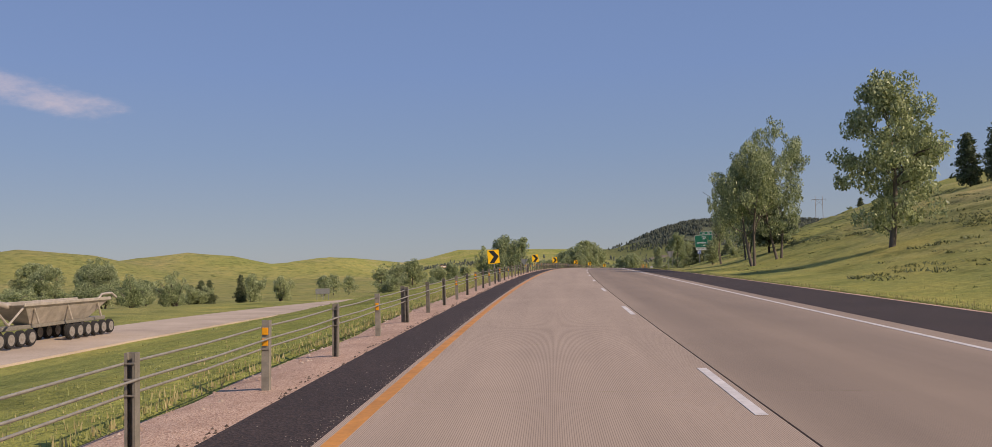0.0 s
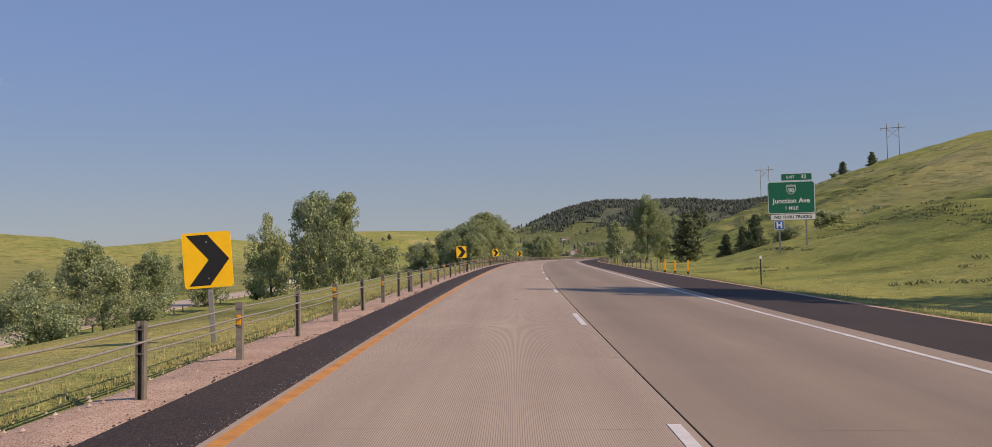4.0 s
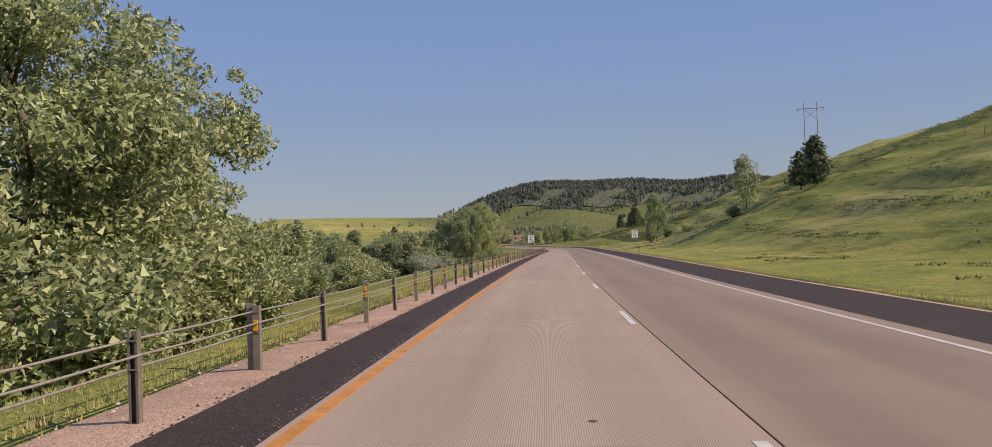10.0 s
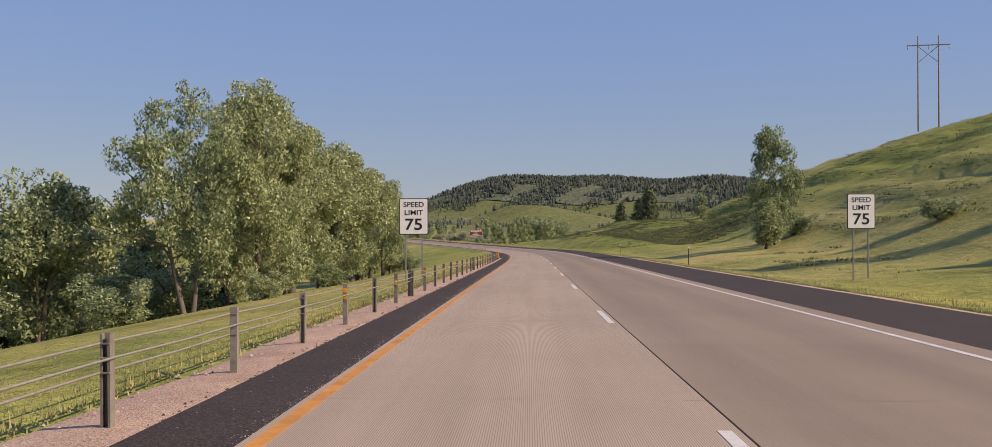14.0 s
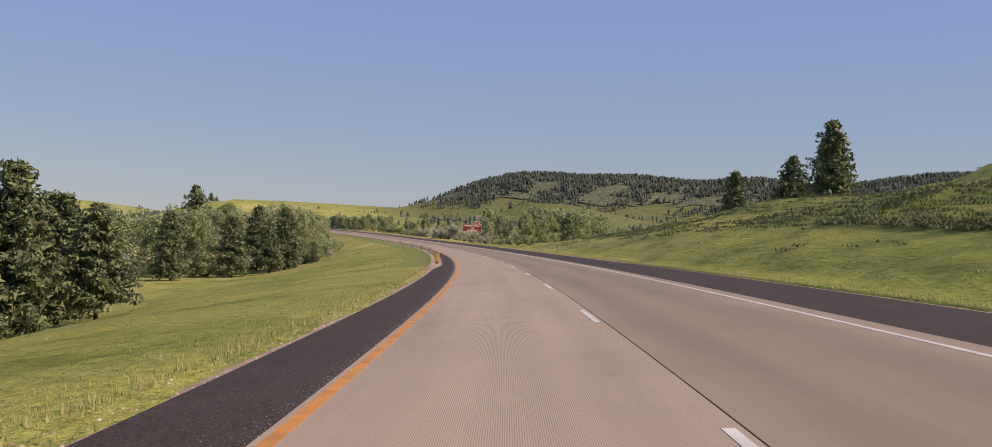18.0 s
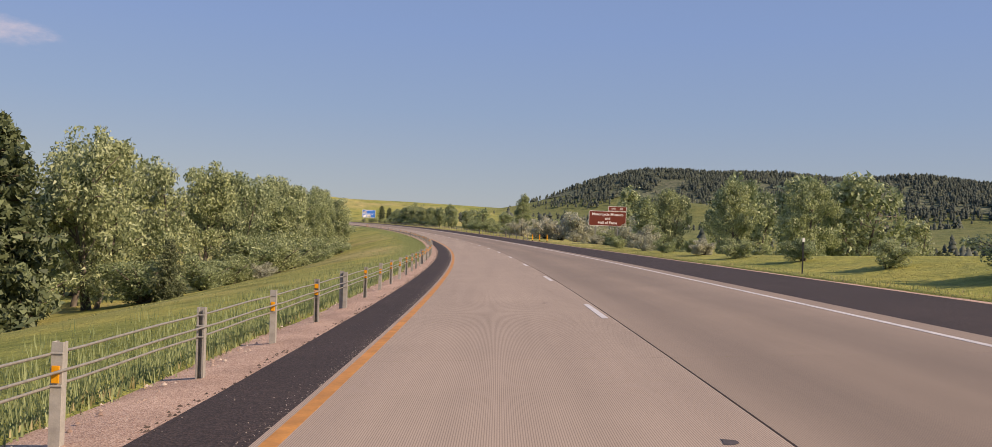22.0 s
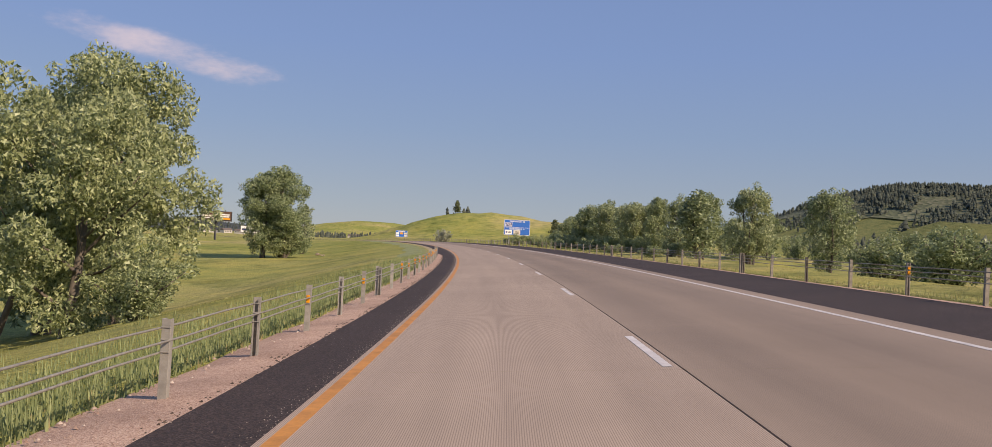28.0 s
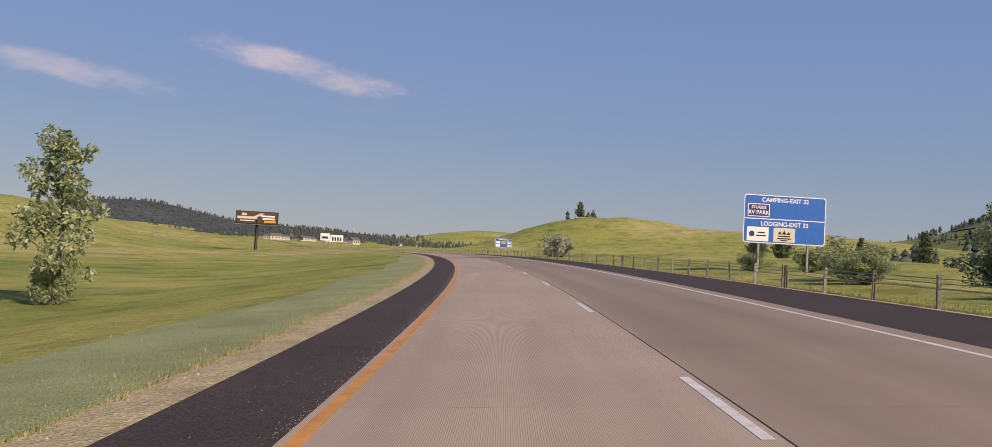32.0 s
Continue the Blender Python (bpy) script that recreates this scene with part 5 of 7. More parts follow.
# right-hand side, past the hill
for a in (("cotton", 806, 67, 12.5, .75), ("stems", 814, 64, 13, .75), ("cotton", 822, 66, 13.5, .72), ("stems", 832, 64, 13.5, .75), ("cotton", 842, 66, 14, .72), ("cotton", 851, 66, 14.5, .72), ("stems", 800, 62.5, 11.5, .8), ("stems", 796, 70, 9.5, .8), ("bush", 804, 63, 5, 1.2), ("bush", 812, 70, 5, 1.2), ("bush", 798, 66, 4.5, 1.2), ("stems", 764, 43, 10.5, .8), ("cotton", 766, 38, 10.5, .7), ("cotton", 773, 32.2, 10.2, .62), ("slim", 775, 22.1, 8.6, 1.15), ("stems", 780, 44, 11, .8), ("cotton", 788, 38.8, 12.0, .66), ("stems", 783, 52.2, 11.6, .8), ("stems", 792, 31, 10, .7), ("cotton", 797, 43, 11.5, .7), ("bush", 764, 24, 3.2, 1.4), ("bush", 756, 27, 3.4, 1.4), ("cotton", 756, 33, 9.4, .7),
          ("silver", 770, 20, 4.9, 1.2), ("silver", 781, 17.6, 2.2, 1.4), ("silver", 796, 18.2, 2.6, 1.2), ("silver", 812, 17.2, 5.2, 1.2), ("bush", 700, 15.5, 1.8, 1.5), ("bush", 708, 15, 2.0, 1.5), ("bush", 717, 15.4, 2.0, 1.5), ("bush", 725, 14.8, 2.2, 1.5), ("silver", 733, 15.2, 2.0, 1.5), ("bush", 741, 14.8, 2.0, 1.5), ("silver", 750, 15.2, 2.2, 1.5), ("bush", 759, 15, 2.0, 1.5), ("silver", 807, 20.7, 6.9, 1.0), ("silver", 812, 19.5, 6.5, 1.1), ("silver", 816, 23, 6.3, 1.1), ("silver", 828, 20, 5.7, 1.2), ("silver", 835, 17.5, 5.7, 1.2), ("silver", 845, 18.5, 4.9, 1.3), ("bush", 800, 24, 4.4, 1.2), ("bush", 838, 21, 4.2, 1.2), ("silver", 826, 28, 5.8, 1.0), ("silver", 815, 32, 6.2, 1.0), ("bush", 790, 26, 5, 1.1),
          ("cotton", 848, 20.5, 10.6, .46), ("slim", 841, 41.4, 12, 1.1), ("slim", 836, 38, 9, 1.1), ("bush", 855, 19, 3.0, 1.4), ("bush", 864, 18, 2.8, 1.4), ("bush", 872, 20, 3.6, 1.3), ("stems", 880, 24, 6, .9), ("bush", 915, 24, 2.8, 1.3),
          ("bush", 890, 26, 3.4, 1.2), ("bush", 898, 24, 3.2, 1.2), ("bush", 906, 23, 3.2, 1.2), ("stems", 922, 24, 6.4, .8), ("stems", 932, 22, 7.4, .8), ("slim", 940, 20, 7.6, 1.5), ("stems", 948, 21, 7.6, .8), ("cotton", 954, 20.4, 7.8, .7), ("stems", 962, 22, 7.6, .7), ("cotton", 967, 30, 8.8, .7), ("stems", 974, 25, 7.6, .7), ("stems", 970, 20.8, 7.2, .85), ("cotton", 985, 21.5, 7.6, .8), ("stems", 1000, 22.5, 7.1, .8), ("cotton", 1010, 23, 4.8, .9), ("stems", 1022, 24.5, 5.4, 1), ("slim", 992, 20.5, 7.4, 1.4), ("bush", 1018, 20, 2.8, 1.4), ("bush", 976, 17, 2.6, 1.4), ("cotton", 982, 28, 7.6, .6), ("slim", 988, 24, 7.5, 1.3), ("stems", 995, 27, 7.8, .7), ("slim", 1001, 25, 8.0, 1.3), ("cotton", 1007, 28.9, 8.8, .5), ("slim", 1013, 27, 6.2, 1.2), ("stems", 1020, 31.3, 6.8, .8), ("stems", 1026, 27, 6.4, .9), ("bush", 1033, 28.3, 6.0, .8), ("bush", 1031, 26, 3.6, 1.2), ("bush", 1047, 18.5, 2.3, 1.5), ("bush", 1029, 17, 3.0, 1.5), ("bush", 1026, 16.2, 2.4, 1.4), ("bush", 1052, 25, 2.8, 1.4), ("silver", 1118, 17, 3.6, 1.2), ("silver", 1122, 19, 3.2, 1.2), ("bush", 943, 18.5, 3.2, 1.4), ("stems", 963, 19.6, 7.6, .9), ("stems", 977, 19.8, 7.8, .9), ("cotton", 990, 21.2, 7.9, .9), ("bush", 951, 18, 3.0, 1.4), ("bush", 958, 18.6, 3.4, 1.4), ("bush", 966, 18.2, 3.2, 1.4), ("bush", 972, 18.8, 3.4, 1.4), ("bush", 980, 18.6, 3.4, 1.4), ("bush", 988, 18.4, 3.2, 1.4), ("bush", 996, 19, 3.4, 1.4), ("bush", 1004, 19.6, 3.2, 1.4), ("bush", 1011, 20.4, 3.4, 1.4), ("bush", 978, 22.5, 4.4, 1.2), ("bush", 992, 23, 4.4, 1.2), ("bush", 1003, 22.5, 4.2, 1.2), ("bush", 950, 14.5, 2.0, 1.5), ("bush", 968, 15, 2.2, 1.5), ("bush", 984, 15, 2.4, 1.5), ("bush", 1000, 15.5, 2.4, 1.5), ("bush", 934, 14.5, 1.8, 1.5), ("bush", 1015, 17, 2.6, 1.4),
          ("pine", 860, 124, 6, 1), ("fir", 866, 132, 5.5, 1), ("pine", 872, 140, 6, 1), ("pine", 856, 136, 5.5, 1), ("bush", 862, 118, 3, 1.3), ("pine", 900, 170, 6.5, 1), ("pine", 910, 178, 6.5, 1), ("pine", 923, 187, 7, 1), ("pine", 1140, 66, 7, 1), ("pine", 1147, 64.7, 8, 1), ("pine", 1120, 80, 6, 1), ("pine", 1180, 112, 7, 1), ("pine", 1426, 149, 9, 1.1), ("pine", 1130, 120, 6, 1), ("bush", 1060, 60, 3, 1.3), ("bush", 1090, 76, 3, 1.3)):
    plant(*a)
# valley thickets between the road and the ridge
thick = random.Random(9)
for k in range(46):
    s, d = thick.uniform(850, 1060), thick.uniform(40, 130)
    plant(thick.choice(("stems", "cotton", "bush")), s, d, thick.uniform(3, 7), .9)
for k in range(26):
    s, d = thick.uniform(700, 860), thick.uniform(90, 240)
    plant(thick.choice(("pine", "bush", "pine")), s, d, thick.uniform(4, 8), 1)


# ---- forest on the ridge ----

def far_forest(name, n, seed, s_rng, d_rng, keep, h, label):
    rs = np.random.RandomState(seed)
    s, d = rs.uniform(*s_rng, n), rs.uniform(*d_rng, n)
    x, y, z = lie(s, d)
    ok = keep(x, y, z, rs)
    x, y, z = x[ok], y[ok], z[ok]
    m = len(x)
    H = rs.uniform(*h, m)
    R = H * rs.uniform(.19, .30, m)
    verts = np.zeros((m, 3 * 6 + 3, 3))
    for t in range(3):
        z0, z1, w = (.16, .62, .85), (.38, .86, 1.0), (.66, 1.0, .72)
        lo, hi, ww = (z0, z1, w)[t]
        for k in range(6):
            a = k * 1.0472 + rs.uniform(-.4, .4, m)
            rr = R * ww * rs.uniform(.65, 1.3, m)
            verts[:, t * 7 + k] = np.stack([x + np.cos(a) * rr, y + np.sin(a) * rr, z + H * (lo + rs.uniform(-.05, .05, m))], -1)
        verts[:, t * 7 + 6] = np.stack([x + rs.normal(size=m) * .1, y, z + H * hi], -1)
    f1 = np.array([(t * 7 + k, t * 7 + (k + 1) % 6, t * 7 + 6) for t in range(3) for k in range(6)])
    F = (np.arange(m)[:, None, None] * 21 + f1[None]).reshape(-1, 3)
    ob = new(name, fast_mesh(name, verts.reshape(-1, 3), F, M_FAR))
    return tagged(ob, label, "forest", kind="stuff")


def patchy(x, y, k=.006):
    return np.sin(x * k * 1.3 + 1) * np.sin(y * k * 1.7 + 2) + .6 * np.sin(x * k * 3.1 + y * k * 2.3) + .5 * np.sin(x * k * 6.7 - y * k * 5.3 + 1)


def ridge_rise(x, y, hills):
    z = 0
    for hx, hy, hh, ra, rb, deg in hills:
        c, q = math.cos(radians(deg)), math.sin(radians(deg))
        u, v = (x - hx) * c + (y - hy) * q, -(x - hx) * q + (y - hy) * c
        z = z + hh * np.exp(-((u / ra) ** 2 + (v / rb) ** 2) ** 1.2 * 1.1)
    return z


def mantle(name, hills, least, lift, mat, s_rng, d_rng, label):
    """A cover laid over the hills where they stand higher than the plain."""
    s, d = np.meshgrid(np.arange(*s_rng), np.arange(*d_rng), indexing="ij")
    x, y, z = lie(s, d)
    rise = ridge_rise(x, y, hills) + 3 * patchy(x, y, .012)
    n = s.shape[1]
    keep = (rise[:-1, :-1] > least) & (rise[1:, 1:] > least)
    F = [(i * n + j, i * n + j + 1, (i + 1) * n + j + 1, (i + 1) * n + j) for i, j in zip(*np.nonzero(keep))]
    V = np.stack([x, y, z + lift], -1).reshape(-1, 3)
    used = sorted({k for f in F for k in f})
    at = {k: i for i, k in enumerate(used)}
    return tagged(new(name, mesh_from(name, V[used], [tuple(at[k] for k in f) for f in F], mat, True)), label, "forest", kind="structure")


CLEARINGS = [(198, 2010, 52, 42), (255, 1855, 70, 44), (298, 1890, 42, 40), (428, 1832, 40, 38), (484, 1750, 58, 40), (363, 1926, 36, 26), (462, 1866, 30, 26), (530, 1794, 38, 32), (560, 1736, 70, 36)]


def wooded(x, y, rs):
    """Away from the grassy clearings on the ridge's flank."""
    out_ = np.full(len(x), True)
    for cx, cy, rx, ry in CLEARINGS:
        out_ &= np.hypot((x - cx) / rx, (y - cy) / ry) > .55 + rs.uniform(0, .6, len(x))
    return out_


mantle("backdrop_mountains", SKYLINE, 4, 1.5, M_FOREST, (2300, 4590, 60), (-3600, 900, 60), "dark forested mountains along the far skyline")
# added dark sheet paints shade into the gaps between the ridge pines
mantle("shaded_forest_floor", RIDGE, 30, 1.2, M_FLOOR, (500, 2600, 24), (260, 1700, 24), "ground under the pines of the ridge, darkened for their shade")
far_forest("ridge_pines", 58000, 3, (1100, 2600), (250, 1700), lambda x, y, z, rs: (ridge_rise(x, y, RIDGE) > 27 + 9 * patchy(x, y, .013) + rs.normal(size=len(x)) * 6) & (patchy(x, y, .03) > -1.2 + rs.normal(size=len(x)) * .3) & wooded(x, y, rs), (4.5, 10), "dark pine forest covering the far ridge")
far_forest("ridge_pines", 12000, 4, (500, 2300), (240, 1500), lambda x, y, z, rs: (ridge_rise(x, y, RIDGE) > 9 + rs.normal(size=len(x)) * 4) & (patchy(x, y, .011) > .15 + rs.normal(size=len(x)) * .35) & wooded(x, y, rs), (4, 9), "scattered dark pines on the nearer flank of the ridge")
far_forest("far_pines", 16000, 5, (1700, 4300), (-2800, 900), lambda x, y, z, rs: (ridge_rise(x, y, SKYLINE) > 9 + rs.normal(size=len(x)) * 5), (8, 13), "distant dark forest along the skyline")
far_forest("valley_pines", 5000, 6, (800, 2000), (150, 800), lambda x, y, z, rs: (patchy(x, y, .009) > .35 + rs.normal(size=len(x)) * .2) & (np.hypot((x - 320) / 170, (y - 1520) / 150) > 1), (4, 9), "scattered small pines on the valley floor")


# ---- signs ----
def lettering(text, size, mat, x, z, parent, align="CENTER", bold=.02, y=-.026, stretch=1.0, name="lettering"):
    cu = bpy.data.curves.new("lettering", "FONT")
    cu.body, cu.size, cu.align_x, cu.align_y, cu.offset, cu.extrude = text, size, align, "CENTER", bold * size, .001
    tmp = bpy.data.objects.new("tmp", cu)
    scene.collection.objects.link(tmp)
    me = bpy.data.meshes.new_from_object(tmp.evaluated_get(bpy.context.evaluated_depsgraph_get()))
    bpy.data.objects.remove(tmp)
    bpy.data.curves.remove(cu)
    me.transform(Matrix.Translation((x, y, z)) @ Matrix.Rotation(radians(90), 4, "X") @ Matrix.Diagonal((stretch, 1, 1, 1)))
    me.materials.clear()
    me.materials.append(mat)
    return part(name, me, None, parent)


def plate(x0, x1, z0, z1, y0, y1, rad, seg=5):
    """A flat plate with round corners."""
    ring = []
    for cx, cz, a0 in ((x1 - rad, z1 - rad, 0), (x0 + rad, z1 - rad, 90), (x0 + rad, z0 + rad, 180), (x1 - rad, z0 + rad, 270)):
        for k in range(seg + 1):
            a = radians(a0 + 90 * k / seg)
            ring.append((cx + rad * math.cos(a), cz + rad * math.sin(a)))
    n = len(ring)
    V = [(x, y0, z) for x, z in ring] + [(x, y1, z) for x, z in ring]
    F = [tuple(range(n)), tuple(range(2 * n - 1, n - 1, -1))] + [(k + n, (k + 1) % n + n, (k + 1) % n, k) for k in range(n)]
    me = bpy.data.meshes.new("plate")
    me.from_pydata(V, [], F)
    return me


def board(parent, x0, x1, z0, z1, face, rim=None, rad=.12, edge=.05, name="panel", y=0.0):
    """A sign panel: back plate, border and face."""
    p = part(name, plate(x0, x1, z0, z1, y - .012, y + .012, rad), rim or face, parent)
    if rim:
        i = edge * .45
        part("face", plate(x0 + .012, x1 - .012, z0 + .012, z1 - .012, y - .015, y - .013, rad), face, p)
        part("border", plate(x0 + i, x1 - i, z0 + i, z1 - i, y - .018, y - .0155, rad * .9), rim, p)
        part("field", plate(x0 + i + edge, x1 - i - edge, z0 + i + edge, z1 - i - edge, y - .021, y - .0185, rad * .75), face, p)
    return p


def legs(parent, xs, z0s, z1, w=.1, deep=.08):
    for x, z0 in zip(xs, z0s):
        bm = bmesh.new()
        box(bm, x - w / 2, x + w / 2, .02, .032, z0, z1, .002)
        box(bm, x - w / 2, x + w / 2, .02 + deep - .012, .02 + deep, z0, z1, .002)
        box(bm, x - .008, x + .008, .032, .02 + deep - .012, z0, z1)
        part("leg", bm, M_GALV, parent)


def sign_at(name, s, d, label, turn=0.0, category="road sign", group="", roll=0.0):
    p = ground(s, d)
    return thing(name, Matrix.Translation(p) @ pose(0, 0, 0, 0, roll, heading(s) + turn), label, category, group), float(line(s)[2] + sway(s, d)) - p.z


for s, roll in ((56.4, -4), (103.2, -5), (139.3, -3), (192.0, -1), (236.1, -7), (281, -3)):
    t, up = sign_at("chevron_sign", s, -4.45, "square yellow sign with a black chevron behind the barrier", 7, "road sign", "chevron signs on the bend", roll)
    z0 = up + .83
    p = board(t, -.385, .385, z0, z0 + .90, M_SIGNY, None, .05)
    c = z0 + .45
    V = [(-.31, c + .41), (.02, c + .41), (.345, c), (.02, c - .41), (-.31, c - .41), (.02, c)]
    me = bpy.data.meshes.new("chevron")
    me.from_pydata([(x, -.016, z) for x, z in V], [], [(0, 5, 2, 1), (5, 4, 3, 2)])
    part("chevron", me, M_BLACK, p)
    part("post", boxm(-.04, .04, .012, .06, -.4, z0 + .84, .004), M_GALV, t)
    for z in (.15, .74):
        part("bolt", boxm(-.012, .012, -.022, -.014, z0 + z - .012, z0 + z + .012), M_GALV, p)

# green exit sign with its plates
t, up = sign_at("exit_sign", 204, 24.3, "large green motorway exit sign on two steel posts in the grass", -8)
z0 = up + 4.75
g = board(t, -2.03, 2.03, z0, z0 + 2.9, M_GREEN, M_SWHITE, .24, .045)
lettering("Junction Ave", .62, M_SWHITE, 0, z0 + 1.14, g)
lettering("1 MILE", .42, M_SWHITE, 0, z0 + .48, g)
ring = [(0, 1), (.28, .86), (.55, .95), (.72, .78), (.80, .3), (.66, -.35), (.35, -.8), (0, -1), (-.35, -.8), (-.66, -.35), (-.80, .3), (-.72, .78), (-.55, .95), (-.28, .86)]
for nm, k, y, m in (("shield_rim", .50, -.024, M_SWHITE), ("shield", .45, -.027, M_GREEN)):
    me = bpy.data.meshes.new(nm)
    me.from_pydata([(x * k * 1.12, y, z0 + 2.16 + z * k * .92) for x, z in ring][::-1], [], [tuple(range(14))])
    part(nm, me, m, g)
part("shield_bar", boxm(-.42, .42, -.030, -.0275, z0 + 2.38, z0 + 2.41), M_SWHITE, g)
lettering("90", .5, M_SWHITE, 0, z0 + 2.08, g, y=-.031)
lettering("INTERSTATE", .11, M_SWHITE, 0, z0 + 2.48, g, y=-.031)
e = board(t, -.85, 1.85, z0 + 2.94, z0 + 3.62, M_GREEN, M_SWHITE, .1, .035, "exit_tab")
lettering("EXIT", .34, M_SWHITE, -.02, z0 + 3.27, e)
lettering("32", .48, M_SWHITE, 1.1, z0 + 3.28, e)
w = board(t, -1.85, 2.05, z0 - .60, z0 - .03, M_SWHITE, M_BLACK, .08, .02, "truck_plate")
lettering("NO THRU TRUCKS", .36, M_BLACK, .1, z0 - .32, w, stretch=1.05)
h = board(t, -1.52, -.68, z0 - 1.42, z0 - .62, M_BLUE, M_SWHITE, .07, .03, "hospital_plate")
lettering("H", .72, M_SWHITE, -1.1, z0 - 1.03, h, bold=.05)
legs(t, (-1.09, 1.23), (-.9, -.3), z0 + 2.7, .14, .12)

# speed limit signs
for s, d, top, xs in ((468, 14.35, 3.6, (-.32, .32)), (466, -4.6, 3.4, (-.34, .34))):
    t, up = sign_at("speed_limit_sign", s, d, "white speed limit sign with black lettering on steel posts", 3, "road sign", "speed limit signs")
    z1 = up + top
    g = board(t, -.60, .60, z1 - 1.5, z1, M_SWHITE, M_BLACK, .06, .022)
    lettering("SPEED", .30, M_BLACK, 0, z1 - .27, g, bold=.01, stretch=1.05)
    lettering("LIMIT", .30, M_BLACK, 0, z1 - .60, g, bold=.01, stretch=1.1)
    lettering("75", .66, M_BLACK, 0, z1 - 1.10, g, bold=.015, stretch=1.15)
    legs(t, xs, [-.4] * len(xs), z1 - .1, .06, .05)

# brown museum sign
t, up = sign_at("museum_sign", 802, 24.45, "brown motorcycle museum sign with white lettering on two posts", -4)
z0 = up + 1.8
g = board(t, -2.85, 2.85, z0, z0 + 2.25, M_BROWN, M_SWHITE, .2, .045)
for tx, z in (("Motorcycle Museum", 1.74), ("and", 1.13), ("Hall of Fame", .48)):
    lettering(tx, .56, M_SWHITE, 0, z0 + z, g, stretch=1.03)
e = board(t, .05, 2.85, z0 + 2.29, z0 + 3.0, M_BROWN, M_SWHITE, .1, .035, "exit_tab")
lettering("EXIT", .32, M_SWHITE, .88, z0 + 2.63, e)
lettering("32", .46, M_SWHITE, 2.05, z0 + 2.64, e)
legs(t, (-1.8, 1.58), (-.6, -.6), z0 + 2.1, .14, .12)

# blue services sign
M_NAVY = simple("navy_panel", (.02, .03, .16), .5)
M_RED = simple("dark_red_panel", (.30, .03, .05), .5)
M_CREAM = simple("cream_panel", (.62, .57, .47), .5)
t, up = sign_at("services_sign", 1046, 20.3, "large blue camping and lodging sign on two steel posts", 2)
z0 = up + 1.7
g = board(t, -2.9, 2.9, z0, z0 + 3.3, M_BLUE, M_SWHITE, .22, .05)
part("divider", boxm(-2.8, 2.8, -.024, -.0215, z0 + 1.63, z0 + 1.69), M_SWHITE, g)
lettering("CAMPING-EXIT 32", .40, M_SWHITE, 0, z0 + 2.95, g, stretch=1.02)
lettering("LODGING-EXIT 32", .40, M_SWHITE, 0, z0 + 1.33, g, stretch=1.02)
a = part("camping_panel", plate(-2.62, -1.08, z0 + 1.80, z0 + 2.68, -.026, -.0215, .05), M_SWHITE, g)
part("camping_field", plate(-2.57, -1.13, z0 + 1.85, z0 + 2.63, -.029, -.0265, .04), M_NAVY, a)
part("camping_band", boxm(-2.5, -1.2, -.031, -.0293, z0 + 2.56, z0 + 2.60), M_RED, a)
lettering("STURGIS", .27, M_SWHITE, -1.85, z0 + 2.42, a, y=-.032)
lettering("RV PARK", .37, M_SWHITE, -1.85, z0 + 2.08, a, y=-.032)
for x, nm in ((-1.86, "lodging_panel"), (.0, "lodging_panel")):
    a = part(nm, plate(x - .76, x + .76, z0 + .14, z0 + 1.1, -.026, -.0215, .05), M_SWHITE if x < -1 else M_CREAM, g, "pale lodging panel with a small emblem")
    if x < -1:
        bm = bmesh.new()
        bmesh.ops.create_cone(bm, cap_ends=True, segments=18, radius1=.2, radius2=.2, depth=.004, matrix=Matrix.Translation((x - .42, -.028, z0 + .62)) @ Matrix.Rotation(radians(90), 4, "X"))
        part("emblem", bm, M_NAVY, a)
        for z, ww in ((.72, .26), (.52, .34)):
            part("bar", boxm(x + .24 - ww, x + .24 + ww, -.029, -.0265, z0 + z - .045, z0 + z + .045), M_BLACK, a)
    else:
        for k, (dx, hh) in enumerate(((-.3, .2), (0, .3), (.3, .2))):
            me = bpy.data.meshes.new("emblem")
            me.from_pydata([(dx - .16 + x, -.0285, z0 + .66), (dx + .16 + x, -.0285, z0 + .66), (dx + x, -.0285, z0 + .66 + hh)], [], [(0, 1, 2)])
            part("emblem", me, M_BLACK, a)
        for z, ww in ((.54, .42), (.38, .5), (.25, .24)):
            part("bar", boxm(x - ww, x + ww, -.029, -.0265, z0 + z - .04, z0 + z + .04), M_BLACK, a)
legs(t, (-1.75, 1.72), (-.6, -.6), z0 + 3.1, .14, .12)

# second services sign, farther on
t = thing("services_sign", Matrix.Translation((-63.6, 1272, float(line(1290)[2]) - .5)) @ pose(0, 0, 0, 0, 0, 26), "distant blue services sign with pale panels on two posts", "road sign")
z0 = 4.1
g = board(t, -3.0, 3.0, z0, z0 + 3.3, M_BLUE, M_SWHITE, .22, .05)
for x, m in ((-2, M_SWHITE), (0, M_ORANGE), (2, M_CREAM)):
    for z in (.25, 1.4):
        if not (x == 0 and z < 1):
            part("logo_panel", plate(x - .75, x + .75, z0 + z, z0 + z + .9, -.027, -.0215, .05), m, g)
part("bar", boxm(-1.8, 1.8, -.027, -.0215, z0 + 2.72, z0 + 2.95), M_SWHITE, g)
legs(t, (-1.8, 1.8), (-4, -4), z0 + 3.1, .14, .12)

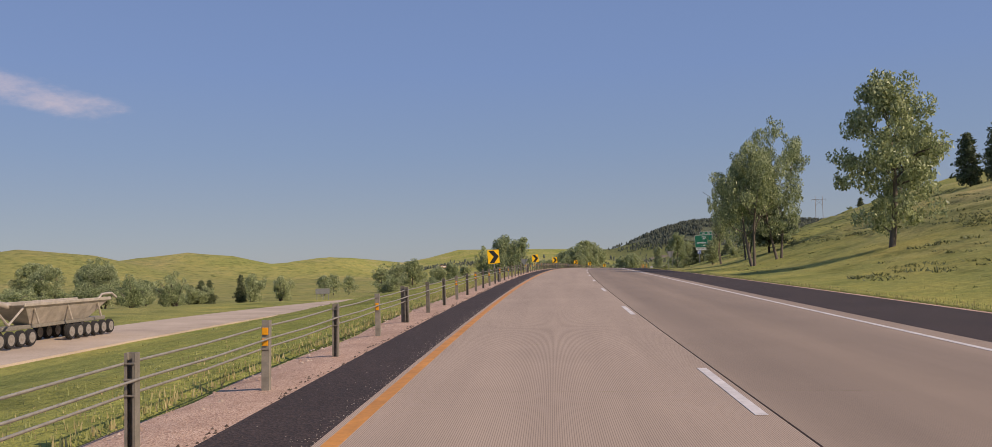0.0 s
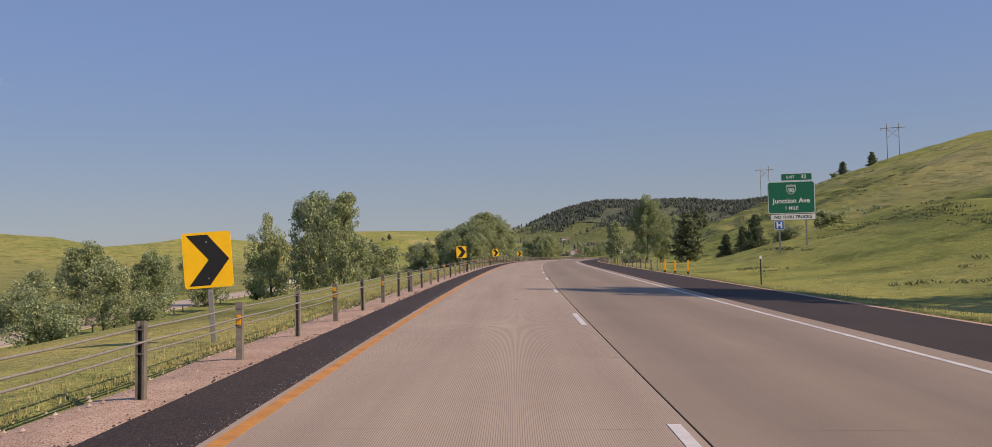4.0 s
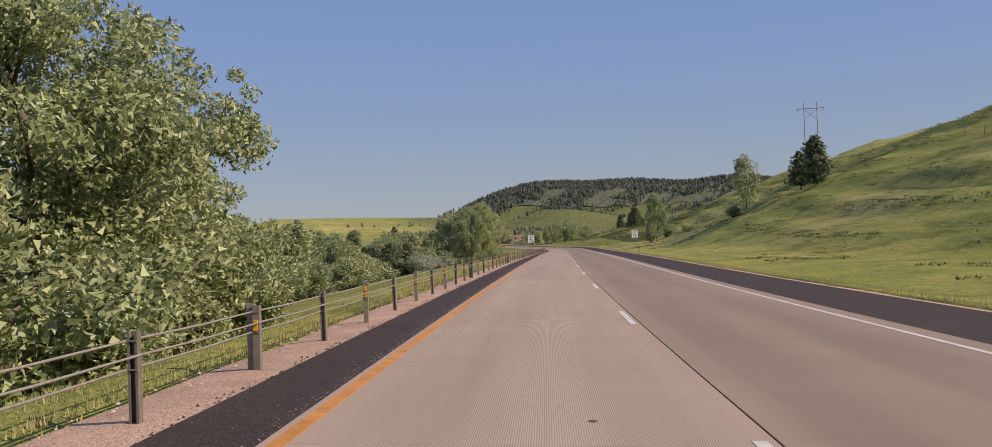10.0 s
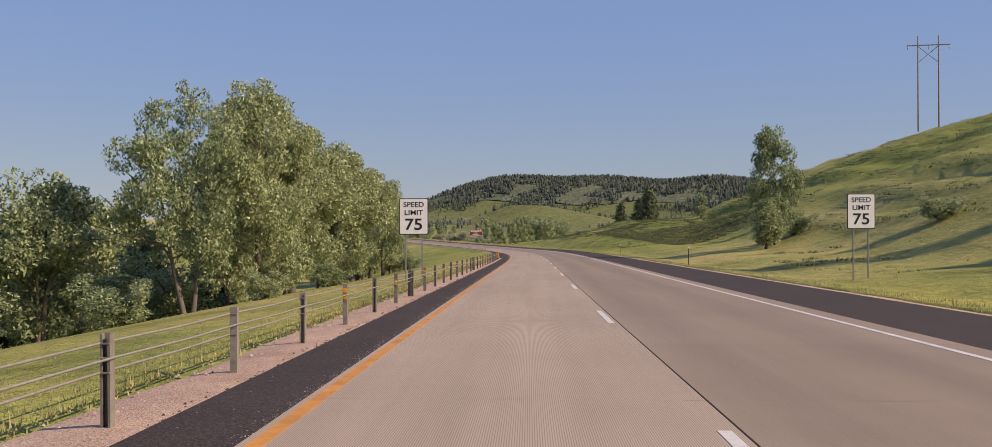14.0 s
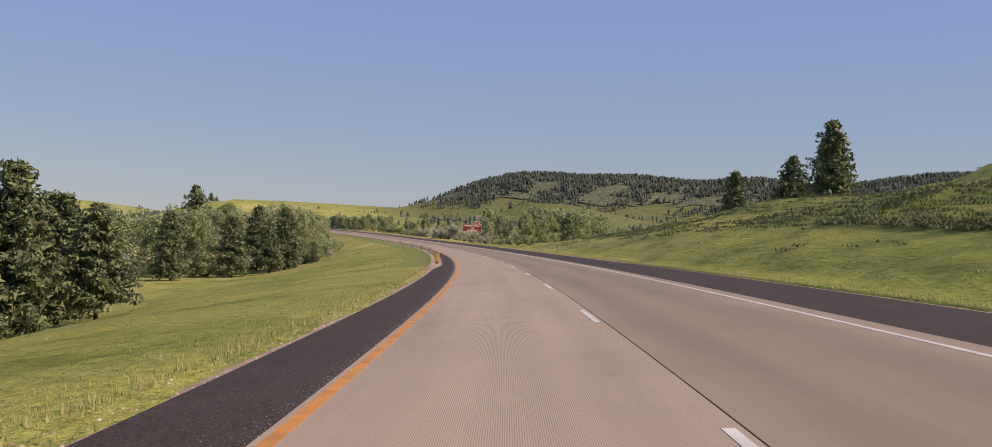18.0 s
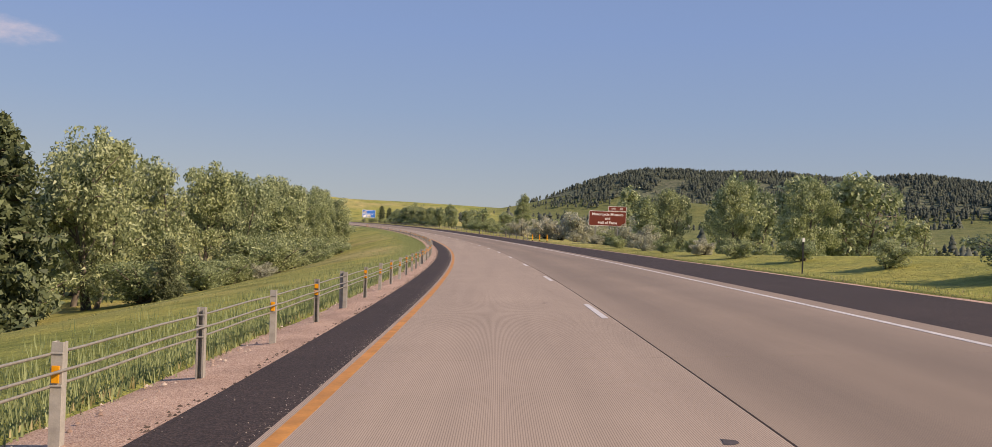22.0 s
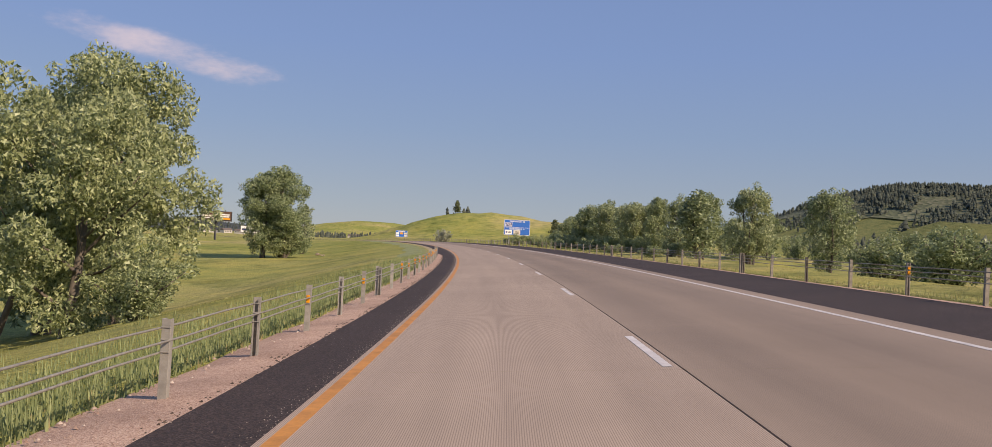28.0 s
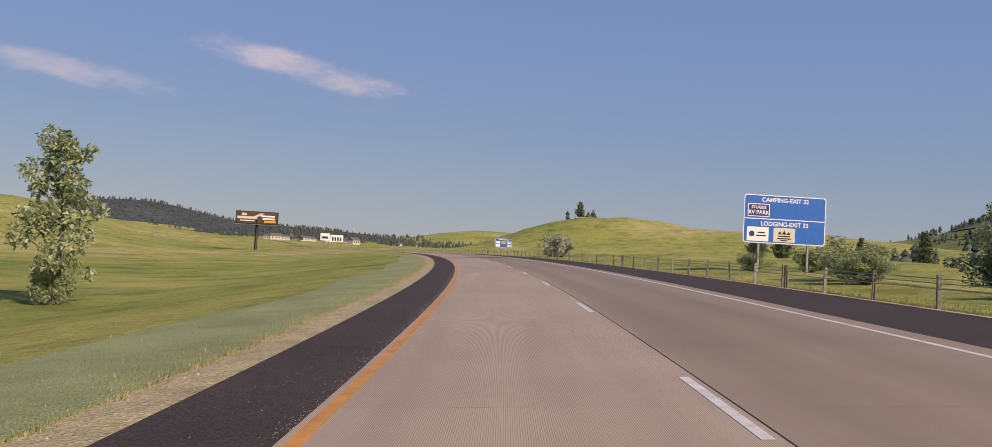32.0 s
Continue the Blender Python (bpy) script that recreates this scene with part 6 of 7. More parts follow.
# backs of two signs that face the other way
for s, d, top, lean, pair in ((135, 13.6, 2.55, 0, True), (137, -9.4, 1.45, 5, False)):
    t, up = sign_at("yield_sign_back", s, d, "grey unpainted back of a triangular sign on thin posts", 0, "road sign", "signs seen from behind", lean)
    z1 = up + top
    me = bpy.data.meshes.new("panel")
    tri_ = [(-.62, z1), (.62, z1), (.06, z1 - 1.02), (-.06, z1 - 1.02)]
    me.from_pydata([(x, -.004, z) for x, z in tri_] + [(x, .004, z) for x, z in tri_], [], [(3, 2, 1, 0), (4, 5, 6, 7)] + [(k, (k + 1) % 4, (k + 1) % 4 + 4, k + 4) for k in range(4)])
    part("panel", me, M_GALV, t)
    for x in ((-.33, .33) if pair else (-.45, .25)):
        part("post", boxm(x - .025, x + .025, -.05, -.006, -.4, z1 + (.35 if not pair else .3), .004), M_GALV, t)

# ---- poles, fences ----
M_POLE = simple("weathered_pole_wood", (.24, .195, .145), .85, 0, .3, 2, .4)


def h_frame(s, d, top, gap, turn):
    """A two-pole power line frame with its crossarm, braces and insulators."""
    p = ground(s, d)
    H = float(line(s)[2] + sway(s, d)) + top - p.z
    t = thing("power_pole_frame", Matrix.Translation(p) @ pose(0, 0, 0, 0, 0, turn), "two-legged wooden power line frame with a crossarm", "power pole", "power line frames")
    for x in (-gap / 2, gap / 2):
        part("pole", mesh_from("pole", *tube([(x, 0, -.6), (x, 0, H)], [.2, .14], 8), M_POLE, True), None, t)
    z = H * .9
    part("crossarm", boxm(-gap * 1.05, gap * 1.05, -.16, -.02, z - .12, z + .12, .02), M_POLE, t)
    for x0, x1 in ((-gap / 2, gap / 2), (gap / 2, -gap / 2)):
        part("brace", mesh_from("brace", *tube([(x0, .16, z - gap * .9), (x1, .16, z - .2)], [.07, .07], 5), M_POLE), None, t)
    for x in (-gap, 0, gap):
        part("insulator", mesh_from("insulator", *tube([(x, -.09, z - .12), (x, -.09, z - .6), (x, -.09, z - 1.1)], [.05, .12, .05], 6), M_GALV), None, t)
    return t


h_frame(630, 105.6, 51.3, 4.7, -20)
h_frame(507, 128.5, 54.3, 4.7, -20)
h_frame(866, 118, 10, 4.6, 10)
h_frame(1010, 150, 12, 4.2, 10)


def wire_fence(s0, s1, d0, d1, n, label):
    top = thing("wire_fence", Matrix(), label, "fence")
    P = []
    for k in range(n):
        f = k / (n - 1)
        s, d = s0 + (s1 - s0) * f, d0 + (d1 - d0) * f
        p = ground(s, d)
        P.append(p)
        part("post", mesh_from("post", *tube([p - Vector((0, 0, .3)), p + Vector((.03, 0, 1.25))], [.06, .05], 6), M_POLE), None, top)
    for z in (.5, .85, 1.15):
        part("wire", mesh_from("wire", *tube([p + Vector((0, 0, z)) for p in P], [.012] * n, 4), M_CABLE), None, top)


wire_fence(400, 560, 58, 66, 26, "wooden post and wire fence climbing the grassy hill")
wire_fence(690, 830, 46, 58, 22, "thin post and wire fence along the valley floor")
wire_fence(560, 640, 46, 40, 13, "thin post and wire fence on the hill's shoulder")

# barrier of the other carriageway
top = thing("far_barrier", Matrix(), "low cable barrier with many posts beside the other carriageway", "barrier")
ss = np.arange(100, 430, 4.0)
for s in ss:
    p = Vector(opp(s, 7.0, -.1))
    o = part("post", POST, None, top)
    o.matrix_basis = Matrix.Translation(p) @ Matrix.Diagonal((1.6, 1.6, 1.05, 1))
for z in (.5, .72):
    part("cable", mesh_from("cable", *tube([Vector(opp(s, 7.0, z - .1)) for s in ss], [.016] * len(ss), 4), M_CABLE), None, top)
# board signs on the far verge
for s in (165, 171):
    p = Vector(opp(s, -9, 0))
    t = thing("small_board", Matrix.Translation(p) @ pose(0, 0, 0, 0, 0, heading(s) + 12), "small grey board on two posts beside the other carriageway", "sign")
    part("panel", boxm(-.75, .75, -.03, .03, 1.2, 2.3, .02), M_GALV, t)
    for x in (-.5, .5):
        part("post", boxm(x - .05, x + .05, .03, .12, -.5, 2.25, .01), M_GALV, t)

# ---- vehicles on the other carriageway ----
M_TYRE = simple("tyre_rubber", (.02, .02, .02), .85)
M_RIM = simple("dusty_steel_rim", (.36, .33, .29), .5, .4, .2, 6)
M_HOPPER = simple("dusty_beige_steel", (.46, .41, .34), .6, .2, .25, 1.5)
M_CABW = simple("white_truck_paint", (.72, .72, .72), .35, 0, .06, 2)
M_GLASS = simple("dark_cab_glass", (.02, .025, .03), .1)
M_CHROME = simple("chrome", (.6, .6, .6), .2, 1.0, .1, 4)


def wheel(parent, x, y, r=.52, w=.3):
    bm = bmesh.new()
    bmesh.ops.create_cone(bm, cap_ends=True, segments=20, radius1=r, radius2=r, depth=w, matrix=Matrix.Rotation(radians(90), 4, "X"))
    bmesh.ops.bevel(bm, geom=[e for e in bm.edges if abs(e.verts[0].co.y - e.verts[1].co.y) < .01], offset=.05, segments=2, affect="EDGES")
    t = part("tyre", bm, M_TYRE, parent)
    t.location = (x, y, r)
    bm = bmesh.new()
    for k, (a, dd) in enumerate(((.34, w + .02), (.12, w + .08))):
        bmesh.ops.create_cone(bm, cap_ends=True, segments=16, radius1=r * a / .52, radius2=r * a / .52 * .9, depth=dd, matrix=Matrix.Rotation(radians(90), 4, "X"))
    part("rim", bm, M_RIM, t)


def lane_pose(s, e, turn):
    p = Vector(opp(s, e, .02))
    q = Vector(opp(s + 4, e, .02)) - p
    return Matrix.Translation(p) @ pose(0, 0, 0, 0, 0, math.degrees(math.atan2(q.y, q.x)) + turn)


# a belly-dump trailer: x towards the front
t = thing("dump_trailer", lane_pose(54.5, -1.5, 180), "dusty beige belly-dump trailer with a long row of wheels", "trailer")
V = [(-6.4, 1.25, 2.55), (4.4, 1.25, 2.55), (4.4, -1.25, 2.55), (-6.4, -1.25, 2.55), (-4.6, .5, 1.25), (2.6, .5, 1.25), (2.6, -.5, 1.25), (-4.6, -.5, 1.25)]
part("hopper", mesh_from("hopper", V, [(0, 4, 5, 1), (1, 5, 6, 2), (2, 6, 7, 3), (3, 7, 4, 0), (7, 6, 5, 4)], M_HOPPER), None, t)
part("rail", boxm(-6.5, 4.5, 1.2, 1.32, 2.45, 2.68, .03), M_HOPPER, t)
part("rail", boxm(-6.5, 4.5, -1.32, -1.2, 2.45, 2.68, .03), M_HOPPER, t)
part("chassis", boxm(-7.2, 5.5, -.5, .5, 1.0, 1.25, .03), M_STEEL, t)
part("fender", mesh_from("fender", *tube([(-7.4, 1.25, 2.6), (-6.6, 1.25, 2.95), (-5.2, 1.25, 2.9), (-4.6, 1.25, 2.5)], [.09] * 4, 6), M_HOPPER, True), None, t)
part("gooseneck", mesh_from("gooseneck", *tube([(4.2, 0, 2.5), (5.4, 0, 2.7), (6.6, 0, 2.2), (7.4, 0, 1.4)], [.22] * 4, 8), M_HOPPER, True), None, t)
for x0, x1, z0_, z1_ in ((4.3, 5.9, 2.4, 1.4), (5.9, 7.0, 1.4, 2.3), (-5.4, -4.8, 1.3, 2.4), (-1.4, -.8, 1.3, 2.4), (2.6, 3.2, 1.3, 2.4)):
    for y in (-1.1, 1.1):
        part("strut", mesh_from("strut", *tube([(x0, y, z0_), (x1, y, z1_)], [.07, .07], 6), M_HOPPER), None, t)
for x in (-6.6, -5.5, -4.4, -3.3, -2.2, -1.1, 3.6, 4.7, 5.8, 6.9):
    for y in (-1.1, 1.1):
        wheel(t, x, y)

# a lorry coming the other way
t = thing("semi_truck", lane_pose(356, -2, 180), "white long-nosed lorry with a pale trailer on the other carriageway", "truck")
part("trailer_box", boxm(-16, -3.2, -1.25, 1.25, 1.25, 3.9, .05), M_CABW, t)
bm = boxm(-2.6, -.2, -1.15, 1.15, 1.0, 3.35, .12)
part("sleeper", bm, M_CABW, t)
part("cab", boxm(-.2, 1.5, -1.05, 1.05, 1.0, 3.0, .15), M_CABW, t)
part("windscreen", boxm(1.42, 1.54, -.9, .9, 2.15, 2.8, .02), M_GLASS, t)
for y in (-1.06, 1.06):
    part("side_window", boxm(.3, 1.2, y - .02, y + .02, 2.1, 2.75, .01), M_GLASS, t)
part("bonnet", boxm(1.5, 3.3, -.75, .75, 1.0, 2.15, .15), M_CABW, t)
part("grille", boxm(3.26, 3.36, -.55, .55, .95, 2.0, .03), M_CHROME, t)
part("bumper", boxm(3.3, 3.6, -1.15, 1.15, .45, .85, .06), M_CHROME, t)
part("chassis", boxm(-15.5, 3.2, -.45, .45, .8, 1.05, .03), M_BLACK, t)
for y in (-1.1, 1.1):
    part("fuel_tank", mesh_from("fuel_tank", *tube([(-1.6, y, .85), (-1.55, y, .85), (.4, y, .85), (.45, y, .85)], [.1, .33, .33, .1], 12), M_CHROME, True), None, t)
    part("exhaust", mesh_from("exhaust", *tube([(-.35, y, 1.2), (-.35, y, 3.9)], [.07, .07], 8), M_CHROME, True), None, t)
    part("headlight", boxm(3.1, 3.35, y * .85 - .14, y * .85 + .14, 1.15, 1.4, .04), M_SWHITE, t)
for x in (2.6, -2.6, -3.9, -13.6, -14.9):
    for y in (-1.05, 1.05):
        wheel(t, x, y, .5)

# ---- billboard and far buildings ----
M_BBROWN = simple("dark_poster_brown", (.10, .05, .03), .5, 0, .4, .4)
p = Vector((-153.4, 1247.5, 0))
gz = float(line(1318)[2])
t = thing("billboard", Matrix.Translation((p.x, p.y, gz - 3)) @ pose(0, 0, 0, 0, 0, 31), "large dark roadside billboard on a single steel column", "billboard")
z0, z1 = 10.6, 15.5
part("backing", boxm(-7.7, 7.7, 0, .5, z0, z1, .03), M_BLACK, t)
poster = part("poster", plate(-7.3, 7.3, z0 + .45, z1 - .15, -.05, -.01, .05), M_BBROWN, t, "dark brown poster with pale lettering blocks")
for x0, x1, a, b, m in ((-7.2, 0, 2.0, 2.9, M_CREAM), (-6.2, -1, 1.2, 1.5, M_SWHITE), (1.4, 6.4, 2.9, 3.5, M_SWHITE), (2.0, 6.4, 1.9, 2.5, M_SWHITE), (2.6, 6.8, .8, 1.5, M_ORANGE), (-5.6, -3.8, 3.2, 4.1, M_CREAM)):
    part("lettering_bar", boxm(x0, x1, -.07, -.052, z0 + a, z0 + b), m, poster)
me = bpy.data.meshes.new("stripe")
me.from_pydata([(-1.4, -.06, z0 + 2.9), (0.4, -.06, z0 + 2.9), (2.6, -.06, z0 + 4.2), (1.2, -.06, z0 + 4.2)], [], [(0, 1, 2, 3)])
part("stripe", me, M_CREAM, poster)
part("catwalk", boxm(-7.8, 7.8, -1.0, 0, z0 - .15, z0, .02), M_GALV, t)
part("column", mesh_from("column", *tube([(0, .4, -5), (0, .4, z0 + 2)], [.55, .55], 14), M_BLACK, True), None, t)

t = thing("billboard", Matrix.Translation((-239, 1445, float(line(1530)[2]) - 1.5)) @ pose(0, 0, 0, 0, 0, 30), "white low billboard with dark panels far off", "billboard")
part("panel", boxm(-7, -1.2, 0, .4, 5.2, 9.8, .03), M_SWHITE, t)
part("panel", boxm(-.9, 7, 0, .4, 4.8, 9.0, .03), M_SWHITE, t)
for x in (.6, 2.2, 3.8, 5.4):
    part("dark_block", boxm(x - .5, x + .5, -.05, -.01, 5.3, 7.6), M_BLACK, t)
part("dark_block", boxm(-6.2, -2.2, -.05, -.01, 6.4, 7.8), M_NAVY, t)
for x in (-5, -2, 1, 3.5, 6):
    part("leg", boxm(x - .15, x + .15, .1, .4, -6, 5.2), M_POLE, t)

M_WALLW = simple("pale_house_wall", (.55, .52, .47), .8, 0, .1, 1)
M_ROOF = simple("grey_brown_roof", (.16, .13, .11), .9, 0, .2, 1)
M_WIN = simple("dark_window_pane", (.03, .035, .04), .15)


def house(x, y, z, turn, w, dpt, h, label):
    t = thing("house", Matrix.Translation((x, y, z)) @ pose(0, 0, 0, 0, 0, turn), label, "house", "houses in the valley")
    part("wall", boxm(-w / 2, w / 2, -dpt / 2, dpt / 2, -2, h, .02), M_WALLW, t)
    V = [(-w / 2 - .4, -dpt / 2 - .5, h), (w / 2 + .4, -dpt / 2 - .5, h), (w / 2 + .4, dpt / 2 + .5, h), (-w / 2 - .4, dpt / 2 + .5, h), (-w / 2 - .4, 0, h + dpt * .32), (w / 2 + .4, 0, h + dpt * .32)]
    part("roof", mesh_from("roof", V, [(0, 1, 5, 4), (2, 3, 4, 5), (0, 4, 3), (1, 2, 5), (3, 2, 1, 0)], M_ROOF), None, t)
    for k in range(3):
        part("window", boxm(-w / 2 + w * (k + .7) / 3.4 - .6, -w / 2 + w * (k + .7) / 3.4 + .6, -dpt / 2 - .04, -dpt / 2 + .02, h * .4, h * .8), M_WIN, t)
    return t


def world_z(x, y):
    """The ground's height at a place far from the road."""
    i = np.argmin((GX - x) ** 2 + (GY - y) ** 2)
    return float(GZ.ravel()[i])


for x, y, w, turn in ((235, 1760, 16, 20), (252, 1775, 10, -30), (212, 1752, 8, 5)):
    house(x, y, world_z(x, y), turn, w, 9, 5, "pale farmhouse with a dark roof on the far slope")
hr = random.Random(12)
for k in range(16):
    x, y = hr.uniform(-640, -330), hr.uniform(1650, 2250)
    house(x, y, world_z(x, y), hr.uniform(0, 90), hr.uniform(9, 16), 8, hr.uniform(3, 5), "small pale house in the distant valley")

# ---- skid marks ----
M_SKID = simple("rubber_skid", (.245, .195, .165), .8, 0, .35, 1.3)
for i, (a, b, d0, d1) in enumerate(((222, 284, -1.09, -1.22), (222, 284, -.76, -.72), (222, 282, 1.02, 1.25), (222, 282, 1.40, 1.62))):
    sk = np.arange(a, b, 3.0)
    f = (sk - a) / (b - a)
    V, n = [], len(sk)
    for e in (-.036, .036):
        V.append(on_road(sk, d0 + (d1 - d0) * f + .05 * np.sin(sk * .05) + e, .0035))
    V = np.stack(V, 1).reshape(-1, 3)
    me = mesh_from("skid_mark", V, [(2 * k, 2 * k + 1, 2 * k + 3, 2 * k + 2) for k in range(n - 1)], M_SKID)
    tagged(new("skid_mark", me), "faint dark tyre skid mark along the concrete lane", "skid mark", kind="structure")

# worn patches, tar spots and a pale transverse band on the concrete
M_TAR = simple("tar_spot", (.09, .07, .06), .7, 0, .3, 8)
M_PALE = concrete("pale_repair_concrete", (0.55, 0.45, 0.355), 0.25)
spot = random.Random(8)
for s, d in ((621, .5), (681.5, 1.45), (623.4, 1.2), (907.5, -.5), (286.5, -.35), (266.5, -.6), (780.5, 1.2), (316.2, .55), (694, .9), (842, .2), (958, 1.1), (402, .7), (150, .4), (452, -.3)):
    n, r = 9, spot.uniform(.03, .07)
    V = [on_road(s + math.cos(k * 6.283 / n) * r * spot.uniform(.8, 1.9), d + math.sin(k * 6.283 / n) * r * spot.uniform(.6, 1.3), .003) for k in range(n)]
    me = mesh_from("tar_spot", V, [tuple(range(n))[::-1]], M_TAR)
    tagged(new("tar_spot", me), "small dark tar spot on the concrete", "road stain", kind="structure")
for s, w in ((783.9, 1.4),):
    band = ribbon([s, s + w / 2, s + w], [E_L + .2, 0, D_SEAM - .1], .003, .002, M_PALE, "repair_band")
    tagged(new("repair_band", band), "pale transverse repair band across the concrete lane", "road patch", kind="structure")

# a low heap of stones left on the grass
M_ROCK = simple("tan_field_stone", (.36, .29, .21), .9, 0, .3, 4, .4, .25)
rocks = random.Random(4)
g0 = ground(1012.5, -20.5)
heap = thing("stone_heap", Matrix.Translation(g0), "low heap of tan field stones on the mown grass", "stones")
for k in range(16):
    bm = bmesh.new()
    bmesh.ops.create_icosphere(bm, subdivisions=1, radius=rocks.uniform(.12, .26))
    for v in bm.verts:
        v.co *= rocks.uniform(.75, 1.2)
    a, r = rocks.uniform(0, 6.283), rocks.uniform(0, .85)
    o = part("stone", bm, M_ROCK, heap)
    o.location = (math.cos(a) * r * 1.3, math.sin(a) * r, .08 + max(0, .3 - r * .35))

# ---- verge grass ----
def tufts(name, n, seed, s_rng, pick_d, tall, mat, label, blades=3):
    rs = np.random.RandomState(seed)
    s = rs.uniform(*s_rng, n)
    d = pick_d(rs, s)
    x, y, z = lie(s, d)
    m = len(s)
    H = rs.uniform(*tall, m) * rs.uniform(.6, 1.3, m)
    V = np.zeros((m, blades, 3, 3))
    for k in range(blades):
        a = rs.uniform(0, 6.283, m)
        bx, by = x + rs.normal(size=m) * .07, y + rs.normal(size=m) * .07
        w = rs.uniform(.006, .014, m)
        l = H * rs.uniform(.12, .5, m)
        V[:, k, 0] = np.stack([bx - np.sin(a) * w, by + np.cos(a) * w, z - .03], -1)
        V[:, k, 1] = np.stack([bx + np.sin(a) * w, by - np.cos(a) * w, z - .03], -1)
        V[:, k, 2] = np.stack([bx + np.cos(a) * l, by + np.sin(a) * l, z + H], -1)
    F = np.arange(m * blades * 3).reshape(-1, 3)
    return tagged(new(name, fast_mesh(name, V.reshape(-1, 3), F, mat)), label, "grass", kind="stuff")


tufts("verge_grass", 46000, 21, (-10, 1060), lambda rs, s: -3.95 - rs.exponential(.7, len(s)) - .25 * (np.sin(s * .7) > .3), (.025, .07), M_BLADE, "short green verge grass beside the gravel")
tufts("dry_verge_grass", 12000, 22, (-10, 1060), lambda rs, s: -3.8 - np.abs(rs.normal(size=len(s))) * .4, (.05, .12), M_STRAW, "dry straw-coloured grass along the gravel's edge")
tufts("verge_grass", 26000, 23, (-10, 1060), lambda rs, s: 10.2 + rs.exponential(1.6, len(s)), (.04, .11), M_BLADE, "green grass beyond the wide shoulder")
tufts("dry_verge_grass", 9000, 24, (-10, 1060), lambda rs, s: 10.15 + np.abs(rs.normal(size=len(s))) * .7, (.05, .14), M_STRAW, "pale dry grass along the wide shoulder")

tufts("tall_verge_grass", 42000, 25, (616, 940), lambda rs, s: -4.0 - rs.exponential(.9, len(s)), (.10, .25), M_BLUEGR, "taller blue-green grass behind the barrier posts")
tufts("straw_verge_grass", 12000, 27, (938, 1100), lambda rs, s: -3.5 - np.abs(rs.normal(size=len(s))) * .6, (.02, .05), M_STRAW, "bleached tufts of dead grass along the shoulder")
tufts("tall_verge_grass", 11000, 26, (-10, 525), lambda rs, s: -4.0 - rs.exponential(.5, len(s)), (.03, .065), M_STRAW, "pale seeding grass behind the barrier posts")


# ---- clumps on the slopes ----
def clumps(name, n, seed, s_rng, d_rng, size, mat, label, keep, fine=34):
    """Low shaggy tussocks: a fan of leaves each."""
    rs = np.random.RandomState(seed)
    s, d = rs.uniform(*s_rng, n), d_rng[0] + (d_rng[1] - d_rng[0]) * rs.uniform(0, 1, n) ** 1.3
    ok = keep(s, d, rs)
    s, d = s[ok], d[ok]
    x, y, z = lie(s, d)
    m, k = len(s), fine
    R = rs.uniform(*size, m)
    V = np.zeros((m, k, 3, 3))
    for j in range(k):
        a, o = rs.uniform(0, 6.283, m), rs.uniform(0, 6.283, m)
        rr = R * np.sqrt(rs.uniform(0, 1, m))
        bx, by = x + np.cos(o) * rr, y + np.sin(o) * rr
        w, H = R * rs.uniform(.03, .08, m), R * rs.uniform(.07, .20, m)
        V[:, j, 0] = np.stack([bx - np.sin(a) * w, by + np.cos(a) * w, z - .06], -1)
        V[:, j, 1] = np.stack([bx + np.sin(a) * w, by - np.cos(a) * w, z - .06], -1)
        V[:, j, 2] = np.stack([bx + np.cos(a) * H * 1.7, by + np.sin(a) * H * 1.7, z + H], -1)
    F = np.arange(m * k * 3).reshape(-1, 3)
    return tagged(new(name, fast_mesh(name, V.reshape(-1, 3), F, mat)), label, "grass", kind="stuff")


wave = lambda s, d: np.sin(s * .047 + d * .11) + np.sin(s * .13 - d * .21) + .7 * np.sin(s * .31 + d * .37)
clumps("slope_tussocks", 6000, 31, (10, 700), (15, 80), (.2, .5), M_BLADE, "shaggy green tussocks over the grassy hill", lambda s, d, rs: wave(s, d) > rs.normal(size=len(s)) * .8)
def on_steps(s, d, rs):
    """Brush along the edges of the steps, in broken runs, standing in for their shade."""
    rise, step = hill_side(s, d)
    run_ = np.sin(s * .061 + d * .05 + 1) + .8 * np.sin(s * .17 - d * .09) + .5 * np.sin(s * .43 + d * .2)
    return (np.sin(step + 1.0) > .72 + rs.normal(size=len(s)) * .12) & (run_ > .1 + rs.normal(size=len(s)) * .3) & (rise > 1.5)


# dark leaves set along the steps deepen the shade below each ledge
clumps("step_brush", 52000, 35, (20, 690), (17, 90), (.45, 1.15), M_BRUSH, "dark brush in broken runs along the hill's cattle steps, doubling as their shade", on_steps, 22)
clumps("slope_brush", 9000, 32, (10, 700), (16, 110), (.4, 1.1), M_BRUSH, "dark low brush in patches on the hill", lambda s, d, rs: wave(s * 1.3 + 40, d * 1.2) > .9 + rs.normal(size=len(s)) * .3)
clumps("cut_brush", 2600, 36, (545, 606), (21, 35), (.5, 1.2), M_BRUSH, "dark rough brush in a band across the cut bank", lambda s, d, rs: wave(s * .9 + 20, d * .8) > -.5 + rs.normal(size=len(s)) * .4)
clumps("slope_brush", 3200, 34, (570, 690), (21, 60), (.5, 1.2), M_BRUSH, "rough dark brush on the cut bank", lambda s, d, rs: wave(s * .8, d) > -.1 + rs.normal(size=len(s)) * .4)
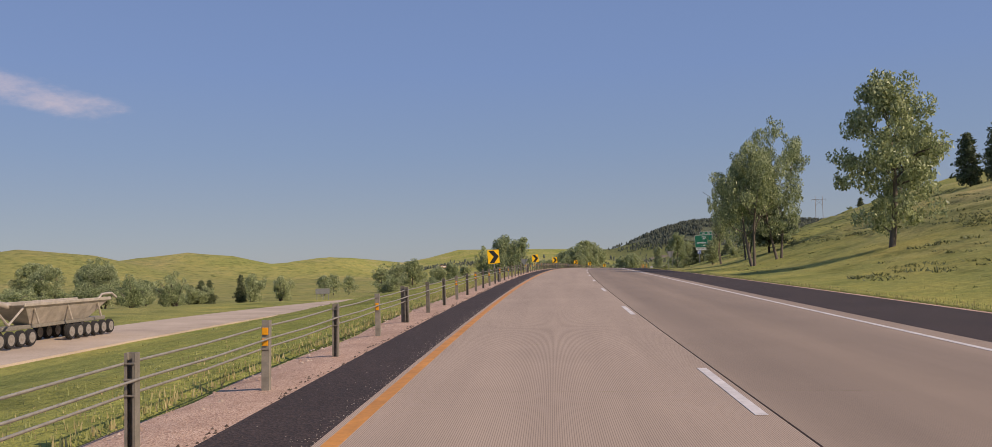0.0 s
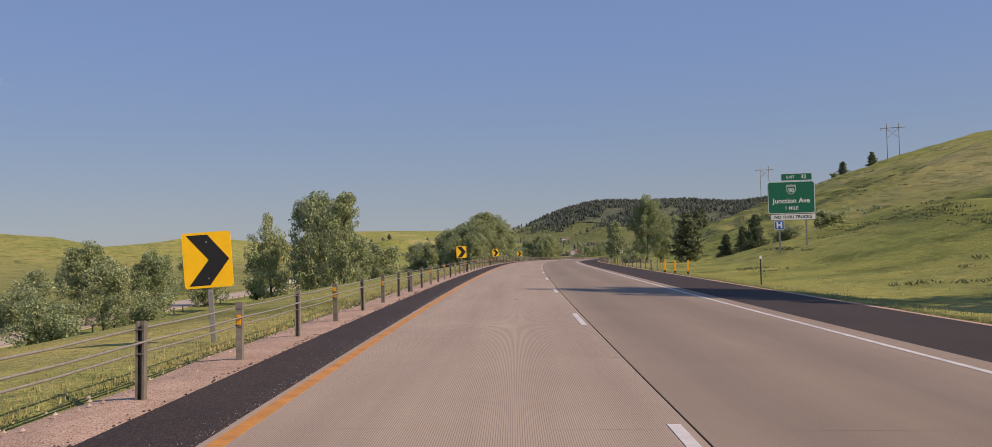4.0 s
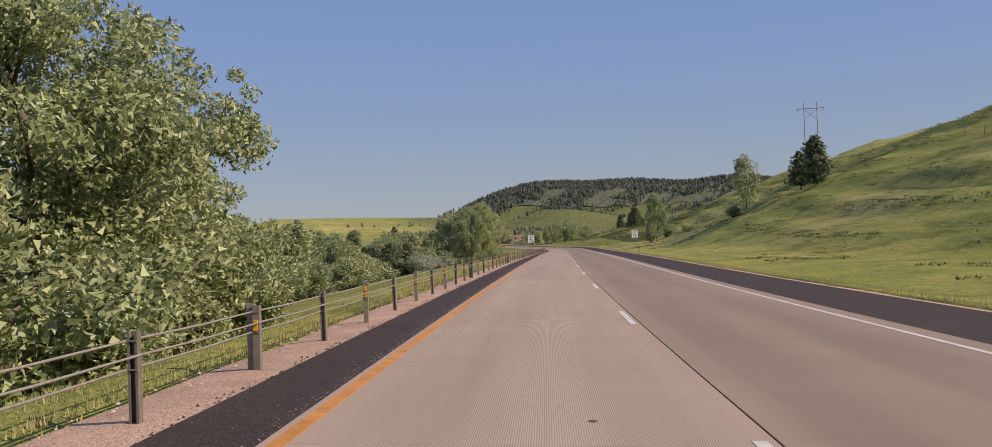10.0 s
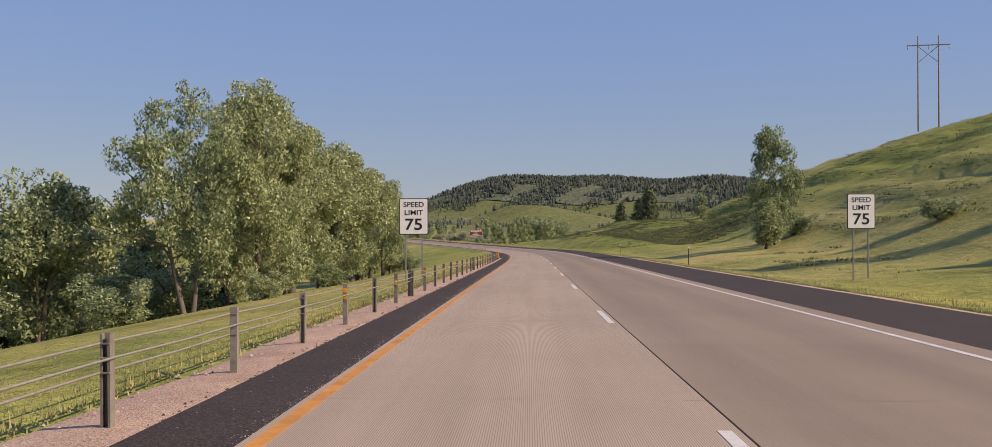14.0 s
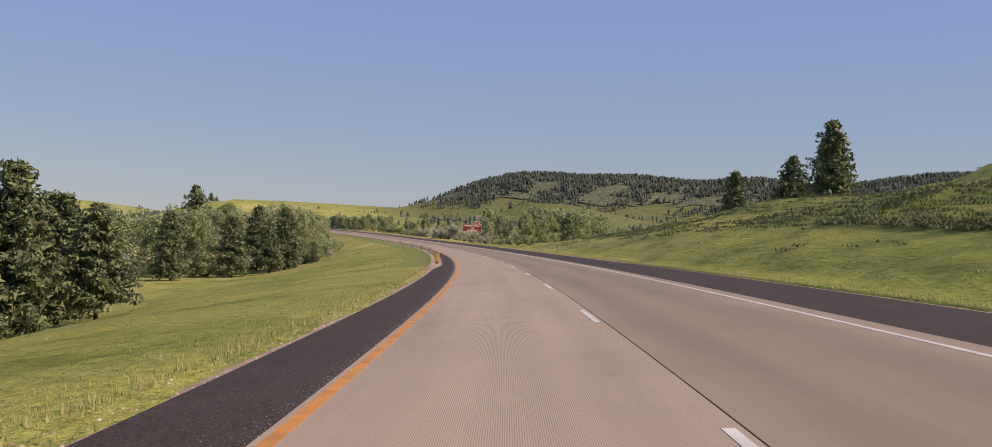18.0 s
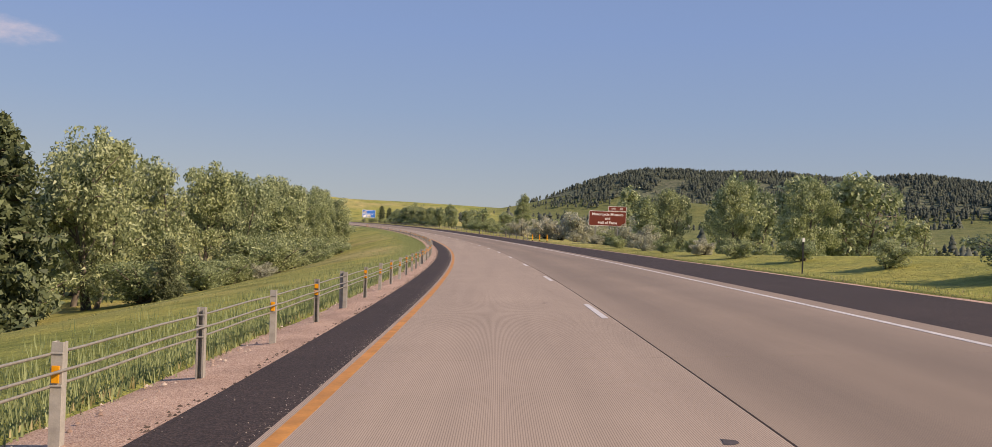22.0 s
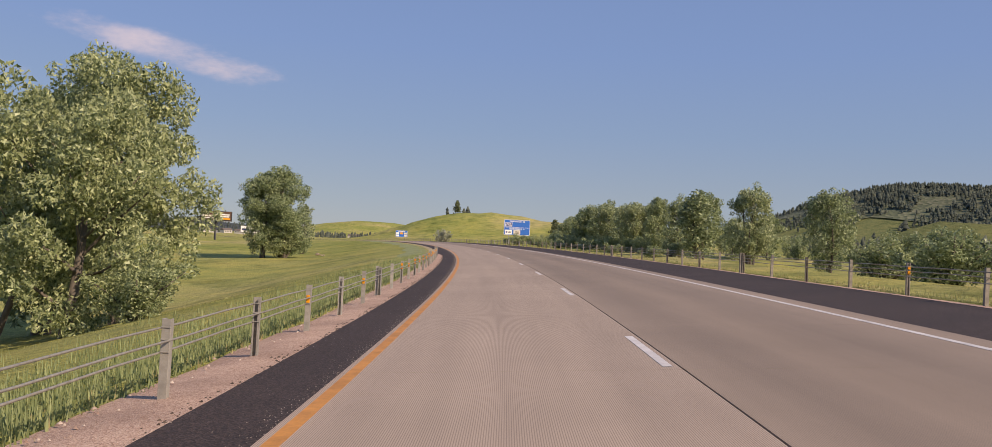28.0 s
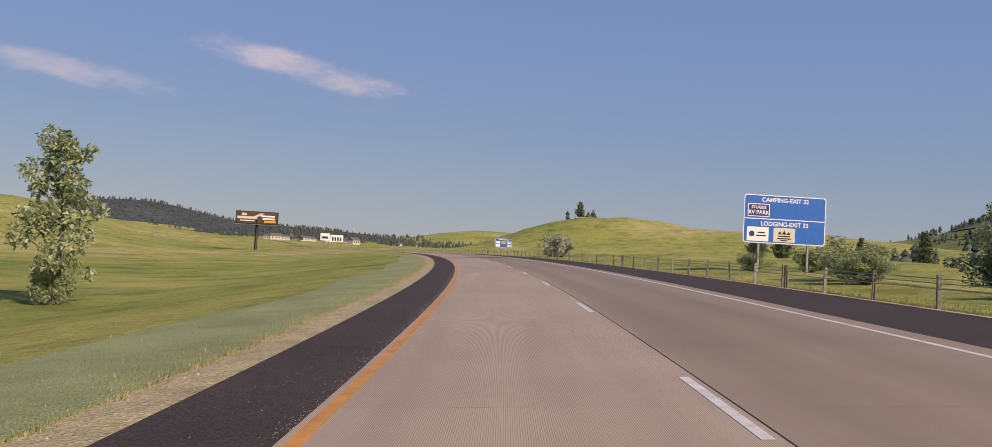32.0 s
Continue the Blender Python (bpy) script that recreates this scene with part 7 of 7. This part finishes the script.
clumps("bank_tussocks", 4000, 33, (-10, 930), (-9, -34), (.1, .3), M_BLADE, "small grass tussocks down the bank", lambda s, d, rs: wave(s, d) > rs.normal(size=len(s)) * .9)


def pebbles(name, n, seed, pick_d, size, mat, h, label):
    rs = np.random.RandomState(seed)
    s = rs.uniform(-5, 1040, n)
    d = pick_d(rs, s)
    P = on_road(s, d, h)
    R = rs.uniform(*size, n)
    V = np.zeros((n, 5, 3))
    a0 = rs.uniform(0, 6.283, n)
    for k in range(4):
        a = a0 + k * 1.571
        V[:, k] = P + np.stack([np.cos(a) * R, np.sin(a) * R * .8, -R * .2], -1)
    V[:, 4] = P + np.stack([R * .2, R * 0, R * .7], -1)
    f = np.array([(0, 1, 4), (1, 2, 4), (2, 3, 4), (3, 0, 4)])
    F = (np.arange(n)[:, None, None] * 5 + f[None]).reshape(-1, 3)
    return tagged(new(name, fast_mesh(name, V.reshape(-1, 3), F, mat)), label, "gravel", kind="stuff")


M_STONE = leafy("loose_pink_stone", (.30, .19, .15), (.62, .50, .43), .9, 0.0)
M_CHIP = leafy("pale_stone_chip", (.17, .13, .115), (.45, .40, .355), .9, 0.0)
pebbles("loose_stones", 16000, 41, lambda rs, s: rs.uniform(-3.9, -2.75, len(s)), (.012, .035), M_STONE, -.045, "loose pink stones on the gravel verge")
pebbles("stone_chips", 42000, 42, lambda rs, s: -1.93 - np.abs(rs.normal(size=len(s))) * .10, (.003, .008), M_CHIP, -.008, "pale stone chips along the shoulder's inner edge")
pebbles("stone_chips", 5000, 43, lambda rs, s: rs.uniform(-2.9, -2.0, len(s)), (.004, .009), M_CHIP, -.008, "pale stone chips scattered on the dark shoulder")
M_CRUMB = leafy("dark_tar_crumb", (.05, .033, .026), (.15, .11, .09), .9, 0.0)
pebbles("tar_crumbs", 14000, 44, lambda rs, s: -2.93 + rs.normal(size=len(s)) * .045 + .05 * np.sin(s * 1.7), (.010, .032), M_CRUMB, -.03, "dark crumbs of asphalt and dirt along the gravel's edge")
